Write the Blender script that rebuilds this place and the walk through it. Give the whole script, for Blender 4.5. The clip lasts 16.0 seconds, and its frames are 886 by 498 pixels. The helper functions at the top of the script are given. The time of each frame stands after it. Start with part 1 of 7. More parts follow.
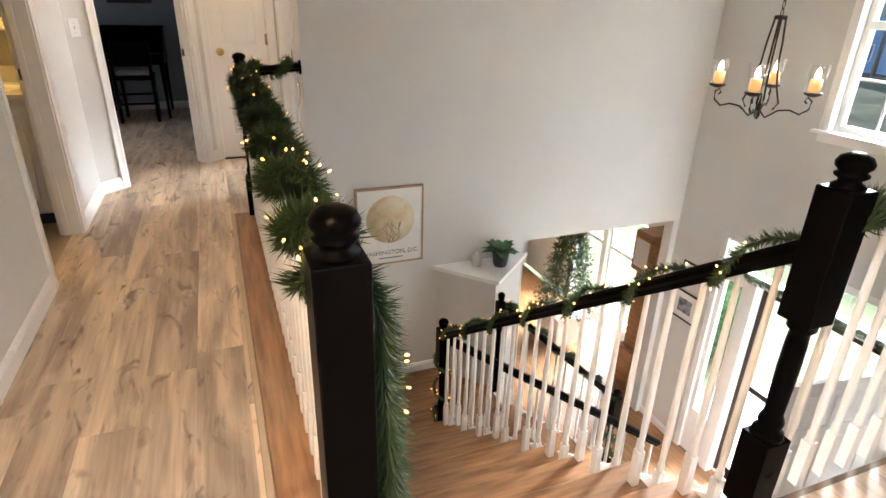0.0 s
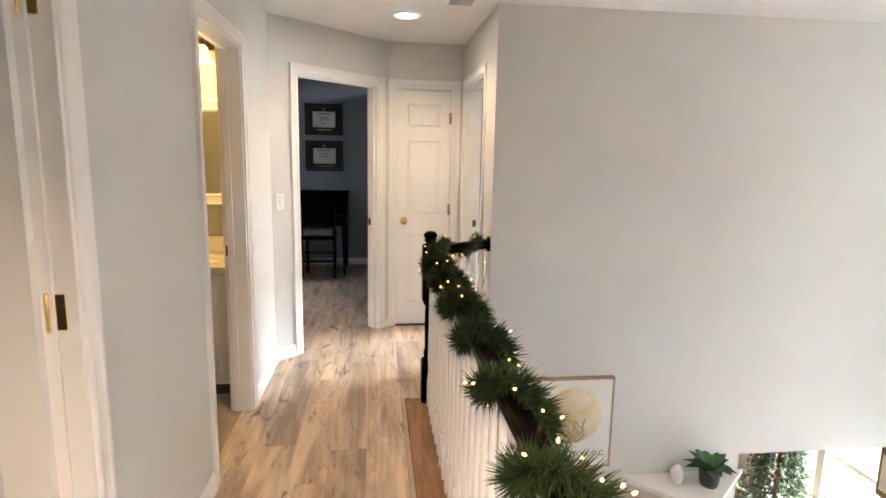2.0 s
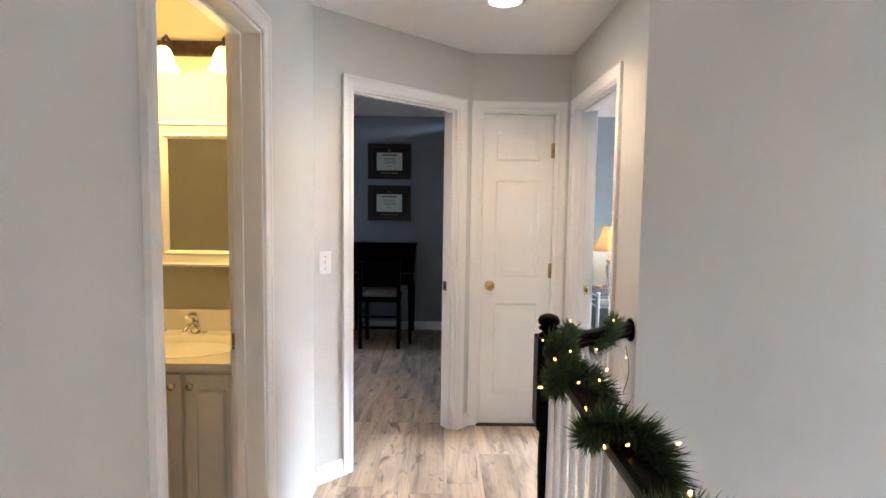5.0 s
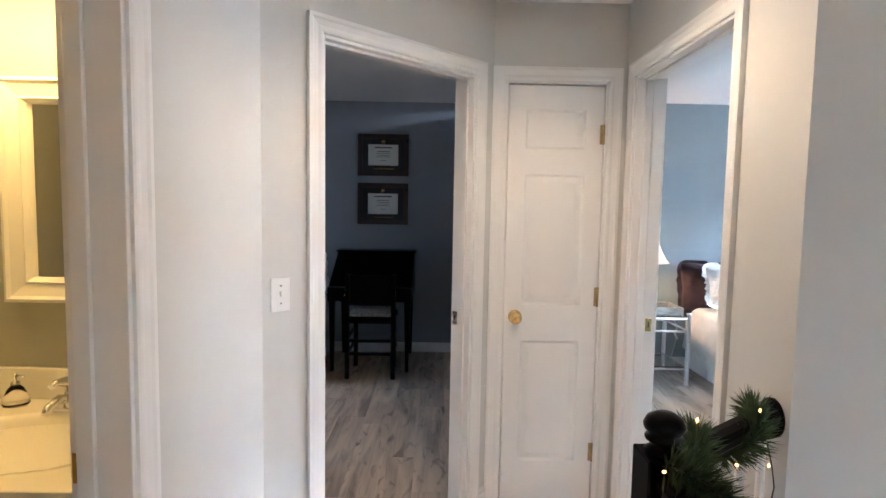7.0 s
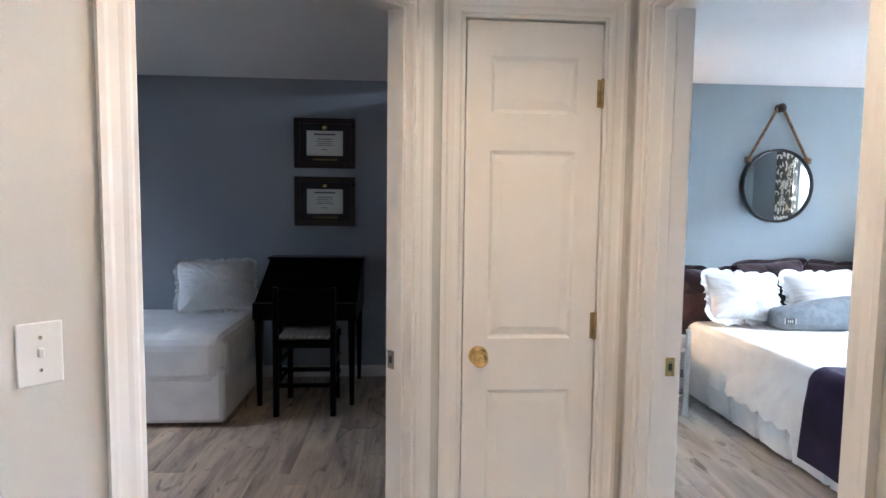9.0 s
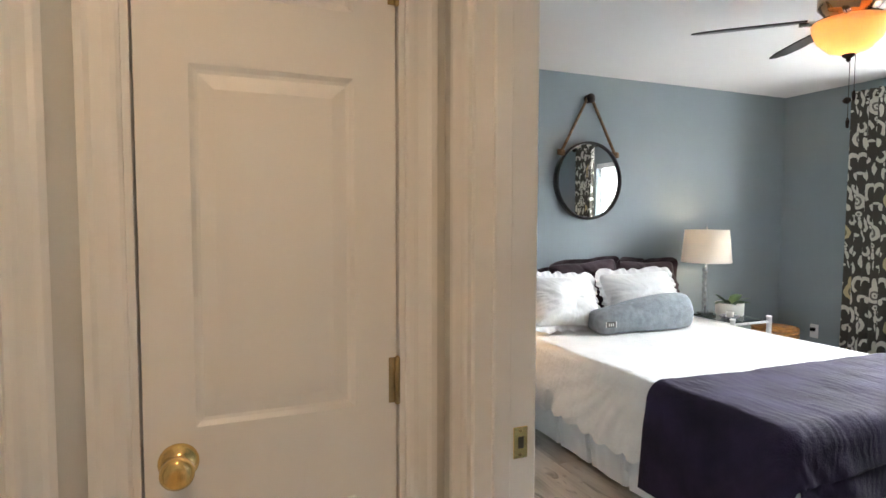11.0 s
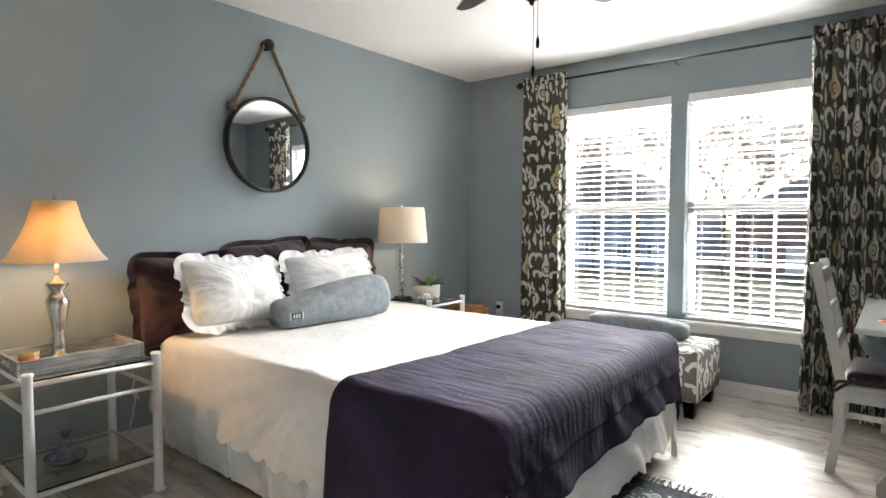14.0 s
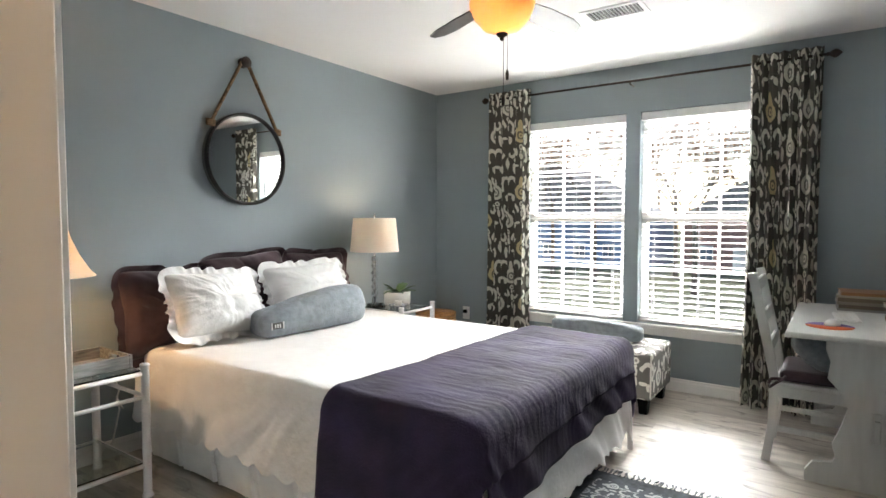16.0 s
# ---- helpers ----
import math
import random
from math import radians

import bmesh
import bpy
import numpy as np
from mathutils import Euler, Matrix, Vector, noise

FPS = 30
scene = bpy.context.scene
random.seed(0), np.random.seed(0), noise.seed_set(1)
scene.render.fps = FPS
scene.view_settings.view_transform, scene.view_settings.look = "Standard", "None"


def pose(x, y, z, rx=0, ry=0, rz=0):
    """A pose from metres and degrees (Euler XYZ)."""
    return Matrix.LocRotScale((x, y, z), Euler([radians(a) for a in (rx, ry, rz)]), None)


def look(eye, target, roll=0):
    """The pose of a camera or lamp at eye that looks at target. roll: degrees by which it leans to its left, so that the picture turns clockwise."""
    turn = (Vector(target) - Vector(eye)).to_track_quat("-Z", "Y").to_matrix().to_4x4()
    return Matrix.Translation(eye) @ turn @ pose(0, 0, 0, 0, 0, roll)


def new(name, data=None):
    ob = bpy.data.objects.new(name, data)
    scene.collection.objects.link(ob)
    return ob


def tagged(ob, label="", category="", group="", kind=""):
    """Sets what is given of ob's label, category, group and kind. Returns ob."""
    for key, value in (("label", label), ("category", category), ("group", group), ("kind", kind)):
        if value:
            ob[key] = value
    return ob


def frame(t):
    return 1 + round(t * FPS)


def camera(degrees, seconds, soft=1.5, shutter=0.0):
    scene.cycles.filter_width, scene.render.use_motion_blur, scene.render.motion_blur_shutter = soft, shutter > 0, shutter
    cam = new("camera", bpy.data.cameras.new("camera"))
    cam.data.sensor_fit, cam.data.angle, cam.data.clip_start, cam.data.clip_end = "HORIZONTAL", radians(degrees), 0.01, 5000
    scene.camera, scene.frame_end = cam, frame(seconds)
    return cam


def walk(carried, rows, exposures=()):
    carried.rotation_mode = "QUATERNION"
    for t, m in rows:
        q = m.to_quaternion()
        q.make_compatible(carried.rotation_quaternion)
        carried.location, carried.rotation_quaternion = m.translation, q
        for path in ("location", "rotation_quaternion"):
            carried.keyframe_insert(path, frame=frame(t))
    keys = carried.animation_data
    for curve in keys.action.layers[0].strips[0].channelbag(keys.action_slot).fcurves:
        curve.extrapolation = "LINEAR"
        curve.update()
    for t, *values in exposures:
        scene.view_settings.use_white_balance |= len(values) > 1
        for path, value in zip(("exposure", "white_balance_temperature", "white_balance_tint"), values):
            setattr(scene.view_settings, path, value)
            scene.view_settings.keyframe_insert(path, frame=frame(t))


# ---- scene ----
cam = camera(76.5, 16.0, soft=1.5)
PATH = [
    (0, (0.008, -0.007, 1.374), (0.691, 1.692, 0.568), 1.6),
    (0.5, (-0.1, 0.137, 1.439), (0.544, 1.882, 0.703), 2.0),
    (0.7, (-0.09, 0.196, 1.432), (0.52, 1.971, 0.742), 1.6),
    (1, (-0.107, 0.298, 1.47), (0.459, 2.116, 0.858), 1.6),
    (1.1, (-0.101, 0.339, 1.474), (0.446, 2.174, 0.898), 1.6),
    (1.5, (-0.089, 0.444, 1.481), (0.341, 2.349, 1.05), 1.2),
    (2, (-0.152, 0.604, 1.491), (0.084, 2.563, 1.164), 1.1),
    (2.5, (-0.189, 0.786, 1.523), (-0.122, 2.771, 1.283), 1.1),
    (3, (-0.221, 0.935, 1.511), (-0.202, 2.926, 1.323), 1.0),
    (3.5, (-0.23, 1.154, 1.494), (-0.217, 3.146, 1.321), 0.9),
    (4, (-0.217, 1.365, 1.479), (-0.217, 3.358, 1.317), 1.0),
    (4.2, (-0.243, 1.451, 1.467), (-0.236, 3.445, 1.307), 0.8),
    (6.3, (-0.23, 2.468, 1.446), (-0.212, 4.462, 1.289), 1.0),
    (6.5, (-0.26, 2.574, 1.452), (-0.238, 4.567, 1.295), 1.2),
    (7, (-0.298, 2.763, 1.461), (-0.276, 4.757, 1.304), 1.0),
    (7.5, (-0.296, 2.981, 1.433), (-0.266, 4.974, 1.276), 1.2),
    (8, (-0.28, 3.231, 1.433), (-0.241, 5.224, 1.278), 1.1),
    (8.2, (-0.258, 3.303, 1.442), (-0.226, 5.297, 1.281), 0.9),
    (10.3, (0.026, 4.108, 1.367), (0.536, 6.039, 1.256), 0.2),
    (10.5, (0.058, 4.188, 1.361), (0.631, 6.101, 1.249), 0.2),
    (11, (0.145, 4.384, 1.354), (0.903, 6.232, 1.24), 0.1),
    (11.5, (0.256, 4.518, 1.332), (1.228, 6.262, 1.217), -0.1),
    (12, (0.427, 4.602, 1.313), (1.579, 6.232, 1.188), 0.1),
    (12.5, (0.558, 4.68, 1.241), (1.821, 6.227, 1.132), 0.3),
    (13, (0.642, 4.742, 1.204), (1.999, 6.209, 1.102), 0.2),
    (13.5, (0.686, 4.812, 1.189), (2.15, 6.17, 1.082), 0.1),
    (14, (0.706, 4.845, 1.17), (2.259, 6.101, 1.067), 0.1),
    (14.5, (0.705, 4.84, 1.173), (2.313, 6.026, 1.07), -0.1),
    (15, (0.653, 4.85, 1.198), (2.292, 5.99, 1.093), -0.0),
    (15.5, (0.593, 4.808, 1.222), (2.234, 5.948, 1.119), -0.0),
    (16, (0.515, 4.792, 1.247), (2.153, 5.935, 1.143), 0.1),
]
walk(cam, [(t, look(eye, target, roll)) for t, eye, target, roll in PATH],
     exposures=[(0.0, 2.56, 6150, 10), (2.0, 2.95, 5950, 10), (4.0, 2.87, 5550, 10), (6.4, 2.68, 5450, 10), (8.2, 2.66, 5200, 10), (10.3, 2.25, 6200, 10), (11.5, 1.85, 6500, 10), (13.0, 1.95, 6750, 10), (16.0, 1.88, 6850, 10)])

# ---- world, sun and large lights ----
SUN_ELEV, SUN_AZ = radians(37), radians(22)   # azimuth from +x towards +y
world = bpy.data.worlds.new("World")
scene.world = world
world.use_nodes = True
wn = world.node_tree
sky = wn.nodes.new("ShaderNodeTexSky")
sky.sky_type = "NISHITA"
sky.sun_disc = False
sky.sun_elevation = SUN_ELEV
sky.sun_rotation = radians(90) - SUN_AZ
sky.altitude = 50
wn.links.new(sky.outputs[0], wn.nodes["Background"].inputs[0])
wn.nodes["Background"].inputs[1].default_value = 0.055


def lamp(name, kind, power, m, size=0.1, size_y=None, color=(1, 1, 1), spot=None):
    d = bpy.data.lights.new(name, kind)
    d.energy = power
    d.color = color
    if kind == "AREA":
        d.shape = "RECTANGLE" if size_y else "DISK"
        d.size = size
        if size_y:
            d.size_y = size_y
    elif kind in ("POINT", "SPOT"):
        d.shadow_soft_size = size
        if spot:
            d.spot_size, d.spot_blend = radians(spot), 0.6
    ob = new(name, d)
    ob.matrix_world = m
    return ob


sun = bpy.data.lights.new("sun", "SUN")
sun.energy, sun.angle, sun.color = 0.9, radians(0.6), (1.0, 0.95, 0.87)
sun_ob = new("sun", sun)
sd = Vector((math.cos(SUN_ELEV) * math.cos(SUN_AZ), math.cos(SUN_ELEV) * math.sin(SUN_AZ), math.sin(SUN_ELEV)))
sun_ob.matrix_world = look(sd * 60, (0, 0, 0))

DOWN = (1.0, 0.66, 0.37)
WARM, WARMER, DAY = (1.0, 0.75, 0.50), (1.0, 0.62, 0.30), (0.86, 0.93, 1.0)
# area lamps added above and outside each opening to stand in for skylight
lamp("sky_bedroom_window", "AREA", 1550, look((9.0, 6.3, 3.35), (4.98, 6.1, 1.2)), 5.0, 0.8, (0.93, 0.965, 1.0))
lamp("sky_foyer_window", "AREA", 36, look((5.1, 2.55, 2.9), (3.6, 2.55, 0.6)), 1.3, 0.9, DAY)
lamp("sky_living_window", "AREA", 4, look((5.75, 6.0, -0.1), (4.4, 6.0, -2.2)), 2.4, 0.8, DAY)
lamp("sky_front_door", "AREA", 1.5, look((5.3, 2.6, -0.35), (3.6, 2.6, -2.6)), 1.3, 0.8, DAY)
# office window is out of view, assumed for the room's dim bluish light
lamp("sky_assumed_office_window", "AREA", 18, look((-4.1, 6.6, 2.5), (-2.4, 6.8, 0.7)), 1.1, 0.7, (0.88, 0.92, 1.0))
# fill lamp added for hall and stairwell; no south window is known
lamp("hall_south_fill", "AREA", 24, look((1.2, -3.6, 2.6), (0.8, -1.0, 0.6)), 1.6, 0.9, DAY)
# lamps of the house
lamp("downlight_glow", "SPOT", 11.0, look((0.046, 4.503, 2.385), (0.046, 4.503, 0)), 0.065, None, DOWN, 142)
# second downlight is unseen, added to warm the near wall and floor
lamp("unseen_downlight_glow", "SPOT", 58.0, look((-0.38, -0.2, 2.385), (-0.38, -0.2, 0)), 0.065, None, DOWN, 142)
lamp("fan_light_glow", "POINT", 7.0, pose(2.72, 6.018, 2.135), 0.045, None, (1.0, 0.78, 0.55))
lamp("table_lamp_glow", "POINT", 3.2, pose(1.51, 7.57, 1.09), 0.035, None, (1.0, 0.60, 0.30))
lamp("table_lamp_downlight", "SPOT", 0.9, look((1.51, 7.57, 1.04), (1.51, 7.57, 0)), 0.035, None, (1.0, 0.72, 0.46), 160)
lamp("crystal_lamp_glow", "POINT", 1.6, pose(3.655, 7.605, 1.16), 0.035, None, WARM)
for bx in (-1.75, -1.5, -1.25):
    lamp("vanity_glow", "POINT", 1.5, pose(bx, 4.30, 1.97), 0.05, None, (1.0, 0.56, 0.15))


# ---- node materials ----
def material(name, color, rough=0.6, metal=0.0, var=0.06, scale=6.0, bump=0.05, bump_scale=90.0, tint=None, coat=0.0,
             stretch=(1, 1, 1), rand=0.0, spec=0.5, sheen=0.0):
    m = bpy.data.materials.new(name)
    m.use_nodes = True
    nt = m.node_tree
    b = nt.nodes["Principled BSDF"]
    b.inputs["Roughness"].default_value = rough
    b.inputs["Metallic"].default_value = metal
    b.inputs["Coat Weight"].default_value = coat
    b.inputs["Specular IOR Level"].default_value = spec
    b.inputs["Sheen Weight"].default_value = sheen
    tc = nt.nodes.new("ShaderNodeTexCoord")
    mp = nt.nodes.new("ShaderNodeMapping")
    mp.inputs["Scale"].default_value = stretch
    nt.links.new(tc.outputs["Object"], mp.inputs[0])
    big = nt.nodes.new("ShaderNodeTexNoise")
    big.inputs["Scale"].default_value = scale
    big.inputs["Detail"].default_value = 5
    nt.links.new(mp.outputs[0], big.inputs["Vector"])
    mix = nt.nodes.new("ShaderNodeMix")
    mix.data_type = "RGBA"
    c2 = tint or tuple(c * (1 - 2 * var) for c in color)
    mix.inputs["A"].default_value = (*c2, 1)
    mix.inputs["B"].default_value = (*(min(1, c * (1 + var)) for c in color), 1)
    ramp = nt.nodes.new("ShaderNodeMapRange")
    ramp.inputs["From Min"].default_value, ramp.inputs["From Max"].default_value = 0.32, 0.68
    nt.links.new(big.outputs["Fac"], ramp.inputs["Value"])
    nt.links.new(ramp.outputs[0], mix.inputs["Factor"])
    out = mix.outputs["Result"]
    if rand:
        oi = nt.nodes.new("ShaderNodeObjectInfo")
        hs = nt.nodes.new("ShaderNodeHueSaturation")
        mr = nt.nodes.new("ShaderNodeMapRange")
        mr.inputs["To Min"].default_value, mr.inputs["To Max"].default_value = 1 - rand, 1 + rand
        nt.links.new(oi.outputs["Random"], mr.inputs["Value"])
        nt.links.new(mr.outputs[0], hs.inputs["Value"])
        nt.links.new(out, hs.inputs["Color"])
        out = hs.outputs["Color"]
    nt.links.new(out, b.inputs["Base Color"])
    if bump:
        fine = nt.nodes.new("ShaderNodeTexNoise")
        fine.inputs["Scale"].default_value = bump_scale
        fine.inputs["Detail"].default_value = 4
        nt.links.new(mp.outputs[0], fine.inputs["Vector"])
        bp = nt.nodes.new("ShaderNodeBump")
        bp.inputs["Strength"].default_value = bump
        bp.inputs["Distance"].default_value = 0.004
        nt.links.new(fine.outputs["Fac"], bp.inputs["Height"])
        nt.links.new(bp.outputs[0], b.inputs["Normal"])
        rr = nt.nodes.new("ShaderNodeMapRange")
        rr.inputs["To Min"].default_value, rr.inputs["To Max"].default_value = max(0.02, rough - 0.07), min(1, rough + 0.07)
        nt.links.new(big.outputs["Fac"], rr.inputs["Value"])
        nt.links.new(rr.outputs[0], b.inputs["Roughness"])
    return m


def glass(name, color=(1, 1, 1), rough=0.0, ior=1.45):
    m = bpy.data.materials.new(name)
    m.use_nodes = True
    b = m.node_tree.nodes["Principled BSDF"]
    b.inputs["Base Color"].default_value = (*color, 1)
    b.inputs["Transmission Weight"].default_value = 1.0
    b.inputs["Roughness"].default_value = rough
    b.inputs["IOR"].default_value = ior
    return m


def thin_glass(name):
    """A thin clear wall: lets light straight through, with a gloss at its edges."""
    m = bpy.data.materials.new(name)
    m.use_nodes = True
    nt = m.node_tree
    tr = nt.nodes.new("ShaderNodeBsdfTransparent")
    gl = nt.nodes.new("ShaderNodeBsdfGlossy")
    gl.inputs["Roughness"].default_value = 0.03
    fr = nt.nodes.new("ShaderNodeFresnel")
    fr.inputs["IOR"].default_value = 1.3
    mx = nt.nodes.new("ShaderNodeMixShader")
    soft_ = nt.nodes.new("ShaderNodeMath")
    soft_.operation = "MULTIPLY"
    soft_.inputs[1].default_value = 0.3
    nt.links.new(fr.outputs[0], soft_.inputs[0])
    nt.links.new(soft_.outputs[0], mx.inputs[0])
    nt.links.new(tr.outputs[0], mx.inputs[1])
    nt.links.new(gl.outputs[0], mx.inputs[2])
    nt.links.new(mx.outputs[0], nt.nodes["Material Output"].inputs[0])
    return m


def glow(name, color, strength, base=(0.8, 0.8, 0.8), trans=0.0):
    m = bpy.data.materials.new(name)
    m.use_nodes = True
    b = m.node_tree.nodes["Principled BSDF"]
    b.inputs["Base Color"].default_value = (*base, 1)
    b.inputs["Emission Color"].default_value = (*color, 1)
    b.inputs["Emission Strength"].default_value = strength
    b.inputs["Transmission Weight"].default_value = trans
    b.inputs["Roughness"].default_value = 0.5
    return m


def plank_material(name, light, dark, rand=0.26, rough=0.42):
    """Planks with long grain, knots and a shade of their own."""
    m = bpy.data.materials.new(name)
    m.use_nodes = True
    nt = m.node_tree
    b = nt.nodes["Principled BSDF"]
    tc = nt.nodes.new("ShaderNodeTexCoord")
    oi = nt.nodes.new("ShaderNodeObjectInfo")
    sh = nt.nodes.new("ShaderNodeVectorMath")
    sh.operation = "MULTIPLY"
    sh.inputs[1].default_value = (37.0, 91.0, 11.0)
    comb = nt.nodes.new("ShaderNodeCombineXYZ")
    for k in range(3):
        nt.links.new(oi.outputs["Random"], comb.inputs[k])
    nt.links.new(comb.outputs[0], sh.inputs[0])
    add = nt.nodes.new("ShaderNodeVectorMath")
    nt.links.new(tc.outputs["Object"], add.inputs[0])
    nt.links.new(sh.outputs[0], add.inputs[1])

    def noise_of(scale, stretch, detail=6, dist=0.0):
        mp = nt.nodes.new("ShaderNodeMapping")
        mp.inputs["Scale"].default_value = stretch
        nt.links.new(add.outputs[0], mp.inputs[0])
        n = nt.nodes.new("ShaderNodeTexNoise")
        n.inputs["Scale"].default_value, n.inputs["Detail"].default_value, n.inputs["Distortion"].default_value = scale, detail, dist
        nt.links.new(mp.outputs[0], n.inputs["Vector"])
        return n.outputs["Fac"]
    grain = noise_of(11, (6, 0.28, 1), 5, 0.5)
    cloud = noise_of(2.6, (3.4, 0.5, 1), 4, 0.8)
    knot = noise_of(5.5, (2.4, 0.8, 1), 2, 1.4)
    ramp = nt.nodes.new("ShaderNodeValToRGB")
    ramp.color_ramp.elements[0].position, ramp.color_ramp.elements[0].color = 0.36, (*dark, 1)
    ramp.color_ramp.elements[1].position, ramp.color_ramp.elements[1].color = 0.60, (*light, 1)
    mixf = nt.nodes.new("ShaderNodeMath")
    mixf.operation = "MULTIPLY_ADD"
    mixf.inputs[1].default_value = 0.24
    sc = nt.nodes.new("ShaderNodeMath")
    sc.operation = "MULTIPLY"
    sc.inputs[1].default_value = 0.76
    nt.links.new(cloud, sc.inputs[0])
    nt.links.new(grain, mixf.inputs[0])
    nt.links.new(sc.outputs[0], mixf.inputs[2])
    nt.links.new(mixf.outputs[0], ramp.inputs[0])
    kr = nt.nodes.new("ShaderNodeMapRange")
    kr.inputs["From Min"].default_value, kr.inputs["From Max"].default_value = 0.58, 0.76
    nt.links.new(knot, kr.inputs["Value"])
    km = nt.nodes.new("ShaderNodeMix")
    km.data_type = "RGBA"
    km.inputs["B"].default_value = (*(c * 0.55 for c in dark), 1)
    nt.links.new(kr.outputs[0], km.inputs["Factor"])
    nt.links.new(ramp.outputs[0], km.inputs["A"])
    hs = nt.nodes.new("ShaderNodeHueSaturation")
    mr = nt.nodes.new("ShaderNodeMapRange")
    mr.inputs["To Min"].default_value, mr.inputs["To Max"].default_value = 1 - rand, 1 + rand
    nt.links.new(oi.outputs["Random"], mr.inputs["Value"])
    nt.links.new(mr.outputs[0], hs.inputs["Value"])
    nt.links.new(km.outputs["Result"], hs.inputs["Color"])
    nt.links.new(hs.outputs[0], b.inputs["Base Color"])
    bp = nt.nodes.new("ShaderNodeBump")
    bp.inputs["Strength"].default_value, bp.inputs["Distance"].default_value = 0.12, 0.002
    nt.links.new(grain, bp.inputs["Height"])
    nt.links.new(bp.outputs[0], b.inputs["Normal"])
    b.inputs["Roughness"].default_value = rough
    return m


PAINT_HALL = material("paint_greige", (0.62, 0.61, 0.575), 0.62, var=0.015, scale=1.3, bump=0.06, bump_scale=160)
PAINT_BED = material("paint_blue_grey", (0.27, 0.318, 0.335), 0.6, var=0.02, scale=1.2, bump=0.06, bump_scale=160)
PAINT_OFFICE = material("paint_slate", (0.30, 0.325, 0.365), 0.62, var=0.02, scale=1.2, bump=0.06, bump_scale=160)
PAINT_BATH = material("paint_sage_beige", (0.42, 0.42, 0.35), 0.6, var=0.02, scale=1.2, bump=0.06, bump_scale=160)
CEILING = material("ceiling_white", (0.80, 0.79, 0.775), 0.8, var=0.012, scale=1.1, bump=0.14, bump_scale=70)
TRIM = material("trim_white", (0.80, 0.785, 0.76), 0.34, var=0.006, scale=2.0, bump=0.0)
DOORWHITE = material("door_white", (0.80, 0.78, 0.75), 0.38, var=0.008, scale=1.6, bump=0.014, bump_scale=60, stretch=(6, 6, 0.35))
BLACK = material("black_lacquer", (0.0025, 0.0022, 0.0022), 0.30, var=0.2, scale=9, bump=0.04, bump_scale=30, spec=0.03)
BRASS = material("brass", (0.80, 0.56, 0.22), 0.22, 1.0, var=0.05, scale=14, bump=0.02)
OLDBRASS = material("old_brass", (0.46, 0.34, 0.17), 0.42, 1.0, var=0.15, scale=30, bump=0.05)
NICKEL = material("brushed_nickel", (0.62, 0.60, 0.57), 0.25, 1.0, var=0.05, scale=20, bump=0.02)
CHROME = material("chrome", (0.82, 0.82, 0.83), 0.08, 1.0, var=0.02, scale=9, bump=0.0)
BRONZE = material("oiled_bronze", (0.055, 0.040, 0.032), 0.45, 0.8, var=0.2, scale=25, bump=0.08)
OAK = material("oak_honey", (0.31, 0.155, 0.066), 0.34, var=0.22, scale=5, bump=0.08, bump_scale=50, stretch=(7, 0.7, 7))
OAKX = material("oak_honey_cross", (0.27, 0.138, 0.06), 0.34, var=0.22, scale=5, bump=0.08, bump_scale=50, stretch=(0.7, 7, 7))
PLANK = plank_material("vinyl_plank_hall", (0.66, 0.52, 0.38), (0.31, 0.235, 0.175), 0.17)
PLANK_BED = plank_material("vinyl_plank_pale", (0.60, 0.55, 0.49), (0.36, 0.32, 0.28), rand=0.12)
WHITEMETAL = material("white_enamel", (0.80, 0.80, 0.80), 0.3, var=0.02, scale=12, bump=0.02)
GLASS = glass("clear_glass")
THINGLASS = thin_glass("thin_clear_glass")
TABLEGLASS = glass("table_glass", (0.86, 0.93, 0.90))
PLASTICWHITE = material("white_plastic", (0.78, 0.78, 0.76), 0.35, var=0.01, bump=0.0)
# near-black colour that paints shade into holes, gaps and recesses
RECESS_SHADE = material("recess_shade", (0.03, 0.03, 0.03), 0.8, var=0.1)


# ---- builders ----
def box(bm, x0, x1, y0, y1, z0, z1, bevel=0.0, seg=1):
    r = bmesh.ops.create_cube(bm, size=1.0)
    vs = r["verts"]
    bmesh.ops.scale(bm, vec=(abs(x1 - x0), abs(y1 - y0), abs(z1 - z0)), verts=vs)
    bmesh.ops.translate(bm, vec=((x0 + x1) / 2, (y0 + y1) / 2, (z0 + z1) / 2), verts=vs)
    if bevel:
        es = list({e for v in vs for e in v.link_edges})
        bmesh.ops.bevel(bm, geom=es, offset=bevel, segments=seg, affect="EDGES", profile=0.5)
    return vs


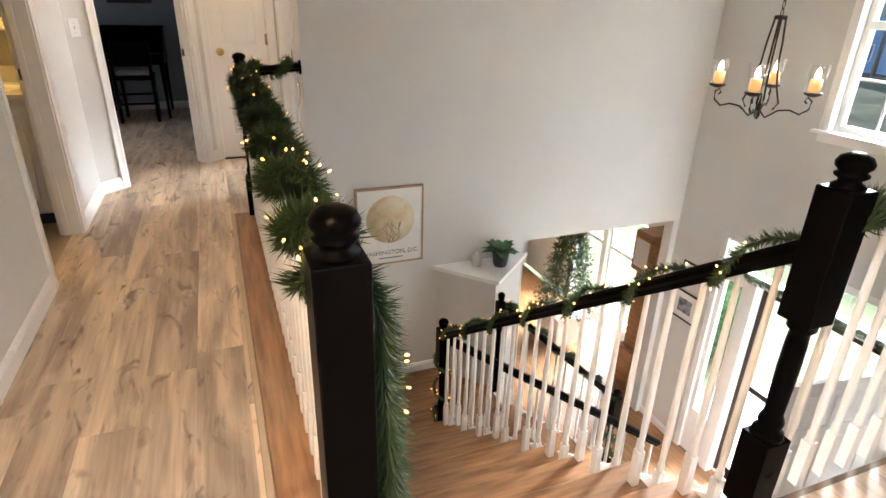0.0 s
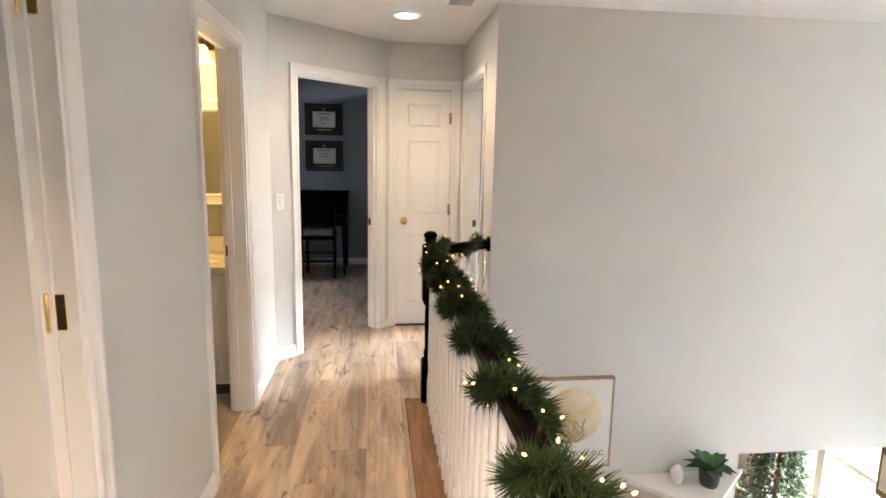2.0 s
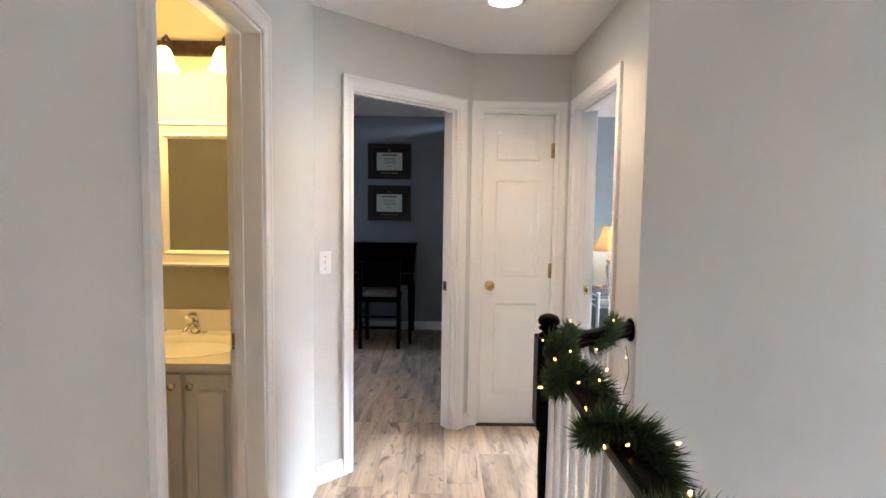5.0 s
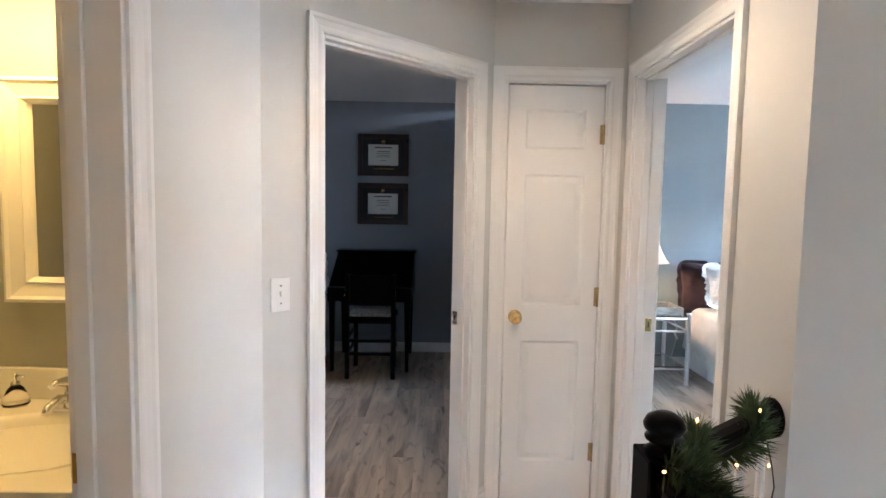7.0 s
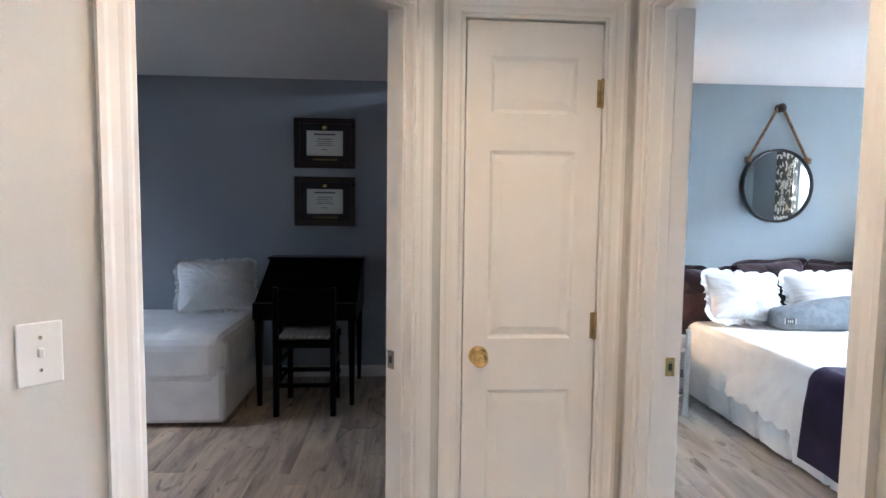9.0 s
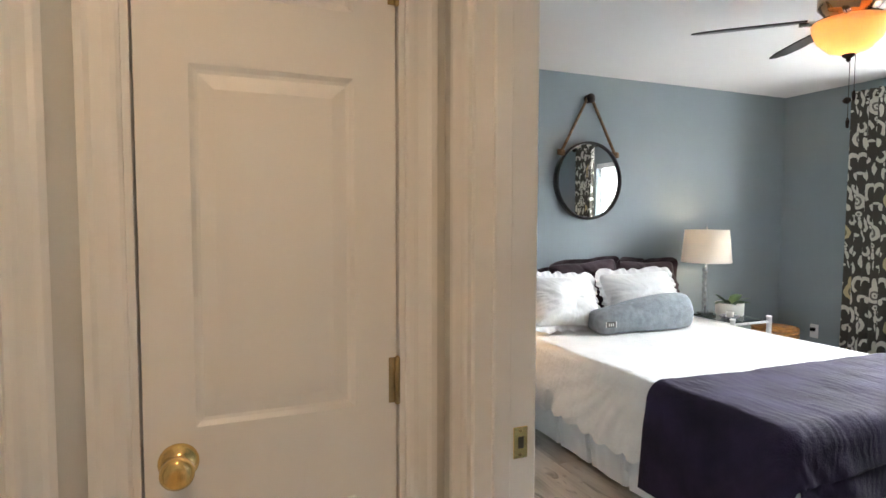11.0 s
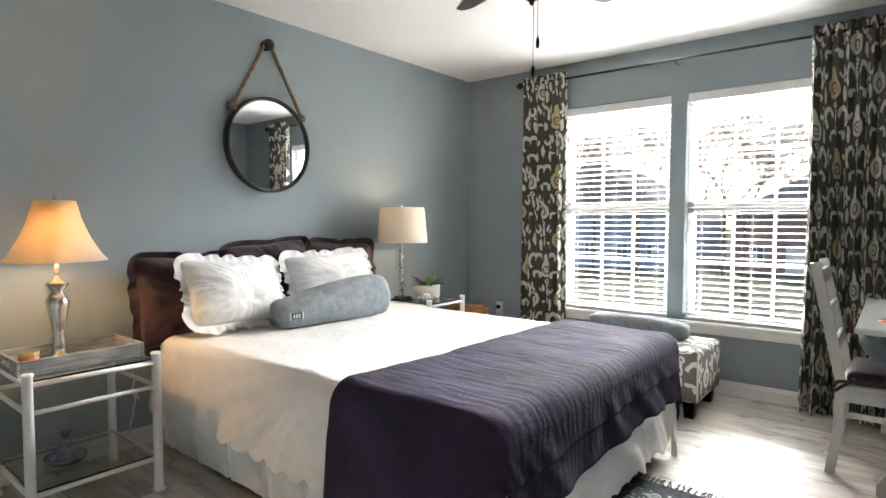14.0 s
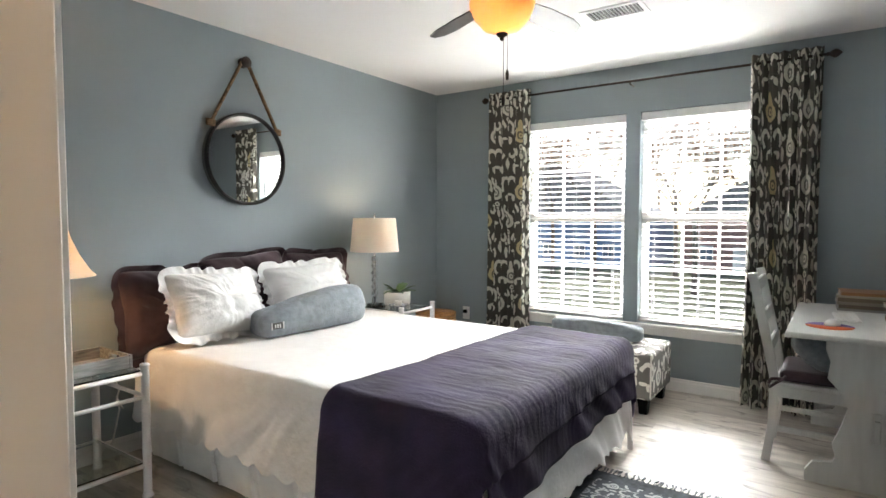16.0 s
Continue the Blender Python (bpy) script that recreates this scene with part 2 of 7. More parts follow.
def lathe(bm, profile, cx=0.0, cy=0.0, seg=20, z=0.0, m=None, caps=True):
    """Turns (radius, height) pairs about a vertical axis."""
    m = m or Matrix.Identity(4)
    rings = []
    for r, h in profile:
        if r < 1e-5:
            rings.append([bm.verts.new(m @ Vector((cx, cy, z + h)))])
        else:
            rings.append([bm.verts.new(m @ Vector((cx + r * math.cos(2 * math.pi * k / seg), cy + r * math.sin(2 * math.pi * k / seg), z + h))) for k in range(seg)])
    for a, b in zip(rings, rings[1:]):
        if len(a) == 1 and len(b) == 1:
            continue
        for k in range(seg):
            k2 = (k + 1) % seg
            if len(a) == 1:
                f = (a[0], b[k2], b[k])
            elif len(b) == 1:
                f = (a[k], a[k2], b[0])
            else:
                f = (a[k], a[k2], b[k2], b[k])
            fc = bm.faces.new(f)
            fc.smooth = True
    for ring, flip in ((rings[0], True), (rings[-1], False)):
        if caps and len(ring) > 2:
            bm.faces.new(ring[::-1] if flip else ring)


def tube(bm, pts, radius, seg=8, closed=False, caps=True):
    pts = [Vector(p) for p in pts]
    n = len(pts)
    radii = radius if isinstance(radius, (list, tuple)) else [radius] * n
    up = Vector((0, 0, 1))
    rings = []
    for i, p in enumerate(pts):
        a = pts[i - 1] if (i > 0 or closed) else p
        b = pts[(i + 1) % n] if (i < n - 1 or closed) else p
        d = (b - a).normalized() if (b - a).length > 1e-9 else Vector((0, 0, 1))
        u = d.cross(up)
        if u.length < 1e-3:
            u = d.cross(Vector((1, 0, 0)))
        u.normalize()
        v = d.cross(u)
        rings.append([bm.verts.new(p + radii[i] * (math.cos(2 * math.pi * k / seg) * u + math.sin(2 * math.pi * k / seg) * v)) for k in range(seg)])
    pairs = list(zip(rings, rings[1:])) + ([(rings[-1], rings[0])] if closed else [])
    for a, b in pairs:
        for k in range(seg):
            f = bm.faces.new((a[k], a[(k + 1) % seg], b[(k + 1) % seg], b[k]))
            f.smooth = True
    if caps and not closed:
        bm.faces.new(rings[0])
        bm.faces.new(rings[-1][::-1])


def prism(bm, outline, depth, m=None):
    """Extrudes an outline in the local xz plane along y."""
    m = m or Matrix.Identity(4)
    a = [bm.verts.new(m @ Vector((x, 0, z))) for x, z in outline]
    b = [bm.verts.new(m @ Vector((x, depth, z))) for x, z in outline]
    n = len(a)
    bm.faces.new(a)
    bm.faces.new(b[::-1])
    for k in range(n):
        bm.faces.new((a[k], b[k], b[(k + 1) % n], a[(k + 1) % n]))


def sheet(bm, nx, ny, f, thick=0.0):
    """A grid sheet whose points come from f(u, v), with an optional thickness."""
    g = [[bm.verts.new(f(i / nx, j / ny)) for i in range(nx + 1)] for j in range(ny + 1)]
    fs = []
    for j in range(ny):
        for i in range(nx):
            q = bm.faces.new((g[j][i], g[j][i + 1], g[j + 1][i + 1], g[j + 1][i]))
            q.smooth = True
            fs.append(q)
    if thick:
        bm.normal_update()
        r = bmesh.ops.solidify(bm, geom=fs, thickness=thick)
    return g


def mesh_of(name, bm, mats):
    bmesh.ops.recalc_face_normals(bm, faces=bm.faces)
    me = bpy.data.meshes.new(name)
    bm.to_mesh(me)
    bm.free()
    for m in mats if isinstance(mats, (list, tuple)) else [mats]:
        me.materials.append(m)
    return me


def part(name, bm, mat, parent, label=""):
    ob = new(name, mesh_of(name, bm, mat))
    ob.parent = parent
    return tagged(ob, label)


def solo(name, bm, mat, label="", category="", group="", kind="", at=None):
    ob = new(name, mesh_of(name, bm, mat))
    if at is not None:
        ob.matrix_basis = at
    return tagged(ob, label, category, group, kind)


def thing(name, m, label="", category="", group="", kind=""):
    ob = new(name)
    ob.empty_display_size = 0.1
    ob.matrix_basis = m
    return tagged(ob, label, category, group, kind)


def boxes(*dims, bevel=0.0, seg=1):
    bm = bmesh.new()
    for d in dims:
        box(bm, *d, bevel=bevel, seg=seg)
    return bm


def wall(name, p0, p1, thick, z0, z1, openings=(), front=None, back=None, label="", extra=()):
    """A wall from p0 to p1; its thickness lies to the left of that way. front faces right of the way, back faces left."""
    p0, p1 = Vector((*p0, 0)), Vector((*p1, 0))
    d = (p1 - p0).normalized()
    n = Vector((-d.y, d.x, 0))
    length = (p1 - p0).length
    xs = sorted({0.0, length, *[s for o in openings for s in o[:2]]})
    zs = sorted({z0, z1, *[z for o in openings for z in o[2:4]], *extra})
    solid = [[not any(o[0] - 1e-6 < (xa + xb) / 2 < o[1] + 1e-6 and o[2] - 1e-6 < (za + zb) / 2 < o[3] + 1e-6 for o in openings)
              for za, zb in zip(zs, zs[1:])] for xa, xb in zip(xs, xs[1:])]
    bm = bmesh.new()
    cache = {}

    def v(i, k, side):
        key = (i, k, side)
        if key not in cache:
            cache[key] = bm.verts.new(p0 + d * xs[i] + n * (thick * side) + Vector((0, 0, zs[k])))
        return cache[key]

    def face(vs, mi):
        f = bm.faces.new(vs)
        f.material_index = mi
    nx, nz = len(xs) - 1, len(zs) - 1
    for i in range(nx):
        for k in range(nz):
            if not solid[i][k]:
                continue
            face((v(i, k, 0), v(i + 1, k, 0), v(i + 1, k + 1, 0), v(i, k + 1, 0)), 0)
            face((v(i, k, 1), v(i, k + 1, 1), v(i + 1, k + 1, 1), v(i + 1, k, 1)), 1)
            if i == 0 or not solid[i - 1][k]:
                face((v(i, k, 0), v(i, k + 1, 0), v(i, k + 1, 1), v(i, k, 1)), 0)
            if i == nx - 1 or not solid[i + 1][k]:
                face((v(i + 1, k, 0), v(i + 1, k, 1), v(i + 1, k + 1, 1), v(i + 1, k + 1, 0)), 0)
            if k == 0 or not solid[i][k - 1]:
                face((v(i, k, 0), v(i, k, 1), v(i + 1, k, 1), v(i + 1, k, 0)), 0)
            if k == nz - 1 or not solid[i][k + 1]:
                face((v(i, k + 1, 0), v(i + 1, k + 1, 0), v(i + 1, k + 1, 1), v(i, k + 1, 1)), 0)
    me = bpy.data.meshes.new(name)
    bm.to_mesh(me)
    bm.free()
    me.materials.append(front)
    me.materials.append(back or front)
    return tagged(new(name, me), label, "wall", "", "structure")


def on_wall(p0, p1):
    """Local frame on a wall: x along it, z up, -y out of its front face."""
    p0, p1 = Vector((*p0, 0)), Vector((*p1, 0))
    return Matrix.Translation(p0) @ Matrix.Rotation(math.atan2(p1.y - p0.y, p1.x - p0.x), 4, "Z")


def casing_profile(bm, x0, x1, z0, z1, w=0.062, d=0.017):
    """Moulded casing round an opening on the front face (towards -y), mitred at the head."""
    prof = [(0.0, 0.0), (0.0, 0.009), (0.006, 0.012), (0.014, 0.0125), (0.024, 0.0112), (0.042, 0.0135), (0.050, d), (w, d), (w, 0.0)]
    rings = []
    for px, pz, sx, sz in ((x0, z0, -1, 0), (x0, z1, -1, 1), (x1, z1, 1, 1), (x1, z0, 1, 0)):
        rings.append([bm.verts.new((px + sx * o, -h, pz + sz * o)) for o, h in prof])
    for a, b in zip(rings, rings[1:]):
        for k in range(len(prof) - 1):
            bm.faces.new((a[k], b[k], b[k + 1], a[k + 1]))
    for r in (rings[0], rings[-1]):
        bm.faces.new(r)


def door_frame(name, m, x0, x1, zt, thick, strike=None, stop=0.06, label="white moulded door casing and jamb", back=True):
    """Jamb liners, stops and casings on both faces of an opening."""
    th = thing(name, m, label, "door frame", "door frames", "structure")
    j = 0.018
    bm = boxes((x0, x0 + j, -0.001, thick + 0.001, 0, zt), (x1 - j, x1, -0.001, thick + 0.001, 0, zt), (x0 + j, x1 - j, -0.001, thick + 0.001, zt - j, zt), bevel=0.0015)
    part("jamb", bm, TRIM, th)
    s = 0.011
    bm = boxes((x0 + j, x0 + j + s, stop, stop + 0.035, 0, zt - j), (x1 - j - s, x1 - j, stop, stop + 0.035, 0, zt - j), (x0 + j + s, x1 - j - s, stop, stop + 0.035, zt - j - s, zt - j), bevel=0.002)
    part("door_stop", bm, TRIM, th)
    bm = bmesh.new()
    casing_profile(bm, x0 + 0.006, x1 - 0.006, 0, zt - 0.006)
    part("casing", bm, TRIM, th)
    if back:
        bm = bmesh.new()
        casing_profile(bm, x0 + 0.006, x1 - 0.006, 0, zt - 0.006)
        bmesh.ops.transform(bm, matrix=Matrix.Translation((0, thick, 0)) @ Matrix.Diagonal((1, -1, 1, 1)), verts=bm.verts)
        part("casing", bm, TRIM, th)
    if strike:
        side, y, mat, zs = strike
        xs = (x1 - j) if side > 0 else (x0 + j)
        bm = boxes((xs - 0.0025 * (side > 0), xs + 0.0025 * (side < 0), y - 0.014, y + 0.016, zs - 0.03, zs + 0.03), bevel=0.0008)
        sp = part("strike_plate", bm, mat, th, "brass strike plate")
        # dark block on the plate paints the shade of the latch hole
        bm = boxes((xs - 0.0032 * (side > 0), xs + 0.0032 * (side < 0), y - 0.004, y + 0.007, zs - 0.011, zs + 0.011))
        part("latch_hole_shade", bm, RECESS_SHADE, sp)
        for zz in (zs - 0.023, zs + 0.023):
            part("screw", boxes((xs - 0.0034, xs + 0.0034, y - 0.003, y + 0.003, zz - 0.003, zz + 0.003)), OLDBRASS, sp)
    return th


def baseboard(name, m, x0, x1, h=0.092, d=0.014):
    bm = bmesh.new()
    prof = [(0, 0), (-d, 0), (-d, h * 0.72), (-d * 0.6, h * 0.82), (-d * 0.55, h * 0.93), (-0.002, h), (0, h)]
    a = [bm.verts.new((x0, y, z)) for y, z in prof]
    b = [bm.verts.new((x1, y, z)) for y, z in prof]
    bm.faces.new(a)
    bm.faces.new(b[::-1])
    for k in range(len(prof)):
        bm.faces.new((a[k], b[k], b[(k + 1) % len(prof)], a[(k + 1) % len(prof)]))
    return solo(name, bm, TRIM, "white moulded baseboard along the foot of the wall", "baseboard", "", "structure", m)

# ---- large structure ----
H, LOW = 2.40, -3.03
WT = 0.115
wall("wall_hall_west", (-0.87, -2.6), (-0.87, 4.60), WT, 0, H, [(3.83, 4.64, 0, 2.05), (5.66, 6.42, 0, 2.05)], PAINT_HALL, PAINT_BATH, "greige painted hall wall with two doorways")
wall("wall_office_diagonal", (-0.87, 4.60), (-0.045, 5.425), WT, 0, H, [(0.226, 1.047, 0, 2.05)], PAINT_HALL, PAINT_OFFICE, "greige angled wall holding the office doorway")
wall("wall_closet", (-0.045, 5.43), (0.578, 5.43), WT, 0, H, [(0.053, 0.544, 0, 2.05)], PAINT_HALL, PAINT_HALL, "greige end wall holding the linen closet door")
wall("wall_bedroom_door", (0.578, 5.545), (0.578, 4.10), WT, 0, H, [(0.238, 1.089, 0, 2.05)], PAINT_HALL, PAINT_BED, "greige wall holding the bedroom doorway")
wall("wall_stairwell_north_upper", (0.693, 4.10), (4.972, 4.10), WT, -0.25, H, [], PAINT_HALL, PAINT_BED, "tall greige stairwell wall")
wall("wall_stairwell_north_lower", (0.12, 4.10), (4.25, 4.10), WT, LOW, -0.25, [(2.34, 4.06, LOW, -0.60)], PAINT_HALL, PAINT_HALL, "greige stairwell wall with an opening to the living room")
wall("wall_foyer_front", (4.25, 4.10), (4.25, -2.7), 0.15, LOW, H, [(1.23, 2.05, 0.56, 2.04), (0.56, 2.74, LOW, -0.50)], PAINT_HALL, PAINT_HALL, "greige front wall with a high window above the entrance")
wall("wall_bedroom_windows", (4.822, 7.985), (4.822, 4.215), 0.15, -0.25, H, [(1.045, 1.873, 0.475, 2.05), (1.980, 2.808, 0.475, 2.05)], PAINT_BED, PAINT_HALL, "blue-grey bedroom wall with two windows")
wall("wall_bedroom_mirror", (0.693, 7.87), (4.822, 7.87), WT, -0.25, H, [], PAINT_BED, PAINT_HALL, "blue-grey bedroom wall behind the bed")
wall("wall_bedroom_west", (0.693, 5.545), (0.693, 8.27), WT, 0, H, [], PAINT_BED, PAINT_OFFICE, "blue-grey bedroom wall beside the door")
wall("wall_closet_side", (-0.045, 6.1), (-0.045, 5.545), 0.05, 0, H, [], PAINT_HALL, PAINT_OFFICE, "plain closet side wall")
wall("wall_closet_back", (-0.045, 6.1), (0.578, 6.1), WT, 0, H, [], PAINT_HALL, PAINT_OFFICE, "plain closet back wall")
wall("wall_office_north", (-3.5, 8.27), (0.578, 8.27), WT, -0.25, 2.44, [], PAINT_OFFICE, PAINT_OFFICE, "slate blue office wall with hung diplomas")
wall("wall_office_west", (-3.5, 4.65), (-3.5, 8.385), WT, -0.25, 2.44, [(1.3, 2.5, 0.7, 2.05)], PAINT_OFFICE, PAINT_OFFICE, "slate blue office wall with an assumed window")
wall("wall_bath_north", (-3.5, 4.53), (-0.985, 4.53), WT, 0, H, [], PAINT_BATH, PAINT_OFFICE, "warm grey bathroom wall behind the vanity")
wall("wall_bath_west", (-2.6, 2.55), (-2.6, 4.53), WT, 0, H, [], PAINT_BATH, PAINT_BATH, "plain bathroom wall")
wall("wall_bath_south", (-0.985, 2.55), (-2.6, 2.55), WT, 0, H, [], PAINT_BATH, PAINT_HALL, "plain bathroom wall")
wall("wall_spare_west", (-3.5, -2.6), (-3.5, 2.435), WT, 0, H, [], PAINT_HALL, PAINT_HALL, "plain wall of the spare room")
# the opening is unseen, added to let the south fill lamp in
wall("wall_south", (4.4, -2.6), (-3.5, -2.6), WT, LOW, H, [(2.6, 4.2, 0.8, 2.1)], PAINT_HALL, PAINT_HALL, "plain wall closing the hall")
wall("wall_under_hall", (0.235, 0.83), (0.235, 4.10), 0.1, LOW, -0.25, [], PAINT_HALL, PAINT_HALL, "plain wall below the gallery edge")
wall("wall_living_window", (4.985, 8.2), (4.985, 4.215), 0.15, LOW, -0.25, [(1.3, 2.05, -2.85, -0.75), (2.15, 2.9, -2.85, -0.75)], PAINT_HALL, PAINT_HALL, "greige living room wall with tall windows")
wall("wall_living_north", (0.2, 8.2), (4.985, 8.2), WT, LOW, -0.25, [], PAINT_HALL, PAINT_HALL, "plain living room wall")
wall("wall_living_west", (0.2, 4.215), (0.2, 8.2), WT, LOW, -0.25, [], PAINT_HALL, PAINT_HALL, "plain living room wall")
solo("wall_porch_side", boxes((4.4, 4.985, 4.11, 4.21, LOW, -0.25)), PAINT_HALL, "plain wall jog beside the porch", "wall", "", "structure")


def ceiling(name, dims, mat=CEILING, label="white painted ceiling"):
    return solo(name, boxes(*dims), mat, label, "ceiling", "", "structure")


ceiling("ceiling_hall", [(-0.87, 4.25, -2.6, 4.10, H, H + 0.1), (-0.87, 0.578, 4.10, 5.43, H, H + 0.1)])
ceiling("ceiling_bedroom", [(0.60, 4.96, 4.18, 7.97, H, H + 0.1)])
ceiling("ceiling_office", [(-3.6, 0.6, 5.46, 8.4, 2.44, 2.54), (-3.6, -0.9, 4.6, 5.46, 2.44, 2.54), (-0.9, 0.0, 4.98, 5.46, 2.442, 2.542)])
ceiling("ceiling_bath", [(-2.7, -0.9, 2.45, 4.6, H + 0.003, H + 0.1)])
ceiling("ceiling_spare", [(-3.6, -0.9, -2.7, 2.45, H + 0.003, H + 0.1)])
ceiling("ceiling_living", [(0.1, 5.1, 4.16, 8.3, -0.31, -0.252)])
ceiling("ceiling_foyer_south", [(0.24, 4.25, -2.6, 0.80, -0.34, -0.255)])

SUB = material("subfloor", (0.2, 0.16, 0.12), 0.9)
bm = boxes((-3.6, 0.02, -2.7, 2.45, -0.25, -0.008), (-0.95, 0.22, 2.45, 4.16, -0.25, -0.008), (-3.6, 0.58, 4.16, 8.4, -0.25, -0.008),
           (0.22, 4.25, -2.7, 0.80, -0.25, -0.008), (0.60, 4.95, 4.17, 7.96, -0.249, -0.009), (-2.7, -0.95, 2.45, 4.16, -0.25, -0.008))
prism(bm, [(0.22, 3.80), (0.578, 4.10), (0.578, 4.16), (0.22, 4.16)], 0.24, Matrix(((1, 0, 0, 0), (0, 0, 1, 0), (0, 1, 0, -0.249), (0, 0, 0, 1))))
solo("subfloor", bm, SUB, "bare subfloor beneath the planks", "floor", "", "structure")
solo("floor_foyer", boxes((-1.0, 4.9, -2.7, 8.3, LOW - 0.2, LOW)), OAK, "honey oak floor of the foyer and living room", "floor", "", "structure")
TILE_BATH = material("bath_tile", (0.33, 0.26, 0.18), 0.35, var=0.1, scale=3)
solo("floor_bath", boxes((-2.6, -0.93, 2.55, 4.53, -0.008, 0.002)), TILE_BATH, "tan bathroom floor", "floor", "", "structure")

# door frames
M_WEST = on_wall((-0.87, -2.6), (-0.87, 4.60))
M_DIAG = on_wall((-0.87, 4.60), (-0.045, 5.425))
M_CLOS = on_wall((-0.045, 5.43), (0.578, 5.43))
M_BED = on_wall((0.578, 5.545), (0.578, 4.10))
door_frame("door_frame_spare", M_WEST, 3.83, 4.64, 2.05, WT, None, 0.05)
door_frame("door_frame_bath", M_WEST, 5.66, 6.42, 2.05, WT, (1, 0.097, BRASS, 0.95), 0.065)
door_frame("door_frame_office", M_DIAG, 0.226, 1.047, 2.05, WT, (1, 0.09, NICKEL, 0.93), 0.03)
door_frame("door_frame_closet", M_CLOS, 0.053, 0.544, 2.05, WT, None, 0.045, back=False)
door_frame("door_frame_bedroom", M_BED, 0.238, 1.089, 2.05, WT + 0.012, (-1, 0.095, BRASS, 0.93), 0.035)

# baseboards
baseboard("baseboard", M_WEST, 0.0, 3.77)
baseboard("baseboard", M_WEST, 4.70, 5.60)
baseboard("baseboard", M_WEST, 6.48, 7.19)
baseboard("baseboard", M_DIAG, 0.006, 0.17)
baseboard("baseboard", M_DIAG, 1.104, 1.16)
baseboard("baseboard", M_BED, 1.147, 1.445)
baseboard("baseboard", on_wall((0.24, 4.10), (4.25, 4.10)) @ pose(0, 0, -1.78), 0.0, 1.36)
baseboard("baseboard", on_wall((4.25, 4.10), (4.25, -2.6)) @ pose(0, 0, LOW), 0.0, 0.5)
baseboard("baseboard", on_wall((0.693, 7.87), (4.822, 7.87)), 0, 4.129)
baseboard("baseboard", on_wall((4.822, 7.87), (4.822, 4.215)), 0.016, 3.655)
baseboard("baseboard", on_wall((0.693, 5.545), (0.693, 7.87)), 0, 2.31)
baseboard("baseboard", on_wall((-3.5, 8.27), (0.578, 8.27)), 0, 4.0)


# ---- panel doors ----
def six_panel(bm, w, h, t=0.035):
    """A moulded panel door, hinge edge at x = 0, front face at y = 0, panels sunk with sloping borders on both faces."""
    st = 0.082 if w < 0.6 else 0.11
    rails = [(0.20, 0.80), (0.975, 1.60), (1.72, h - 0.11)]
    if w < 0.6:
        cols = [(st, w - st)]
    else:
        mid = 0.10
        cols = [(st, (w - mid) / 2), ((w + mid) / 2, w - st)]
    xs = sorted({0, w, *[x for c in cols for x in c]})
    zs = sorted({0, h, *[z for r in rails for z in r]})
    for side in (0, 1):
        y = t * side
        s = 1 if side == 0 else -1
        for xa, xb in zip(xs, xs[1:]):
            for za, zb in zip(zs, zs[1:]):
                if any(abs(xa - c[0]) < 1e-6 for c in cols) and any(abs(za - r[0]) < 1e-6 for r in rails):
                    steps = [(0.0, 0.0), (0.008, 0.006), (0.014, 0.008), (0.040, 0.0028)]
                    rings = []
                    for o, d in steps:
                        rings.append([bm.verts.new((px, y + s * d, pz)) for px, pz in ((xa + o, za + o), (xb - o, za + o), (xb - o, zb - o), (xa + o, zb - o))])
                    for a, b in zip(rings, rings[1:]):
                        for k in range(4):
                            bm.faces.new((a[k], a[(k + 1) % 4], b[(k + 1) % 4], b[k]))
                    bm.faces.new(rings[-1])
                else:
                    bm.faces.new([bm.verts.new(p) for p in ((xa, y, za), (xb, y, za), (xb, y, zb), (xa, y, zb))])
    for a, b in (((0, 0), (w, 0)), ((w, 0), (w, h)), ((w, h), (0, h)), ((0, h), (0, 0))):
        bm.faces.new([bm.verts.new(p) for p in ((a[0], 0, a[1]), (b[0], 0, b[1]), (b[0], t, b[1]), (a[0], t, a[1]))])
    bmesh.ops.remove_doubles(bm, verts=bm.verts, dist=1e-5)


def knob(name, parent, x, y, z, s, mat):
    bm = bmesh.new()
    m = Matrix.Translation((x, y, z)) @ Matrix.Rotation(radians(90) * s, 4, "X")
    lathe(bm, [(0.0, 0), (0.033, 0), (0.033, 0.004), (0.026, 0.009), (0.013, 0.012), (0.011, 0.026), (0.019, 0.032), (0.027, 0.044), (0.027, 0.054), (0.020, 0.061), (0.009, 0.063), (0.0, 0.0625)], seg=24, m=m)
    return part(name, bm, mat, parent, "polished brass door knob")


def hinge(parent, x, y, z, mat=OLDBRASS):
    bm = boxes((x - 0.016, x + 0.016, y - 0.003, y - 0.0005, z - 0.045, z + 0.045), bevel=0.0006)
    lathe(bm, [(0.0, -0.05), (0.004, -0.047), (0.0055, -0.045), (0.0055, 0.045), (0.004, 0.047), (0.0, 0.05)], x, y - 0.007, 10, z)
    return part("hinge", bm, mat, parent, "worn brass hinge")


def panel_door(name, m, w, h, label, knob_at=None, hinges=None, knob_sides=(1,)):
    th = thing(name, m, label, "door", "", "structure")
    bm = bmesh.new()
    six_panel(bm, w, h)
    part("leaf", bm, DOORWHITE, th)
    if knob_at:
        for s in knob_sides:
            knob("door_knob", th, knob_at, 0.0 if s > 0 else 0.035, 0.918, s, BRASS)
    for hz in (0.25, 1.02, 1.79):
        if hinges is not None:
            hinge(th, hinges, 0.0, hz)
    return th


panel_door("door_closet", pose(0.030, 5.436, 0.012), 0.447, 2.013, "closed narrow white six-panel linen closet door", 0.053, 0.447)
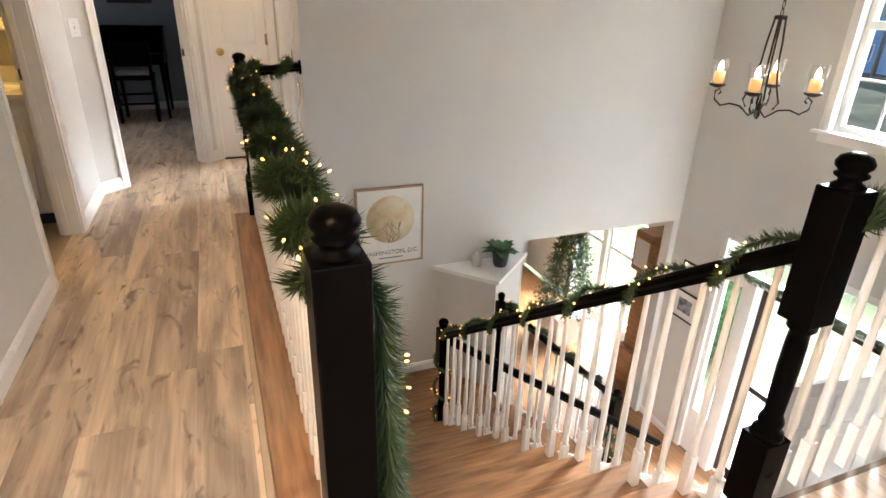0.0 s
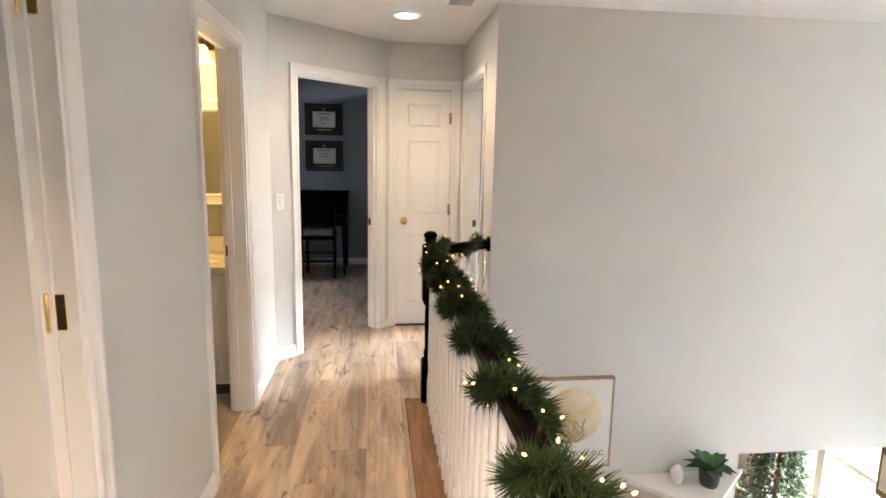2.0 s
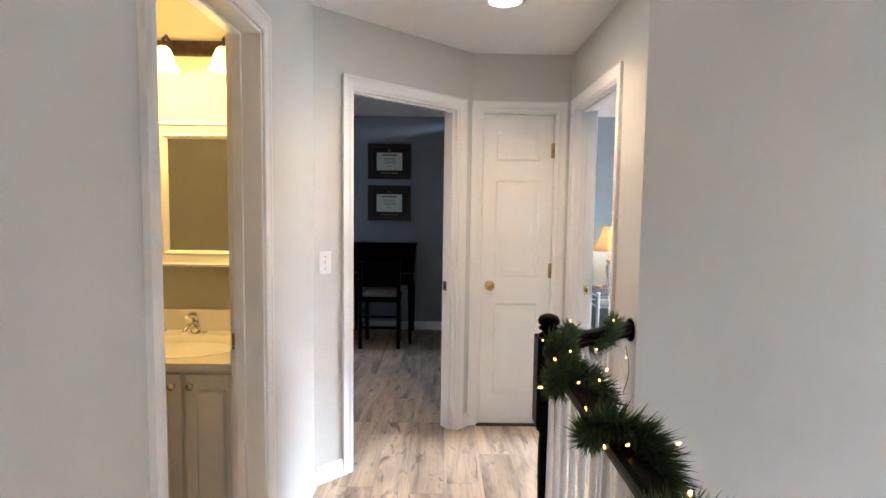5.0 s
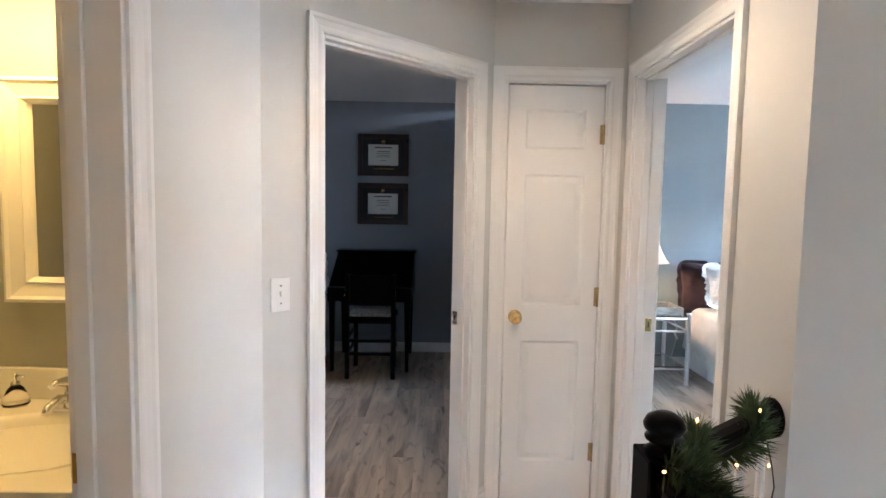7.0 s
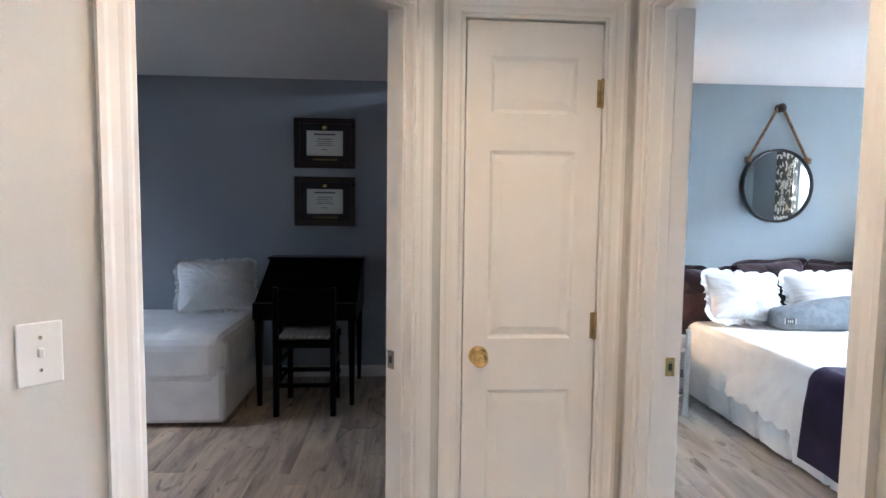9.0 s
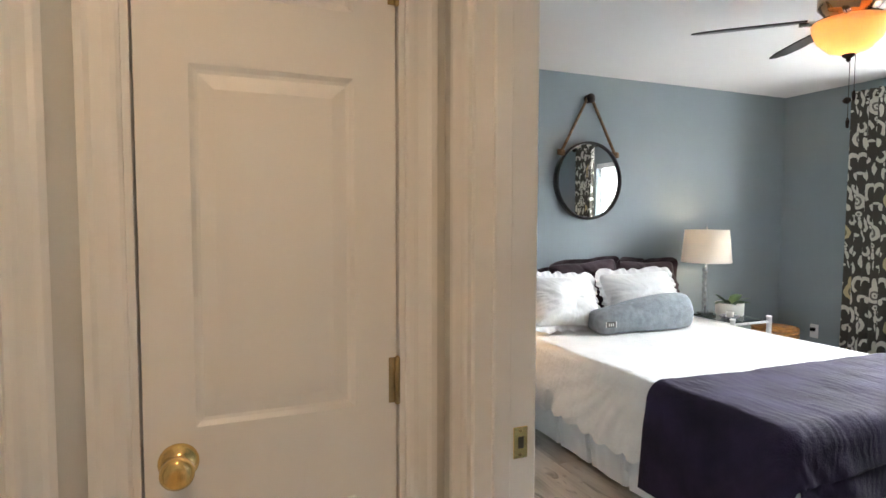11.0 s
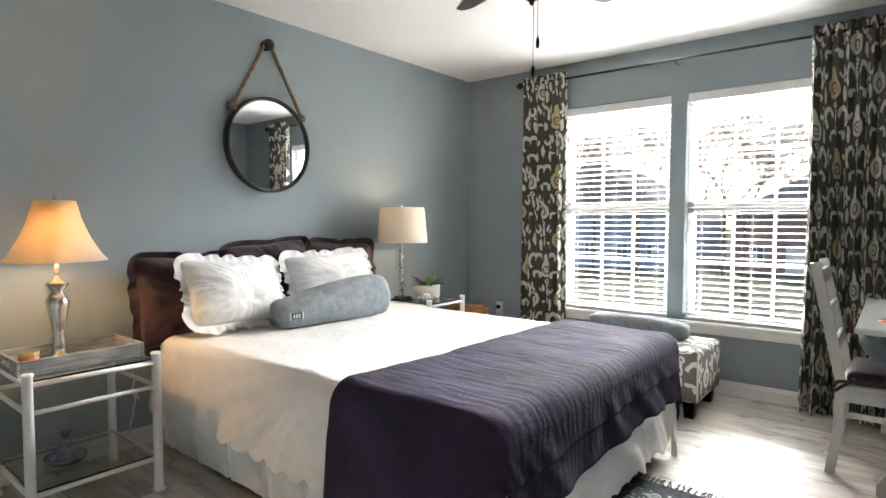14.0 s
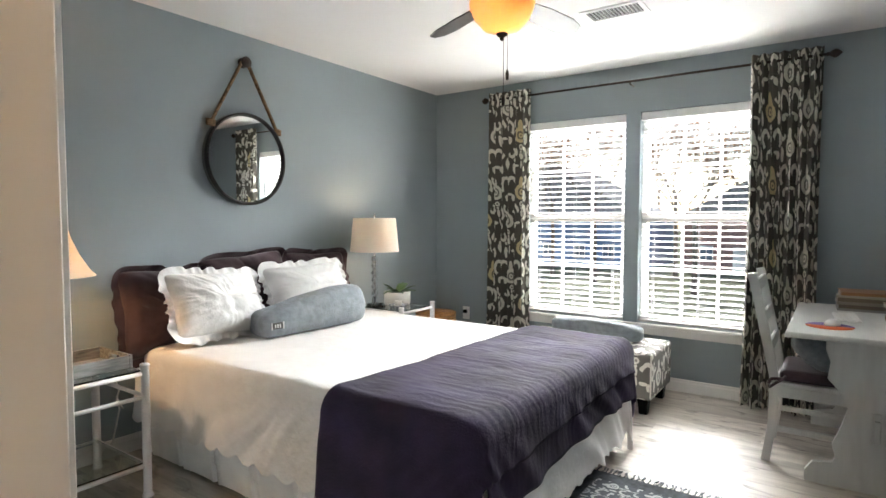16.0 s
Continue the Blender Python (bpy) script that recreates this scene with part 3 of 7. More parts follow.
# no sill here: a dark strip paints the shade under the door
bm = boxes((0.008, 0.5, 5.41, 5.5, 0.0, 0.011))
solo("door_gap_shade", bm, RECESS_SHADE, "dark strip painting the shade below the closet door", "door sill", "", "structure")
panel_door("door_spare", pose(-0.950, 2.018, 0.012, 0, 0, 180), 0.76, 2.018, "white panel door standing open into a room", 0.70, None, (1, -1))
sp = thing("door_hinges_spare", pose(-0.92, 2.02, 0.0), "brass hinges on the white jamb", "hinge", "", "structure")
for hz in (0.25, 1.10, 1.83):
    bm = boxes((-0.022, 0.022, -0.004, 0.0, hz - 0.045, hz + 0.045), bevel=0.001)
    lathe(bm, [(0.0, -0.052), (0.006, -0.047), (0.006, 0.047), (0.0, 0.052)], -0.016, -0.008, 10, hz)
    part("hinge_leaf", bm, BRASS, sp)

# light switch on the angled wall
sw = thing("light_switch", M_DIAG @ pose(0.064, 0, 1.15), "white plastic light switch plate beside the office door", "light switch")
part("plate", boxes((-0.036, 0.036, -0.006, 0.0, -0.058, 0.058), bevel=0.003, seg=2), PLASTICWHITE, sw)
part("toggle", boxes((-0.005, 0.005, -0.016, -0.005, -0.006, 0.012), bevel=0.002), PLASTICWHITE, sw)
for zz in (-0.03, 0.03):
    bm = bmesh.new()
    lathe(bm, [(0.0, 0), (0.0035, 0), (0.0035, 0.002), (0, 0.0025)], seg=8, m=pose(0, -0.006, zz, 90))
    part("screw", bm, NICKEL, sw)

# downlights
def downlight(name, x, y):
    th = thing(name, pose(x, y, H), "round white recessed ceiling downlight, lit", "downlight", "hall downlights")
    bm = bmesh.new()
    lathe(bm, [(0.095, 0.0), (0.095, -0.005), (0.082, -0.010), (0.070, -0.006), (0.068, 0.0)], seg=32)
    part("trim_ring", bm, PLASTICWHITE, th)
    bm = bmesh.new()
    lathe(bm, [(0.069, -0.0055), (0.0, -0.0045)], seg=32)
    part("lens", bm, glow("downlight_lens", (1.0, 0.86, 0.66), 9.0), th, "glowing frosted lens")


downlight("downlight", 0.046, 4.503)
# unseen fixture, added around the second spot; its place is assumed
downlight("downlight", -0.38, -0.2)


# ceiling vent registers
# white slats greyed, with the shade of the slots put into their colour
SHADED_SLAT = material("shaded_vent_slat", (0.52, 0.52, 0.52), 0.5, var=0.1)


def vent(name, m, w, l, n, label):
    th = thing(name, m, label, "vent")
    f = 0.028
    bm = boxes((-w / 2, w / 2, -l / 2, -l / 2 + f, -0.008, 0), (-w / 2, w / 2, l / 2 - f, l / 2, -0.008, 0), (-w / 2, -w / 2 + f, -l / 2 + f, l / 2 - f, -0.008, 0), (w / 2 - f, w / 2, -l / 2 + f, l / 2 - f, -0.008, 0), bevel=0.002)
    part("frame", bm, PLASTICWHITE, th)
    # dark plate paints the shade of the duct behind the slats
    part("backing", boxes((-w / 2 + f, w / 2 - f, -l / 2 + f, l / 2 - f, -0.002, 0)), material("vent_duct_shade", (0.06, 0.06, 0.06), 0.7), th)
    for k in range(n):
        bm = boxes((-w / 2 + f, w / 2 - f, -0.0008, 0.0008, -0.008, 0.0))
        y = -l / 2 + f + (k + 0.5) * (l - 2 * f) / n
        bmesh.ops.transform(bm, matrix=pose(0, y, 0, 28), verts=bm.verts)
        part("slat", bm, SHADED_SLAT, th)


vent("ceiling_vent", pose(0.35, 4.02, H), 0.20, 0.37, 14, "white metal ceiling vent above the gallery")
vent("ceiling_vent", pose(3.66, 5.83, H, 0, 0, 0), 0.20, 0.34, 14, "white metal ceiling vent with a dark grille in the bedroom")

# ---- stairs, railings and foyer ----
RISE, GO, Y0 = 0.178, 0.262, 0.83
SX0, SX1 = 0.245, 1.42
st = thing("staircase", pose(0.83, Y0, -1.78), "honey oak staircase with white risers descending from the gallery", "staircase", "", "structure")
for k in range(1, 10):
    y, z = GO * (k - 1), 1.78 - RISE * k
    part("tread", boxes((SX0 - 0.83, SX1 - 0.83 + 0.02, y - 0.028, y + GO + 0.004, z - 0.028, z), bevel=0.006, seg=2), OAKX, st)
    part("riser", boxes((SX0 - 0.83, SX1 - 0.83, y - 0.002, y + 0.016, z, z + RISE - 0.029)), TRIM, st)
part("riser", boxes((SX0 - 0.83, SX1 - 0.83, GO * 9, GO * 9 + 0.016, 0.0, RISE - 0.03)), TRIM, st)
bm = bmesh.new()
prism(bm, [(-0.02, 1.75), (GO * 9, 1.75 - RISE * 9), (GO * 9, 1.45 - RISE * 9), (-0.02, 1.45)], 0.02, Matrix(((0, 1, 0, SX1 - 0.83 - 0.02), (1, 0, 0, 0), (0, 0, 1, 0), (0, 0, 0, 1))))
part("stringer", bm, TRIM, st)
bm = bmesh.new()
prism(bm, [(0.245, 3.192), (1.40, 3.192), (1.40, 2.76), (1.96, 2.76), (1.96, 3.66), (1.59, 4.095), (0.245, 4.095)], -0.2, Matrix(((1, 0, 0, 0), (0, 0, 1, 0), (0, 1, 0, -1.78), (0, 0, 0, 1))))
solo("stair_landing", bm, OAKX, "honey oak stair landing", "landing", "", "structure")
lf = thing("lower_flight", pose(1.96, 3.2, LOW), "lower oak stair flight with white risers down to the foyer", "staircase", "", "structure")
for k in range(1, 7):
    x, z = GO * 0.82 * (k - 1), 1.25 - RISE * k
    part("tread", boxes((x - 0.02, x + GO * 0.82 + 0.004, -0.44, 0.40, z - 0.028, z), bevel=0.006, seg=2), OAK, lf)
    part("riser", boxes((x - 0.002, x + 0.016, -0.43, 0.39, z, z + RISE - 0.029)), TRIM, lf)
bm = bmesh.new()
prism(bm, [(0.0, 1.22), (1.3, 0.12), (1.3, 0.0), (0.0, 0.0)], 0.02, Matrix.Translation((0, 0.40, 0)))
prism(bm, [(0.0, 1.22), (1.3, 0.12), (1.3, 0.0), (0.0, 0.0)], 0.02, Matrix.Translation((0, -0.46, 0)))
part("stringer", bm, TRIM, lf)

# gallery edge: oak nosing and white fascia
solo("gallery_nosing", boxes((0.024, 0.258, 0.79, 3.86, -0.02, 0.006), bevel=0.006, seg=2), OAK, "worn honey oak nosing along the gallery edge", "trim", "", "structure")
solo("gallery_fascia", boxes((0.236, 0.2445, 0.80, 4.09, -0.30, -0.021)), TRIM, "white fascia board below the gallery edge", "trim", "", "structure")
solo("stair_top_nosing", boxes((0.262, 1.44, 0.775, 0.845, -0.026, 0.004), bevel=0.008, seg=2), OAKX, "oak nosing at the top step", "trim", "", "structure")
solo("plank_end_strip", boxes((-0.002, 0.022, 0.79, 3.9, -0.006, 0.007), bevel=0.003), material("strip_tan", (0.45, 0.34, 0.23), 0.4), "tan vinyl edge strip beside the oak nosing", "trim", "", "structure")


def newel_parts(th, h=1.06, w=0.092, low=0.64):
    """Black newel post: square foot, turned middle, square head, ball finial."""
    a = w / 2
    ft = 0.26 if low > 0.5 else 0.10
    part("foot_block", boxes((-a, a, -a, a, 0, ft), bevel=0.003), BLACK, th)
    bm = bmesh.new()
    lathe(bm, [(a * r_, ft - 0.005 + (low + 0.01 - ft) * f_) for r_, f_ in ((0.98, 0), (0.9, 0.06), (0.62, 0.09), (0.75, 0.135), (0.72, 0.165), (0.55, 0.22), (0.62, 0.58), (0.60, 0.80), (0.55, 0.90), (0.8, 0.93), (0.8, 0.965), (0.95, 1.0))], seg=20)
    part("turned_shaft", bm, BLACK, th)
    part("head_block", boxes((-a, a, -a, a, low, h - 0.084), bevel=0.004, seg=2), BLACK, th)
    bm = bmesh.new()
    lathe(bm, [(a * 0.80, h - 0.086), (a * 0.84, h - 0.078), (a * 0.56, h - 0.070), (a * 0.54, h - 0.064), (a * 0.80, h - 0.056), (a * 0.82, h - 0.050), (a * 0.62, h - 0.045), (a * 0.86, h - 0.034), (a * 0.90, h - 0.024), (a * 0.74, h - 0.010), (a * 0.36, h - 0.001), (0, h)], seg=22)
    part("finial", bm, BLACK, th)


def newel(x, y, z, h=1.06, w=0.092, low=0.64, label="black lacquered newel post with a turned finial"):
    th = thing("newel_post", pose(x, y, z), label, "newel post", "black newel posts")
    newel_parts(th, h, w, low)
    return th


newel(0.156, 0.824, 0.0, 1.08, 0.096, 0.30)
newel(0.165, 3.855, 0.0, 1.055)
newel(1.36, 0.824, 0.0, 1.083)
newel(1.335, 3.24, -1.78, 1.06, 0.085)
newel(3.22, 3.42, LOW, 1.06, 0.085, 0.64, "black newel post wound with lit garland at the stair foot")
newel(1.99, 3.60, -1.78, 0.98, 0.07)


def baluster_mesh(h):
    bm = boxes((-0.016, 0.016, -0.016, 0.016, 0, 0.17), bevel=0.0015)
    lathe(bm, [(0.0155, 0.168), (0.013, 0.185), (0.0145, 0.195), (0.0105, 0.21), (0.0135, 0.30), (0.0125, 0.48), (0.0095, h)], seg=10)
    return mesh_of("baluster", bm, TRIM)


def railing(name, a, b, n, foot, h, label, rail_w=0.06, spans=None, stepped=None):
    """A black rail from a to b (tops) on white balusters that stand at foot(t)."""
    a, b = Vector(a), Vector(b)
    base = Vector((a.x, a.y, min(a.z, b.z) - h))
    th = thing(name, Matrix.Translation(base), label, "railing", "black and white stair railings")
    d = (b - a).normalized()
    side = d.cross(Vector((0, 0, 1))).normalized()
    up = side.cross(d)
    bm = bmesh.new()
    w = rail_w / 2
    prof = [(-w * 0.62, -0.058), (-w * 0.7, -0.040), (-w, -0.030), (-w, -0.014), (-w * 0.7, -0.003), (0, 0.0), (w * 0.7, -0.003), (w, -0.014), (w, -0.030), (w * 0.7, -0.040), (w * 0.62, -0.058)]
    rings = [[bm.verts.new(p - base + side * s + up * u) for s, u in prof] for p in (a, b)]
    m = len(prof)
    for k in range(m):
        f = bm.faces.new((rings[0][k], rings[0][(k + 1) % m], rings[1][(k + 1) % m], rings[1][k]))
    bm.faces.new(rings[0])
    bm.faces.new(rings[1][::-1])
    part("handrail", bm, BLACK, th, "black lacquered handrail")
    cache = {}
    for k in range(n):
        f = (k + 0.5) / n
        p = a.lerp(b, f)
        zf = foot(f, p)
        hh = round((p.z - 0.05 - zf) / 0.02) * 0.02
        if hh not in cache:
            cache[hh] = baluster_mesh(hh)
        ob = new("baluster", cache[hh])
        ob.parent = th
        ob.location = Vector((p.x, p.y, zf)) - base
    return th


railing("gallery_railing", (0.165, 0.86, 0.945), (0.165, 3.82, 0.945), 27, lambda f, p: 0.006, 0.94, "white balusters under a black handrail along the gallery")
railing("gallery_return_railing", (0.20, 3.875, 0.965), (0.577, 4.165, 0.965), 4, lambda f, p: 0.0, 0.96, "short white and black railing returning to the wall")
railing("stair_railing", (1.36, 0.87, 0.86), (1.335, 3.20, -0.80), 21, lambda f, p: -RISE * (1 + math.floor((p.y - Y0) / GO)), 0.86, "white balusters under a black sloping stair handrail", 0.062)
railing("south_railing", (1.41, 0.824, 0.945), (4.24, 0.824, 0.945), 26, lambda f, p: 0.0, 0.94, "white balusters under a black handrail above the foyer")
railing("lower_stair_railing", (2.0, 3.59, -0.86), (3.20, 3.44, -2.02), 12, lambda f, p: -1.78 - RISE * (1 + math.floor((p.x - 1.96) / (GO * 0.82))), 0.9, "white balusters under the lower black handrail")
railing("landing_railing", (1.36, 3.22, -0.85), (3.18, 2.78, -2.02), 14, lambda f, p: -1.78 - RISE * max(0, 1 + math.floor((p.x - 1.96) / (GO * 0.82))), 0.9, "white balusters beside the lower stair flight")
bm = bmesh.new()
lathe(bm, [(0.0, 0), (0.05, 0), (0.05, 0.008), (0.042, 0.014), (0.0, 0.016)], seg=20)
solo("rail_rosette", bm, BLACK, "black round rosette where the rail meets the wall", "rosette", at=pose(0.577, 4.165, 0.93, 0, -90, 0))

# ---- lit pine garlands ----
NEEDLE = material("pine_needles", (0.034, 0.064, 0.015), 0.6, var=0.35, scale=60, bump=0.0, tint=(0.015, 0.033, 0.008))
WIRE = material("green_wire", (0.012, 0.022, 0.012), 0.6, bump=0.0)
BULB = glow("bulb_glow", (1.0, 0.42, 0.075), 1.5, (1, 0.9, 0.7))
bmb = bmesh.new()
lathe(bmb, [(0.0, -0.005), (0.0022, -0.0035), (0.0032, 0.0), (0.0022, 0.0035), (0.0, 0.006)], seg=8)
BULB_MESH = mesh_of("bulb", bmb, BULB)


def needles(bm, p, d, length, rnd, w=0.0011):
    """One flat, pointed needle from p towards d."""
    s = d.cross(Vector((rnd.uniform(-1, 1), rnd.uniform(-1, 1), rnd.uniform(-1, 1))))
    if s.length < 1e-4:
        return
    s = s.normalized() * w
    tip = p + d * length
    mid = p + d * (length * 0.5) + Vector((0, 0, -0.05 * length))
    i = len(bm["v"])
    bm["v"] += [p - s, p + s, mid + s * 1.2, mid - s * 1.2, tip]
    bm["f"] += [(i, i + 1, i + 2, i + 3), (i + 3, i + 2, i + 4)]


def path_points(pts, step):
    pts = [Vector(p) for p in pts]
    out = []
    for a, b in zip(pts, pts[1:]):
        n = max(1, int((b - a).length / step))
        out += [a.lerp(b, k / n) for k in range(n)]
    out.append(pts[-1])
    return out


def helix(a, b, turns, r, n=16, phase=0.0):
    a, b = Vector(a), Vector(b)
    d = (b - a).normalized()
    u = d.cross(Vector((0, 0, 1))).normalized()
    v = u.cross(d)
    m = int(turns * n)
    return [a.lerp(b, k / m) + r * (math.cos(phase + 2 * math.pi * turns * k / m) * u + math.sin(phase + 2 * math.pi * turns * k / m) * v) for k in range(m + 1)]


def garland(name, pts, length, per_m, bulbs_per_m, label, seed=1, spread=1.0):
    rnd = random.Random(seed)
    base = Vector(pts[0])
    th = thing(name, Matrix.Translation(base), label, "garland", "pine garlands")
    path = path_points([Vector(p) - base for p in pts], 0.01)
    buf = {"v": [], "f": []}
    total = 0.0
    bulbs = []
    for a, b in zip(path, path[1:]):
        seg = (b - a).length
        if seg < 1e-6:
            continue
        t = (b - a).normalized()
        total += seg
        full = 0.55 + 0.45 * noise.noise(Vector((total * 5.0, seed * 3.1, 0.0))) + 0.35
        for _ in range(max(1, int(per_m * seg * min(1.3, full) + rnd.random()))):
            r = Vector((rnd.gauss(0, 1), rnd.gauss(0, 1), rnd.gauss(0, 1)))
            r = (r - t * r.dot(t)).normalized()
            d = (r * 0.85 * spread + t * rnd.uniform(0.15, 0.9)).normalized()
            needles(buf, a.lerp(b, rnd.random()), d, length * rnd.uniform(0.6, 1.1) * min(1.15, 0.65 + 0.4 * full), rnd, 0.0014)
        if rnd.random() < bulbs_per_m * seg:
            r = Vector((rnd.gauss(0, 1), rnd.gauss(0, 1), rnd.gauss(0, 1) + 0.5))
            r = (r - t * r.dot(t)).normalized()
            bulbs.append((a + r * length * 0.72, r))
    me = bpy.data.meshes.new("needles")
    me.from_pydata([tuple(v) for v in buf["v"]], [], buf["f"])
    me.materials.append(NEEDLE)
    nd = new("needles", me)
    nd.parent = th
    tagged(nd, "dense green artificial pine needles", "", "", "stuff")
    bm = bmesh.new()
    tube(bm, path[::3] + [path[-1]], 0.005, 5)
    part("wire_stem", bm, WIRE, th)
    for p, r in bulbs:
        ob = new("fairy_light", BULB_MESH)
        ob.parent = th
        ob.matrix_basis = Matrix.Translation(p) @ r.to_track_quat("Z", "Y").to_matrix().to_4x4()
    return th


rail_wrap = helix((0.165, 3.80, 0.925), (0.165, 0.98, 0.925), 7.2, 0.052, 14, 1.2)
garland("garland", rail_wrap + [(0.10, 0.92, 0.90), (0.20, 0.91, 0.93), (0.235, 0.87, 0.86), (0.245, 0.86, 0.62), (0.25, 0.85, 0.35), (0.235, 0.79, 0.26), (0.165, 0.755, 0.20), (0.09, 0.765, 0.15), (0.19, 0.752, 0.06)],
        0.066, 5200, 22, "green pine garland with warm fairy lights wound round the gallery handrail", 3)
garland("garland", helix((0.20, 3.875, 0.94), (0.56, 4.15, 0.94), 1.6, 0.035, 14), 0.062, 4200, 22, "green pine garland with fairy lights on the return rail", 5)
garland("garland", helix((1.36, 0.90, 0.815), (1.335, 3.18, -0.82), 6.5, 0.042, 12, 0.4), 0.034, 2200, 16, "thin green garland with fairy lights on the stair handrail", 7)
garland("garland", helix((2.0, 3.59, -0.88), (3.20, 3.44, -2.04), 4, 0.04, 12), 0.045, 2200, 7, "green garland with fairy lights on the lower handrail", 9)
garland("garland", helix((3.22, 3.42, -2.2), (3.22, 3.421, LOW + 0.1), 4, 0.075, 12), 0.045, 2200, 10, "green garland with fairy lights wound round a newel", 11)
garland("garland", helix((1.335, 3.24, -0.95), (1.335, 3.241, -1.72), 3, 0.062, 12), 0.03, 1500, 22, "thin garland with fairy lights wound down a newel", 12)
garland("garland", helix((1.39, 0.83, 0.90), (2.9, 0.824, 0.92), 4, 0.05, 12), 0.06, 3000, 8, "green garland with fairy lights on the south handrail", 13)

# loose fairy light string hanging beside the rail end
fs = thing("fairy_light_string", pose(0.545, 4.12, 0.25), "dark wire with small fairy lights hanging from the garland", "fairy lights")
bm = bmesh.new()
wire_pts = [Vector((0.012 * math.sin(k * 0.9), 0.01 * math.cos(k * 1.3), 0.62 - 0.05 * k)) for k in range(13)]
tube(bm, wire_pts, 0.0018, 5)
part("wire", bm, WIRE, fs)
for k in (1, 4, 8):
    ob = new("fairy_light", BULB_MESH)
    ob.parent = fs
    ob.location = wire_pts[k] + Vector((-0.008, 0, 0))

# ---- half wall with ledge, plant and ornament ----
HW = material("half_wall_paint", (0.62, 0.61, 0.575), 0.62, var=0.015, bump=0.06, bump_scale=160)
FLIP = Matrix(((1, 0, 0, 0), (0, 0, 1, 0), (0, 1, 0, 0), (0, 0, 0, 1)))
hw = thing("half_wall", pose(1.98, 3.9, LOW), "angled half wall with a white ledge beside the landing", "half wall", "", "structure")
bm = bmesh.new()
prism(bm, [(-0.37, 0.198), (0.0, -0.21), (0.46, 0.198)], 2.275, FLIP)
part("body", bm, HW, hw)
bm = bmesh.new()
prism(bm, [(-0.42, 0.199), (-0.005, -0.265), (0.52, 0.199)], 0.035, Matrix.Translation((0, 0, 2.276)) @ FLIP)
part("ledge", bm, TRIM, hw)

LEAF = material("leaf_green", (0.060, 0.145, 0.045), 0.38, var=0.3, scale=18, bump=0.06, tint=(0.025, 0.075, 0.022), spec=0.6)


def leaf(bm, root, tip, width, droop=0.0, n=6):
    """A long blade with a fold along its middle."""
    root, tip = Vector(root), Vector(tip)
    d = tip - root
    s = d.cross(Vector((0, 0, 1)))
    s = s.normalized() if s.length > 1e-4 else Vector((1, 0, 0))
    rows = []
    for k in range(n + 1):
        f = k / n
        c = root + d * f + Vector((0, 0, -droop * f * f))
        w = width * math.sin(math.pi * min(1, 0.12 + 0.88 * f) ** 0.9) * 0.5 + 0.001
        rows.append([bm.verts.new(c - s * w + Vector((0, 0, w * 0.35))), bm.verts.new(c), bm.verts.new(c + s * w + Vector((0, 0, w * 0.35)))])
    for a, b in zip(rows, rows[1:]):
        for k in (0, 1):
            f = bm.faces.new((a[k], a[k + 1], b[k + 1], b[k]))
            f.smooth = True


def potted_plant(name, m, pot_prof, pot_mat, leaves, length, width, label, seed, upright=0.5, droop=0.03):
    rnd = random.Random(seed)
    th = thing(name, m, label, "plant")
    bm = bmesh.new()
    lathe(bm, pot_prof, seg=24)
    part("pot", bm, pot_mat, th)
    top = max(h for r, h in pot_prof)
    rim = pot_prof[-1][0] if pot_prof[-1][0] > 0.01 else pot_prof[-3][0]
    bm = bmesh.new()
    lathe(bm, [(rim * 0.9, top - 0.02), (0.0, top - 0.014)], seg=20)
    part("soil", bm, material("soil", (0.03, 0.022, 0.016), 0.95), th)
    for k in range(leaves):
        a = k * 2.399 + rnd.uniform(-0.3, 0.3)
        el = upright + rnd.uniform(-0.35, 0.4)
        L = length * rnd.uniform(0.7, 1.1)
        root = Vector((0.02 * math.cos(a), 0.02 * math.sin(a), top - 0.015))
        tip = root + L * Vector((math.cos(a) * math.cos(el), math.sin(a) * math.cos(el), math.sin(el)))
        bm = bmesh.new()
        leaf(bm, root, tip, width * rnd.uniform(0.8, 1.2), droop)
        part("leaf", bm, LEAF, th)
    return th


potted_plant("potted_plant", pose(2.13, 3.93, -0.719), [(0.0, 0), (0.055, 0), (0.062, 0.02), (0.075, 0.12), (0.078, 0.13), (0.07, 0.13), (0.066, 0.11)], material("dark_pot", (0.03, 0.035, 0.035), 0.45), 44, 0.17, 0.062, "bushy green plant in a dark pot on the ledge", 21, 0.75, 0.05)
bm = bmesh.new()
lathe(bm, [(0.0, 0), (0.035, 0), (0.04, 0.03), (0.05, 0.07), (0.03, 0.105), (0.012, 0.12), (0.0, 0.122)], seg=18)
solo("ornament", bm, material("pale_stone", (0.60, 0.59, 0.56), 0.6), "small pale stone ornament on the ledge", "ornament", at=pose(1.93, 3.99, -0.719))

# ---- framed map print ----
OAKPALE = material("pale_oak_frame", (0.42, 0.29, 0.16), 0.45, var=0.15, scale=8, stretch=(1, 1, 6))
PAPER = material("print_paper", (0.76, 0.75, 0.71), 0.7, var=0.01, bump=0.0)
INK = material("print_ink", (0.10, 0.095, 0.09), 0.7, bump=0.0)
GOLD = material("gold_map", (0.52, 0.40, 0.20), 0.55, var=0.25, scale=14, tint=(0.72, 0.66, 0.52), bump=0.0)


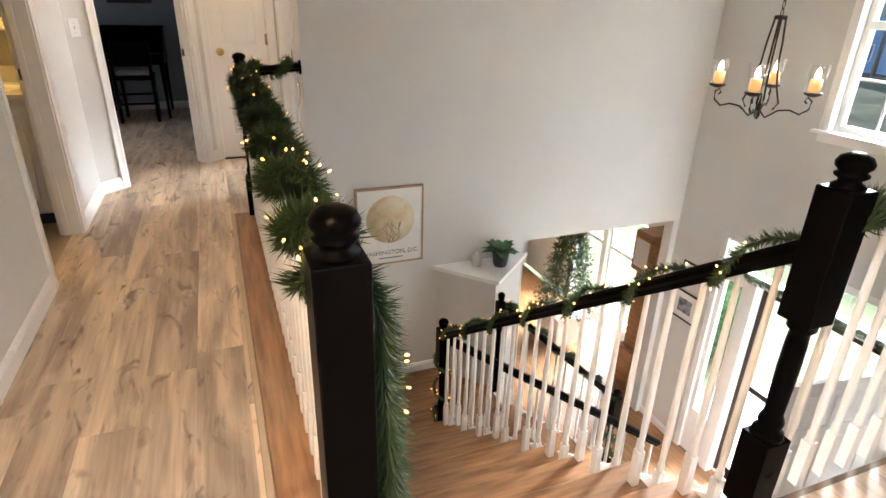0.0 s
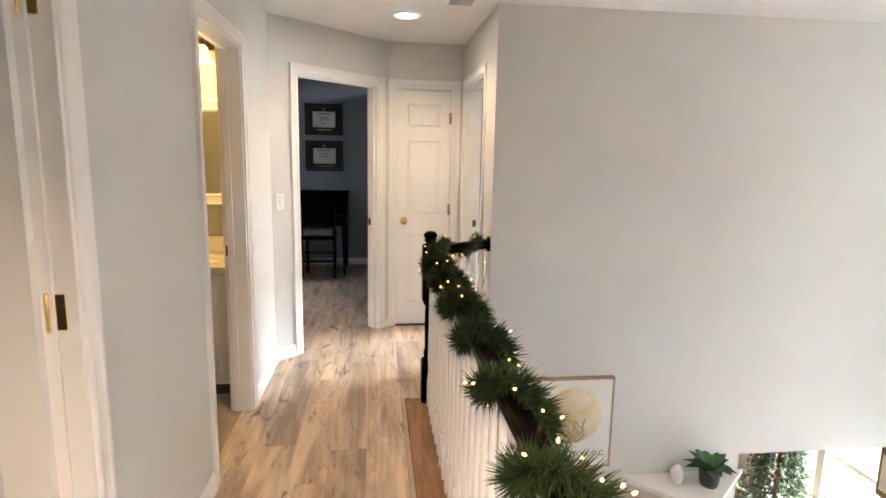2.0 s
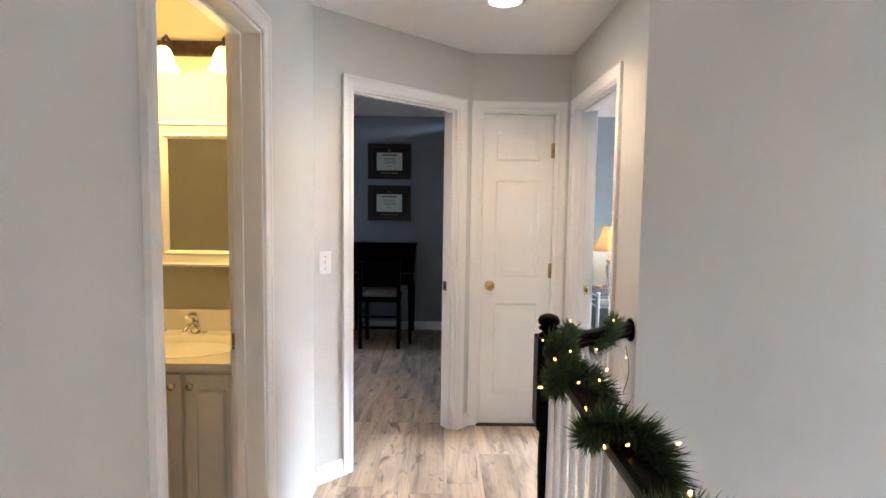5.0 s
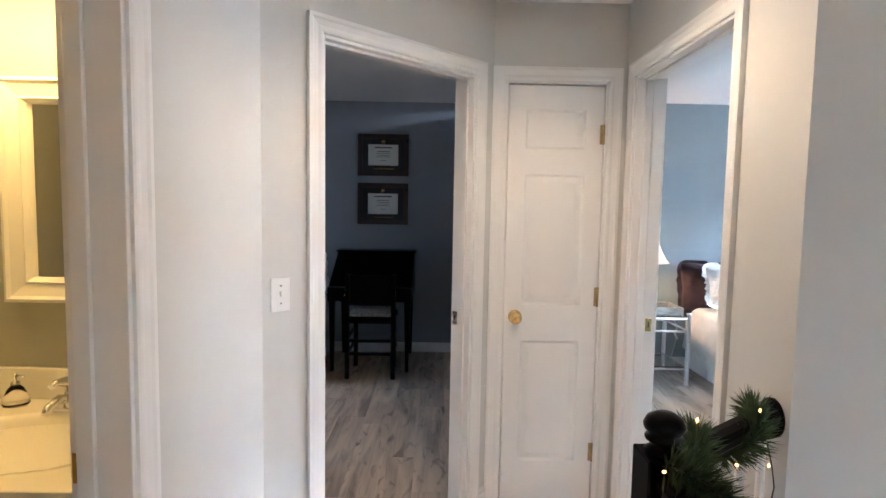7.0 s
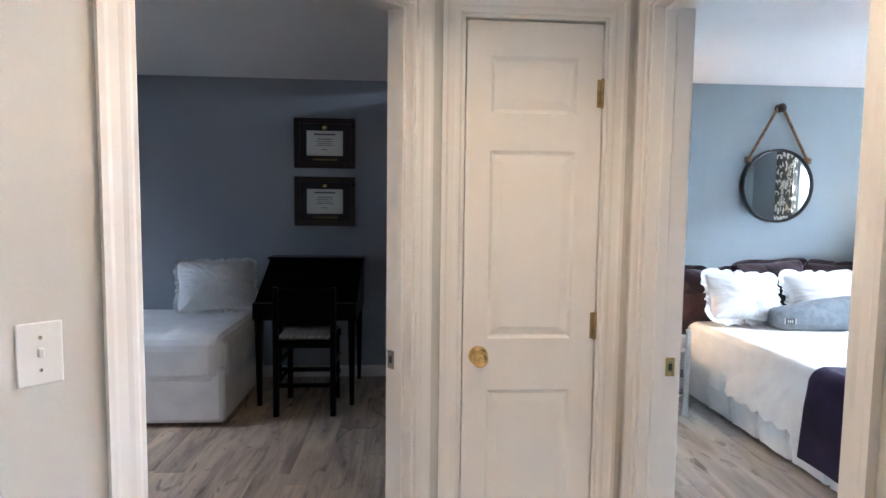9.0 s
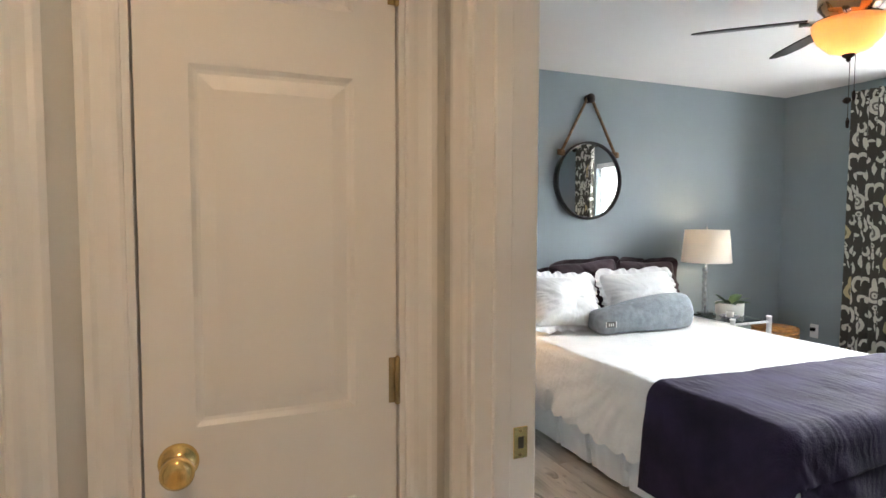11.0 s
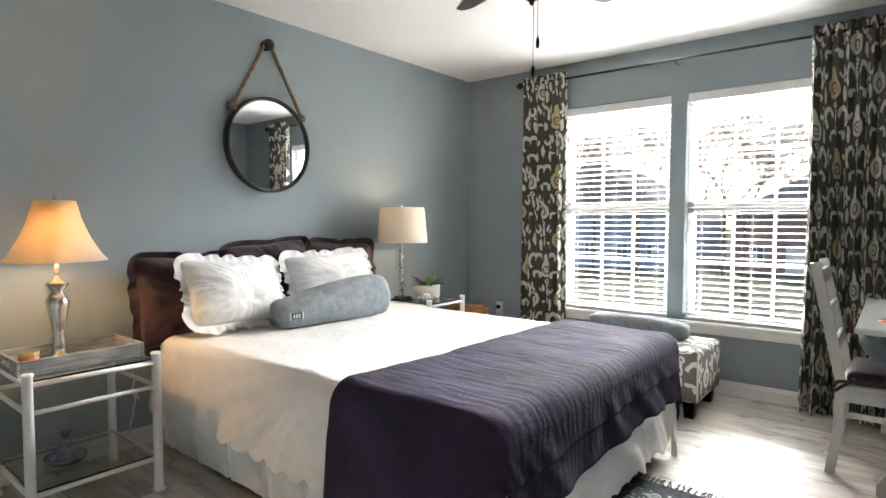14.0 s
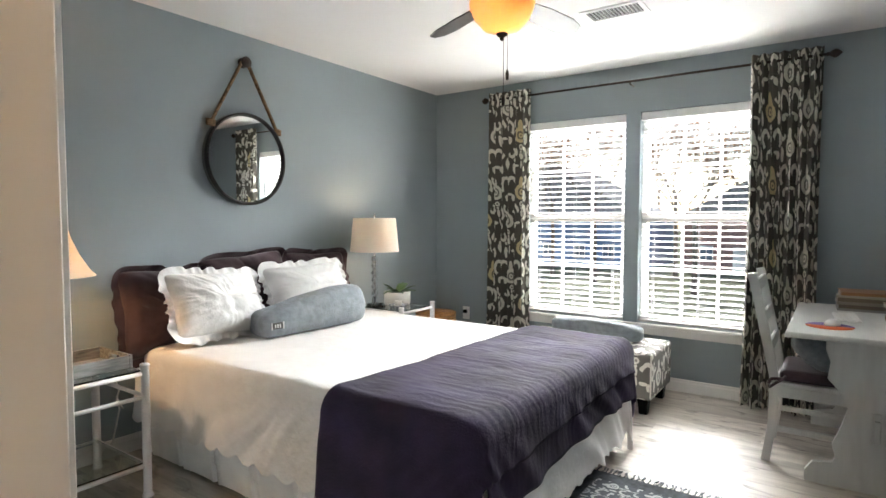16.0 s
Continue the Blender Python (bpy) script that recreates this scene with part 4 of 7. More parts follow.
def text_mesh(name, body, size, parent, m, mat, align="CENTER"):
    cu = bpy.data.curves.new("lettering", "FONT")
    cu.body, cu.size, cu.align_x, cu.extrude = body, size, align, 0.0006
    tmp = bpy.data.objects.new("lettering", cu)
    scene.collection.objects.link(tmp)
    me = bpy.data.meshes.new_from_object(tmp.evaluated_get(bpy.context.evaluated_depsgraph_get()))
    bpy.data.objects.remove(tmp)
    me.materials.clear()
    me.materials.append(mat)
    ob = new(name, me)
    ob.parent = parent
    ob.matrix_basis = m
    return ob


PX0, PX1, PZ0, PZ1 = 0.905, 1.463, -0.624, 0.031
mp = thing("framed_print", pose((PX0 + PX1) / 2, 4.10, PZ0), "city map print in a slim pale oak frame", "picture")
w, h = (PX1 - PX0) / 2, PZ1 - PZ0
part("frame", boxes((-w, w, -0.04, -0.002, 0, 0.014), (-w, w, -0.04, -0.002, h - 0.014, h), (-w, -w + 0.014, -0.04, -0.002, 0.014, h - 0.014), (w - 0.014, w, -0.04, -0.002, 0.014, h - 0.014), bevel=0.001), OAKPALE, mp)
part("print", boxes((-w + 0.014, w - 0.014, -0.034, -0.004, 0.014, h - 0.014)), PAPER, mp)
bm = bmesh.new()
lathe(bm, [(0.0, 0.0), (0.20, 0.0), (0.20, 0.0012), (0.0, 0.0012)], seg=48, m=pose(0, -0.0345, 0.385, 90))
part("map_disc", bm, GOLD, mp, "round gold city map")
rnd = random.Random(4)
bm = bmesh.new()
for k in range(9):
    a = -1.57 + rnd.uniform(-0.5, 0.5)
    p = Vector((rnd.uniform(-0.03, 0.03), -0.0365, 0.385 - 0.2))
    pts = [p.copy()]
    for _ in range(7):
        a2 = 1.57 + rnd.uniform(-1.0, 1.0)
        p = p + Vector((math.cos(a2), 0, math.sin(a2))) * 0.03
        pts.append(p.copy())
    tube(bm, pts, 0.0022, 4)
part("map_lines", bm, material("map_brown", (0.40, 0.27, 0.12), 0.6, bump=0.0), mp)
text_mesh("print_title", "WASHINGTON, D.C.", 0.052, mp, pose(0, -0.0348, 0.085, 90), INK)
part("print_caption", boxes((-0.1, 0.1, -0.0352, -0.0342, 0.05, 0.058)), INK, mp)

# ---- chandelier ----
ch = thing("chandelier", pose(3.347, 2.76, 0.705), "bronze chandelier with four candle cups and lit bulbs", "chandelier")
bm = bmesh.new()
lathe(bm, [(0, 0), (0.012, 0.01), (0.02, 0.035), (0.008, 0.055), (0.018, 0.075), (0.012, 0.10), (0.006, 0.12), (0.006, 0.16)], seg=12)
part("hub", bm, BRONZE, ch)
part("top_collar", boxes((-0.03, 0.03, -0.03, 0.03, 0.62, 0.645), bevel=0.008), BRONZE, ch)
bm = bmesh.new()
for k in range(24):
    zc = 0.66 + k * 0.044
    pts = [Vector((0.010 * math.cos(t) * (k % 2), 0.010 * math.cos(t) * (1 - k % 2), zc + 0.028 * math.sin(t))) for t in [2 * math.pi * j / 8 for j in range(8)]]
    tube(bm, pts, 0.0028, 5, closed=True)
part("chain", bm, BRONZE, ch)
bm = bmesh.new()
lathe(bm, [(0, 0), (0.06, 0), (0.055, 0.02), (0.02, 0.035), (0, 0.036)], seg=20, z=1.655)
part("canopy", bm, BRONZE, ch)
CANDLE = glow("candle_sleeve", (1.0, 0.50, 0.12), 0.09, (0.8, 0.6, 0.3))
for k in range(4):
    a = radians(-60 + 90 * k)
    u = Vector((math.cos(a), math.sin(a), 0))

    def at(r, z):
        return u * r + Vector((0, 0, z))
    bm = bmesh.new()
    tube(bm, [at(0.012, 0.06), at(0.049, 0.02), at(0.115, 0.075), at(0.180, 0.085), at(0.238, 0.065), at(0.283, 0.10), at(0.289, 0.155), at(0.262, 0.175), at(0.250, 0.15), at(0.267, 0.135)], 0.0065, 6)
    arm = part("arm", bm, BRONZE, ch)
    bm = bmesh.new()
    tube(bm, [at(0.030, 0.625), at(0.045, 0.48), at(0.050, 0.36), at(0.074, 0.22), at(0.107, 0.12), at(0.082, 0.075)], 0.0065, 6)
    part("upright", bm, BRONZE, ch)
    bm = bmesh.new()
    lathe(bm, [(0, 0.18), (0.02, 0.18), (0.052, 0.195), (0.055, 0.205), (0.0, 0.207)], at(0.283, 0).x, at(0.283, 0).y, 18)
    part("cup", bm, BRONZE, arm)
    bm = bmesh.new()
    lathe(bm, [(0.034, 0.207), (0.034, 0.285), (0.0, 0.287)], at(0.283, 0).x, at(0.283, 0).y, 14)
    part("candle", bm, CANDLE, arm, "warm glowing candle sleeve")
    bm = bmesh.new()
    lathe(bm, [(0.0, 0.287), (0.011, 0.29), (0.016, 0.308), (0.011, 0.335), (0.0, 0.36)], at(0.283, 0).x, at(0.283, 0).y, 12)
    part("bulb", bm, glow("chandelier_bulb", (1.0, 0.80, 0.50), 12.0), arm, "lit candle bulb")
    bm = bmesh.new()
    lathe(bm, [(0.048, 0.208), (0.053, 0.25), (0.052, 0.32), (0.060, 0.372), (0.0585, 0.372), (0.0505, 0.32), (0.0515, 0.25), (0.0465, 0.208)], at(0.283, 0).x, at(0.283, 0).y, 20)
    sh = part("glass_shade", bm, THINGLASS, arm, "clear glass shade")
    sh.visible_shadow = False


# ---- windows ----
def sash_window(name, m, w, z0, z1, cols, rows, label, depth=0.10, sill=0.0, blinds=False, meet=None):
    """m: wall frame; opening from x = 0 to w; outside towards +y."""
    th = thing(name, m, label, "window", "", "structure")
    f = 0.045
    meet = meet or (z0 + z1) / 2
    part("window_frame", boxes((0.001, f, depth - 0.03, depth + 0.03, z0 + 0.001, z1 - 0.001), (w - f, w - 0.001, depth - 0.03, depth + 0.03, z0 + 0.001, z1 - 0.001), (f, w - f, depth - 0.03, depth + 0.03, z0 + 0.001, z0 + f), (f, w - f, depth - 0.03, depth + 0.03, z1 - f, z1 - 0.001), bevel=0.003), TRIM, th)
    part("meeting_rail", boxes((f, w - f, depth - 0.036, depth + 0.02, meet - 0.028, meet + 0.028), bevel=0.003), TRIM, th)
    for za, zb in ((z0 + f, meet - 0.028), (meet + 0.028, z1 - f)):
        pane = part("pane", boxes((f, w - f, depth - 0.002, depth + 0.002, za, zb)), GLASS, th)
        pane.visible_shadow = False
        for c in range(1, cols):
            x = f + (w - 2 * f) * c / cols
            part("muntin", boxes((x - 0.009, x + 0.009, depth - 0.008, depth + 0.008, za, zb)), TRIM, th)
        for r in range(1, rows):
            z = za + (zb - za) * r / rows
            part("muntin", boxes((f, w - f, depth - 0.007, depth + 0.007, z - 0.009, z + 0.009)), TRIM, th)
    return th


M_FOY = on_wall((4.25, 4.10), (4.25, -2.7))
sash_window("window_foyer", M_FOY @ pose(1.23, 0, 0), 0.82, 0.56, 2.04, 3, 2, "white double-hung window high above the front door", 0.09, meet=1.30)
bm = bmesh.new()
casing_profile(bm, 1.23, 2.05, 0.56, 2.04, 0.062)
solo("window_trim", bm, TRIM, "white moulded window casing", "trim", "", "structure", M_FOY)
solo("window_trim", boxes((1.13, 2.15, -0.05, 0.10, 0.535, 0.558), (1.17, 2.11, -0.016, -0.001, 0.475, 0.533), bevel=0.003), TRIM, "white window sill and apron", "trim", "", "structure", M_FOY)

# entrance: sidelights, transom, storm door and open front door
en = thing("entrance", M_FOY @ pose(0.56, 0.05, LOW), "white entrance frame with sidelights and transom", "entrance", "", "structure")
W = 2.18
part("frame", boxes((0, 0.06, -0.05, 0.07, 0, 2.53), (0.36, 0.46, -0.045, 0.07, 0, 2.21), (1.68, 1.78, -0.045, 0.07, 0, 2.21), (W - 0.06, W, -0.05, 0.07, 0, 2.53), (0.06, W - 0.06, -0.045, 0.07, 2.17, 2.245), (0.06, W - 0.06, -0.05, 0.07, 2.47, 2.53), bevel=0.003), TRIM, en)
for xa, xb in ((0.06, 0.36), (1.78, W - 0.06)):
    part("sidelight_panel", boxes((xa, xb, -0.02, 0.03, 0, 0.55), bevel=0.004), TRIM, en)
    part("sidelight_stile", boxes((xa, xa + 0.055, -0.025, 0.03, 0.55, 2.17), (xb - 0.055, xb, -0.025, 0.03, 0.55, 2.17), (xa + 0.055, xb - 0.055, -0.025, 0.03, 2.08, 2.17), bevel=0.003), TRIM, en)
    pn = part("sidelight_pane", boxes((xa + 0.055, xb - 0.055, 0.0, 0.004, 0.55, 2.08)), GLASS, en)
    pn.visible_shadow = False
for k in range(4):
    xa = 0.06 + k * (W - 0.12) / 4
    pn = part("transom_pane", boxes((xa + 0.02, xa + (W - 0.12) / 4 - 0.02, 0.0, 0.004, 2.245, 2.47)), GLASS, en)
    pn.visible_shadow = False
    part("transom_bar", boxes((xa - 0.02, xa + 0.02, -0.02, 0.02, 2.245, 2.47)), TRIM, en)
sd_ = thing("storm_door", M_FOY @ pose(1.02, 0.10, LOW), "dark framed glass storm door", "storm door", "", "structure")
part("door_frame", boxes((0, 0.07, 0, 0.03, 0.02, 2.15), (1.15, 1.22, 0, 0.03, 0.02, 2.15), (0.07, 1.15, 0, 0.03, 2.08, 2.15), (0.07, 1.15, 0, 0.03, 0.02, 0.16), (0.07, 1.15, 0, 0.03, 1.10, 1.16), bevel=0.004), BRONZE, sd_)
pn = part("pane", boxes((0.07, 1.15, 0.012, 0.016, 0.16, 2.08)), GLASS, sd_)
pn.visible_shadow = False
fd = thing("front_door", M_FOY @ pose(2.22, 0.0, LOW, 0, 0, -98), "white front door with an oval glass light standing open", "door", "", "structure")
bm = bmesh.new()
six_panel(bm, 0.9, 2.12, 0.045)
part("leaf", bm, DOORWHITE, fd)
part("glass_light", boxes((0.25, 0.65, -0.006, -0.001, 0.95, 1.85), bevel=0.002), glass("frosted", (0.9, 0.95, 1.0), 0.35), fd, "frosted decorative glass")
garland("garland", helix((4.215, 3.42, -0.80), (4.215, 1.5, -0.80), 5, 0.012, 12), 0.06, 2200, 6, "green garland with fairy lights along the transom ledge", 15)


def picture(name, m, w, h, fr, mat_w, label, frame_mat, mat_mat, art_mat, d=0.02):
    th = thing(name, m, label, "picture")
    part("frame", boxes((-w / 2, w / 2, -d, 0, -h / 2, -h / 2 + fr), (-w / 2, w / 2, -d, 0, h / 2 - fr, h / 2), (-w / 2, -w / 2 + fr, -d, 0, -h / 2 + fr, h / 2 - fr), (w / 2 - fr, w / 2, -d, 0, -h / 2 + fr, h / 2 - fr), bevel=0.003), frame_mat, th)
    part("mat", boxes((-w / 2 + fr, w / 2 - fr, -d * 0.55, -0.001, -h / 2 + fr, h / 2 - fr)), mat_mat, th)
    a = fr + mat_w
    part("artwork", boxes((-w / 2 + a, w / 2 - a, -d * 0.62, -d * 0.5, -h / 2 + a, h / 2 - a)), art_mat, th)
    return th


ART = material("grey_print", (0.30, 0.32, 0.36), 0.7, var=0.5, scale=16, bump=0.0)
FRAMEBLK = material("frame_black", (0.015, 0.014, 0.014), 0.35, bump=0.0)
picture("framed_print", M_FOY @ pose(0.285, 0, -1.06), 0.20, 0.20, 0.016, 0.045, "small framed print with a white mat in the foyer", FRAMEBLK, PAPER, ART)
picture("framed_print", M_FOY @ pose(0.31, 0, -1.44), 0.34, 0.32, 0.018, 0.065, "framed print with a wide white mat in the foyer", FRAMEBLK, PAPER, ART)

# ---- living room beyond the opening ----
M_LIV = on_wall((4.985, 8.2), (4.985, 4.215))
for x in (1.3, 2.15):
    sash_window("window_living", M_LIV @ pose(x, 0, 0), 0.75, -2.85, -0.75, 2, 2, "tall white living room window", 0.09)
rnd = random.Random(8)
xt = thing("christmas_tree", pose(4.25, 5.85, LOW), "green Christmas tree with white lights in a white box", "christmas tree")
part("planter_box", boxes((-0.26, 0.26, -0.26, 0.26, 0, 0.42), bevel=0.008), TRIM, xt, "white wooden planter box")
bm = bmesh.new()
tube(bm, [(0, 0, 0.4), (0, 0, 1.3), (0, 0, 2.05)], [0.035, 0.022, 0.006], 8)
part("trunk", bm, OAK, xt)
buf = {"v": [], "f": []}
tree_bulbs = []
for k in range(420):
    f = (k + 0.5) / 420
    z = 0.5 + 1.55 * f
    R = 0.50 * (1 - f) ** 0.85 + 0.02
    a = k * 2.399
    tip = Vector((math.cos(a) * R * rnd.uniform(0.75, 1.08), math.sin(a) * R * rnd.uniform(0.75, 1.08), z - 0.10 * (1 - f) + rnd.uniform(-0.02, 0.03)))
    root = Vector((0, 0, z + 0.05))
    d = (tip - root).normalized()
    for _ in range(46):
        p = root.lerp(tip, rnd.uniform(0.35, 1.0))
        r = Vector((rnd.gauss(0, 1), rnd.gauss(0, 1), rnd.gauss(0, 1))).normalized()
        needles(buf, p, (d * 0.7 + r).normalized(), rnd.uniform(0.04, 0.075), rnd, 0.0026)
    if k % 3 == 0:
        tree_bulbs.append(root.lerp(tip, rnd.uniform(0.85, 1.03)))
me = bpy.data.meshes.new("crown")
me.from_pydata([tuple(v) for v in buf["v"]], [], buf["f"])
me.materials.append(NEEDLE)
cr = new("crown", me)
cr.parent = xt
tagged(cr, "dense green needles", "", "", "stuff")
for p in tree_bulbs:
    ob = new("fairy_light", BULB_MESH)
    ob.parent = xt
    ob.matrix_basis = Matrix.Translation(p) @ Matrix.Scale(1.0, 4)
ck = thing("grandfather_clock", pose(4.60, 4.66, LOW), "tall honey oak case clock in the living room", "clock")
part("base", boxes((-0.24, 0.24, -0.15, 0.15, 0, 0.5), bevel=0.01), OAK, ck)
part("trunk_case", boxes((-0.17, 0.17, -0.11, 0.11, 0.5, 1.55), bevel=0.006), OAK, ck)
part("hood", boxes((-0.24, 0.24, -0.15, 0.15, 1.55, 2.05), bevel=0.015), OAK, ck)
part("dial", boxes((-0.242, -0.235, -0.11, 0.11, 1.62, 1.96)), PAPER, ck)

# ---- bedroom ----
M_WIN = on_wall((4.822, 7.985), (4.822, 4.215))
CLOTH_W = material("white_cotton", (0.74, 0.735, 0.725), 0.9, var=0.03, scale=9, bump=1.0, bump_scale=34, sheen=0.1)
CLOTH_SKIRT = material("white_skirt", (0.82, 0.825, 0.83), 0.9, var=0.04, scale=7, bump=0.25, bump_scale=70)
CLOTH_PLUM = material("plum_cotton", (0.050, 0.026, 0.032), 0.82, var=0.22, scale=5, bump=0.35, bump_scale=24, sheen=0.12, spec=0.25)


def quilted_material():
    """Grey knit with overlapping raised ring quilting."""
    m = material("grey_quilted", (0.23, 0.26, 0.285), 0.9, var=0.12, scale=26, bump=0.5, bump_scale=60, sheen=0.15)
    nt = m.node_tree
    tc = nt.nodes.new("ShaderNodeTexCoord")
    vo = nt.nodes.new("ShaderNodeTexVoronoi")
    vo.inputs["Scale"].default_value, vo.inputs["Randomness"].default_value = 30, 0.0
    sn = nt.nodes.new("ShaderNodeMath")
    sn.operation = "MULTIPLY"
    sn.inputs[1].default_value = 26.0
    si = nt.nodes.new("ShaderNodeMath")
    si.operation = "SINE"
    bp = nt.nodes.new("ShaderNodeBump")
    bp.inputs["Strength"].default_value, bp.inputs["Distance"].default_value = 0.22, 0.004
    old = next(n for n in nt.nodes if n.type == "BUMP" and n != bp)
    nt.links.new(tc.outputs["Object"], vo.inputs["Vector"])
    nt.links.new(vo.outputs["Distance"], sn.inputs[0])
    nt.links.new(sn.outputs[0], si.inputs[0])
    nt.links.new(si.outputs[0], bp.inputs["Height"])
    nt.links.new(bp.outputs[0], old.inputs["Normal"])
    return m


CLOTH_GREY = quilted_material()


def throw_material():
    """Aubergine quilted throw with fine cross pleats."""
    m = material("aubergine_throw", (0.034, 0.025, 0.056), 0.9, var=0.18, scale=4, bump=0.45, bump_scale=120, tint=(0.020, 0.015, 0.030), sheen=0.03, spec=0.1)
    nt = m.node_tree
    tc = nt.nodes.new("ShaderNodeTexCoord")
    wv = nt.nodes.new("ShaderNodeTexWave")
    wv.wave_type, wv.bands_direction = "BANDS", "X"
    wv.inputs["Scale"].default_value, wv.inputs["Distortion"].default_value, wv.inputs["Detail"].default_value = 8.0, 9.0, 4.0
    nt.links.new(tc.outputs["Object"], wv.inputs["Vector"])
    bp = nt.nodes.new("ShaderNodeBump")
    bp.inputs["Strength"].default_value, bp.inputs["Distance"].default_value = 0.13, 0.006
    nt.links.new(wv.outputs["Fac"], bp.inputs["Height"])
    old = next(n for n in nt.nodes if n.type == "BUMP" and n != bp)
    nt.links.new(bp.outputs[0], old.inputs["Normal"])
    return m


def ikat_material(name, ground, cream, gold, axes, scale=6.2):
    """Printed cotton: pale medallions with eyes, rings, stems and curling vines on a dark ground. axes: object axes taken as the cloth's width and height."""
    m = bpy.data.materials.new(name)
    m.use_nodes = True
    nt = m.node_tree
    L = nt.links.new
    b = nt.nodes["Principled BSDF"]
    b.inputs["Roughness"].default_value = 0.88
    tc = nt.nodes.new("ShaderNodeTexCoord")
    sp = nt.nodes.new("ShaderNodeSeparateXYZ")
    L(tc.outputs["UV" if axes == "UV" else "Object"], sp.inputs[0])
    cb = nt.nodes.new("ShaderNodeCombineXYZ")
    u, v = (0, 1) if axes == "UV" else axes
    L(sp.outputs[u], cb.inputs[0])
    L(sp.outputs[v], cb.inputs[1])

    def math_node(op, a, bb=None, c=None):
        n = nt.nodes.new("ShaderNodeMath")
        n.operation = op
        for k, x in enumerate((a, bb, c)):
            if x is None:
                continue
            if isinstance(x, (int, float)):
                n.inputs[k].default_value = x
            else:
                L(x, n.inputs[k])
        return n.outputs[0]
    warp = nt.nodes.new("ShaderNodeTexNoise")
    warp.inputs["Scale"].default_value = 14
    L(cb.outputs[0], warp.inputs["Vector"])
    mixv = nt.nodes.new("ShaderNodeVectorMath")
    mixv.operation = "MULTIPLY_ADD"
    mixv.inputs[1].default_value = (0.030, 0.030, 0)
    L(warp.outputs["Color"], mixv.inputs[0])
    L(cb.outputs[0], mixv.inputs[2])
    su = nt.nodes.new("ShaderNodeSeparateXYZ")
    L(mixv.outputs[0], su.inputs[0])
    wide, tall = 0.27 * scale, 0.46 * scale
    col = math_node("DIVIDE", su.outputs[0], wide)
    ci = math_node("FLOOR", col)
    ax = math_node("ABSOLUTE", math_node("MULTIPLY", math_node("SUBTRACT", math_node("SUBTRACT", col, ci), 0.5), 0.27))
    odd = math_node("FLOORED_MODULO", ci, 2.0)
    fy = math_node("MULTIPLY", math_node("FRACT", math_node("ADD", math_node("DIVIDE", su.outputs[1], tall), math_node("MULTIPLY", odd, 0.5))), 0.46)

    def oval(cx, cy, rx, ry):
        p = math_node("DIVIDE", math_node("SUBTRACT", ax, cx), rx)
        q = math_node("DIVIDE", math_node("SUBTRACT", fy, cy), ry)
        return math_node("SQRT", math_node("ADD", math_node("MULTIPLY", p, p), math_node("MULTIPLY", q, q)))

    def solid(*o):
        return math_node("LESS_THAN", oval(*o), 1.0)

    def hoop(width, *o):
        return math_node("LESS_THAN", math_node("ABSOLUTE", math_node("SUBTRACT", oval(*o), 1.0)), width)

    def union(*fs):
        out = fs[0]
        for f in fs[1:]:
            out = math_node("MAXIMUM", out, f)
        return out
    onion = union(solid(0, 0.30, 0.068, 0.062), solid(0, 0.365, 0.024, 0.058))
    scroll = math_node("MULTIPLY", hoop(0.26, 0.080, 0.125, 0.046, 0.062), math_node("GREATER_THAN", math_node("ADD", math_node("MULTIPLY", ax, 0.8), fy), 0.165))
    curl = math_node("MULTIPLY", hoop(0.34, 0.098, 0.395, 0.026, 0.036), math_node("LESS_THAN", math_node("SUBTRACT", fy, ax), 0.31))
    pale = union(onion, solid(0, 0.205, 0.021, 0.021), solid(0, 0.170, 0.010, 0.012), solid(0, 0.128, 0.015, 0.030), solid(0, 0.060, 0.007, 0.034),
                 scroll, curl, solid(0.112, 0.262, 0.017, 0.046), solid(0.050, 0.050, 0.030, 0.012), solid(0.086, 0.026, 0.020, 0.026), solid(0.118, 0.335, 0.010, 0.014))
    eye = union(math_node("SUBTRACT", solid(0, 0.298, 0.036, 0.036), solid(0, 0.298, 0.021, 0.022)), solid(0, 0.298, 0.008, 0.009), solid(0, 0.205, 0.009, 0.009))
    pale = math_node("MAXIMUM", math_node("SUBTRACT", pale, math_node("MULTIPLY", eye, 0.8)), 0.0)
    isgold = math_node("MULTIPLY", math_node("MULTIPLY", onion, math_node("LESS_THAN", math_node("FLOORED_MODULO", ci, 3.0), 0.5)), 0.75)
    mc = nt.nodes.new("ShaderNodeMix")
    mc.data_type = "RGBA"
    mc.inputs["A"].default_value, mc.inputs["B"].default_value = (*cream, 1), (*gold, 1)
    L(isgold, mc.inputs["Factor"])
    mg = nt.nodes.new("ShaderNodeMix")
    mg.data_type = "RGBA"
    mg.inputs["A"].default_value = (*ground, 1)
    L(pale, mg.inputs["Factor"])
    L(mc.outputs["Result"], mg.inputs["B"])
    L(mg.outputs["Result"], b.inputs["Base Color"])
    wv = nt.nodes.new("ShaderNodeTexNoise")
    wv.inputs["Scale"].default_value = 300
    L(tc.outputs["Object"], wv.inputs["Vector"])
    bp = nt.nodes.new("ShaderNodeBump")
    bp.inputs["Strength"].default_value, bp.inputs["Distance"].default_value = 0.15, 0.002
    L(wv.outputs["Fac"], bp.inputs["Height"])
    L(bp.outputs[0], b.inputs["Normal"])
    return m


IKAT = ikat_material("ikat_curtain", (0.085, 0.076, 0.062), (0.74, 0.71, 0.62), (0.60, 0.47, 0.20), "UV", 1.02)
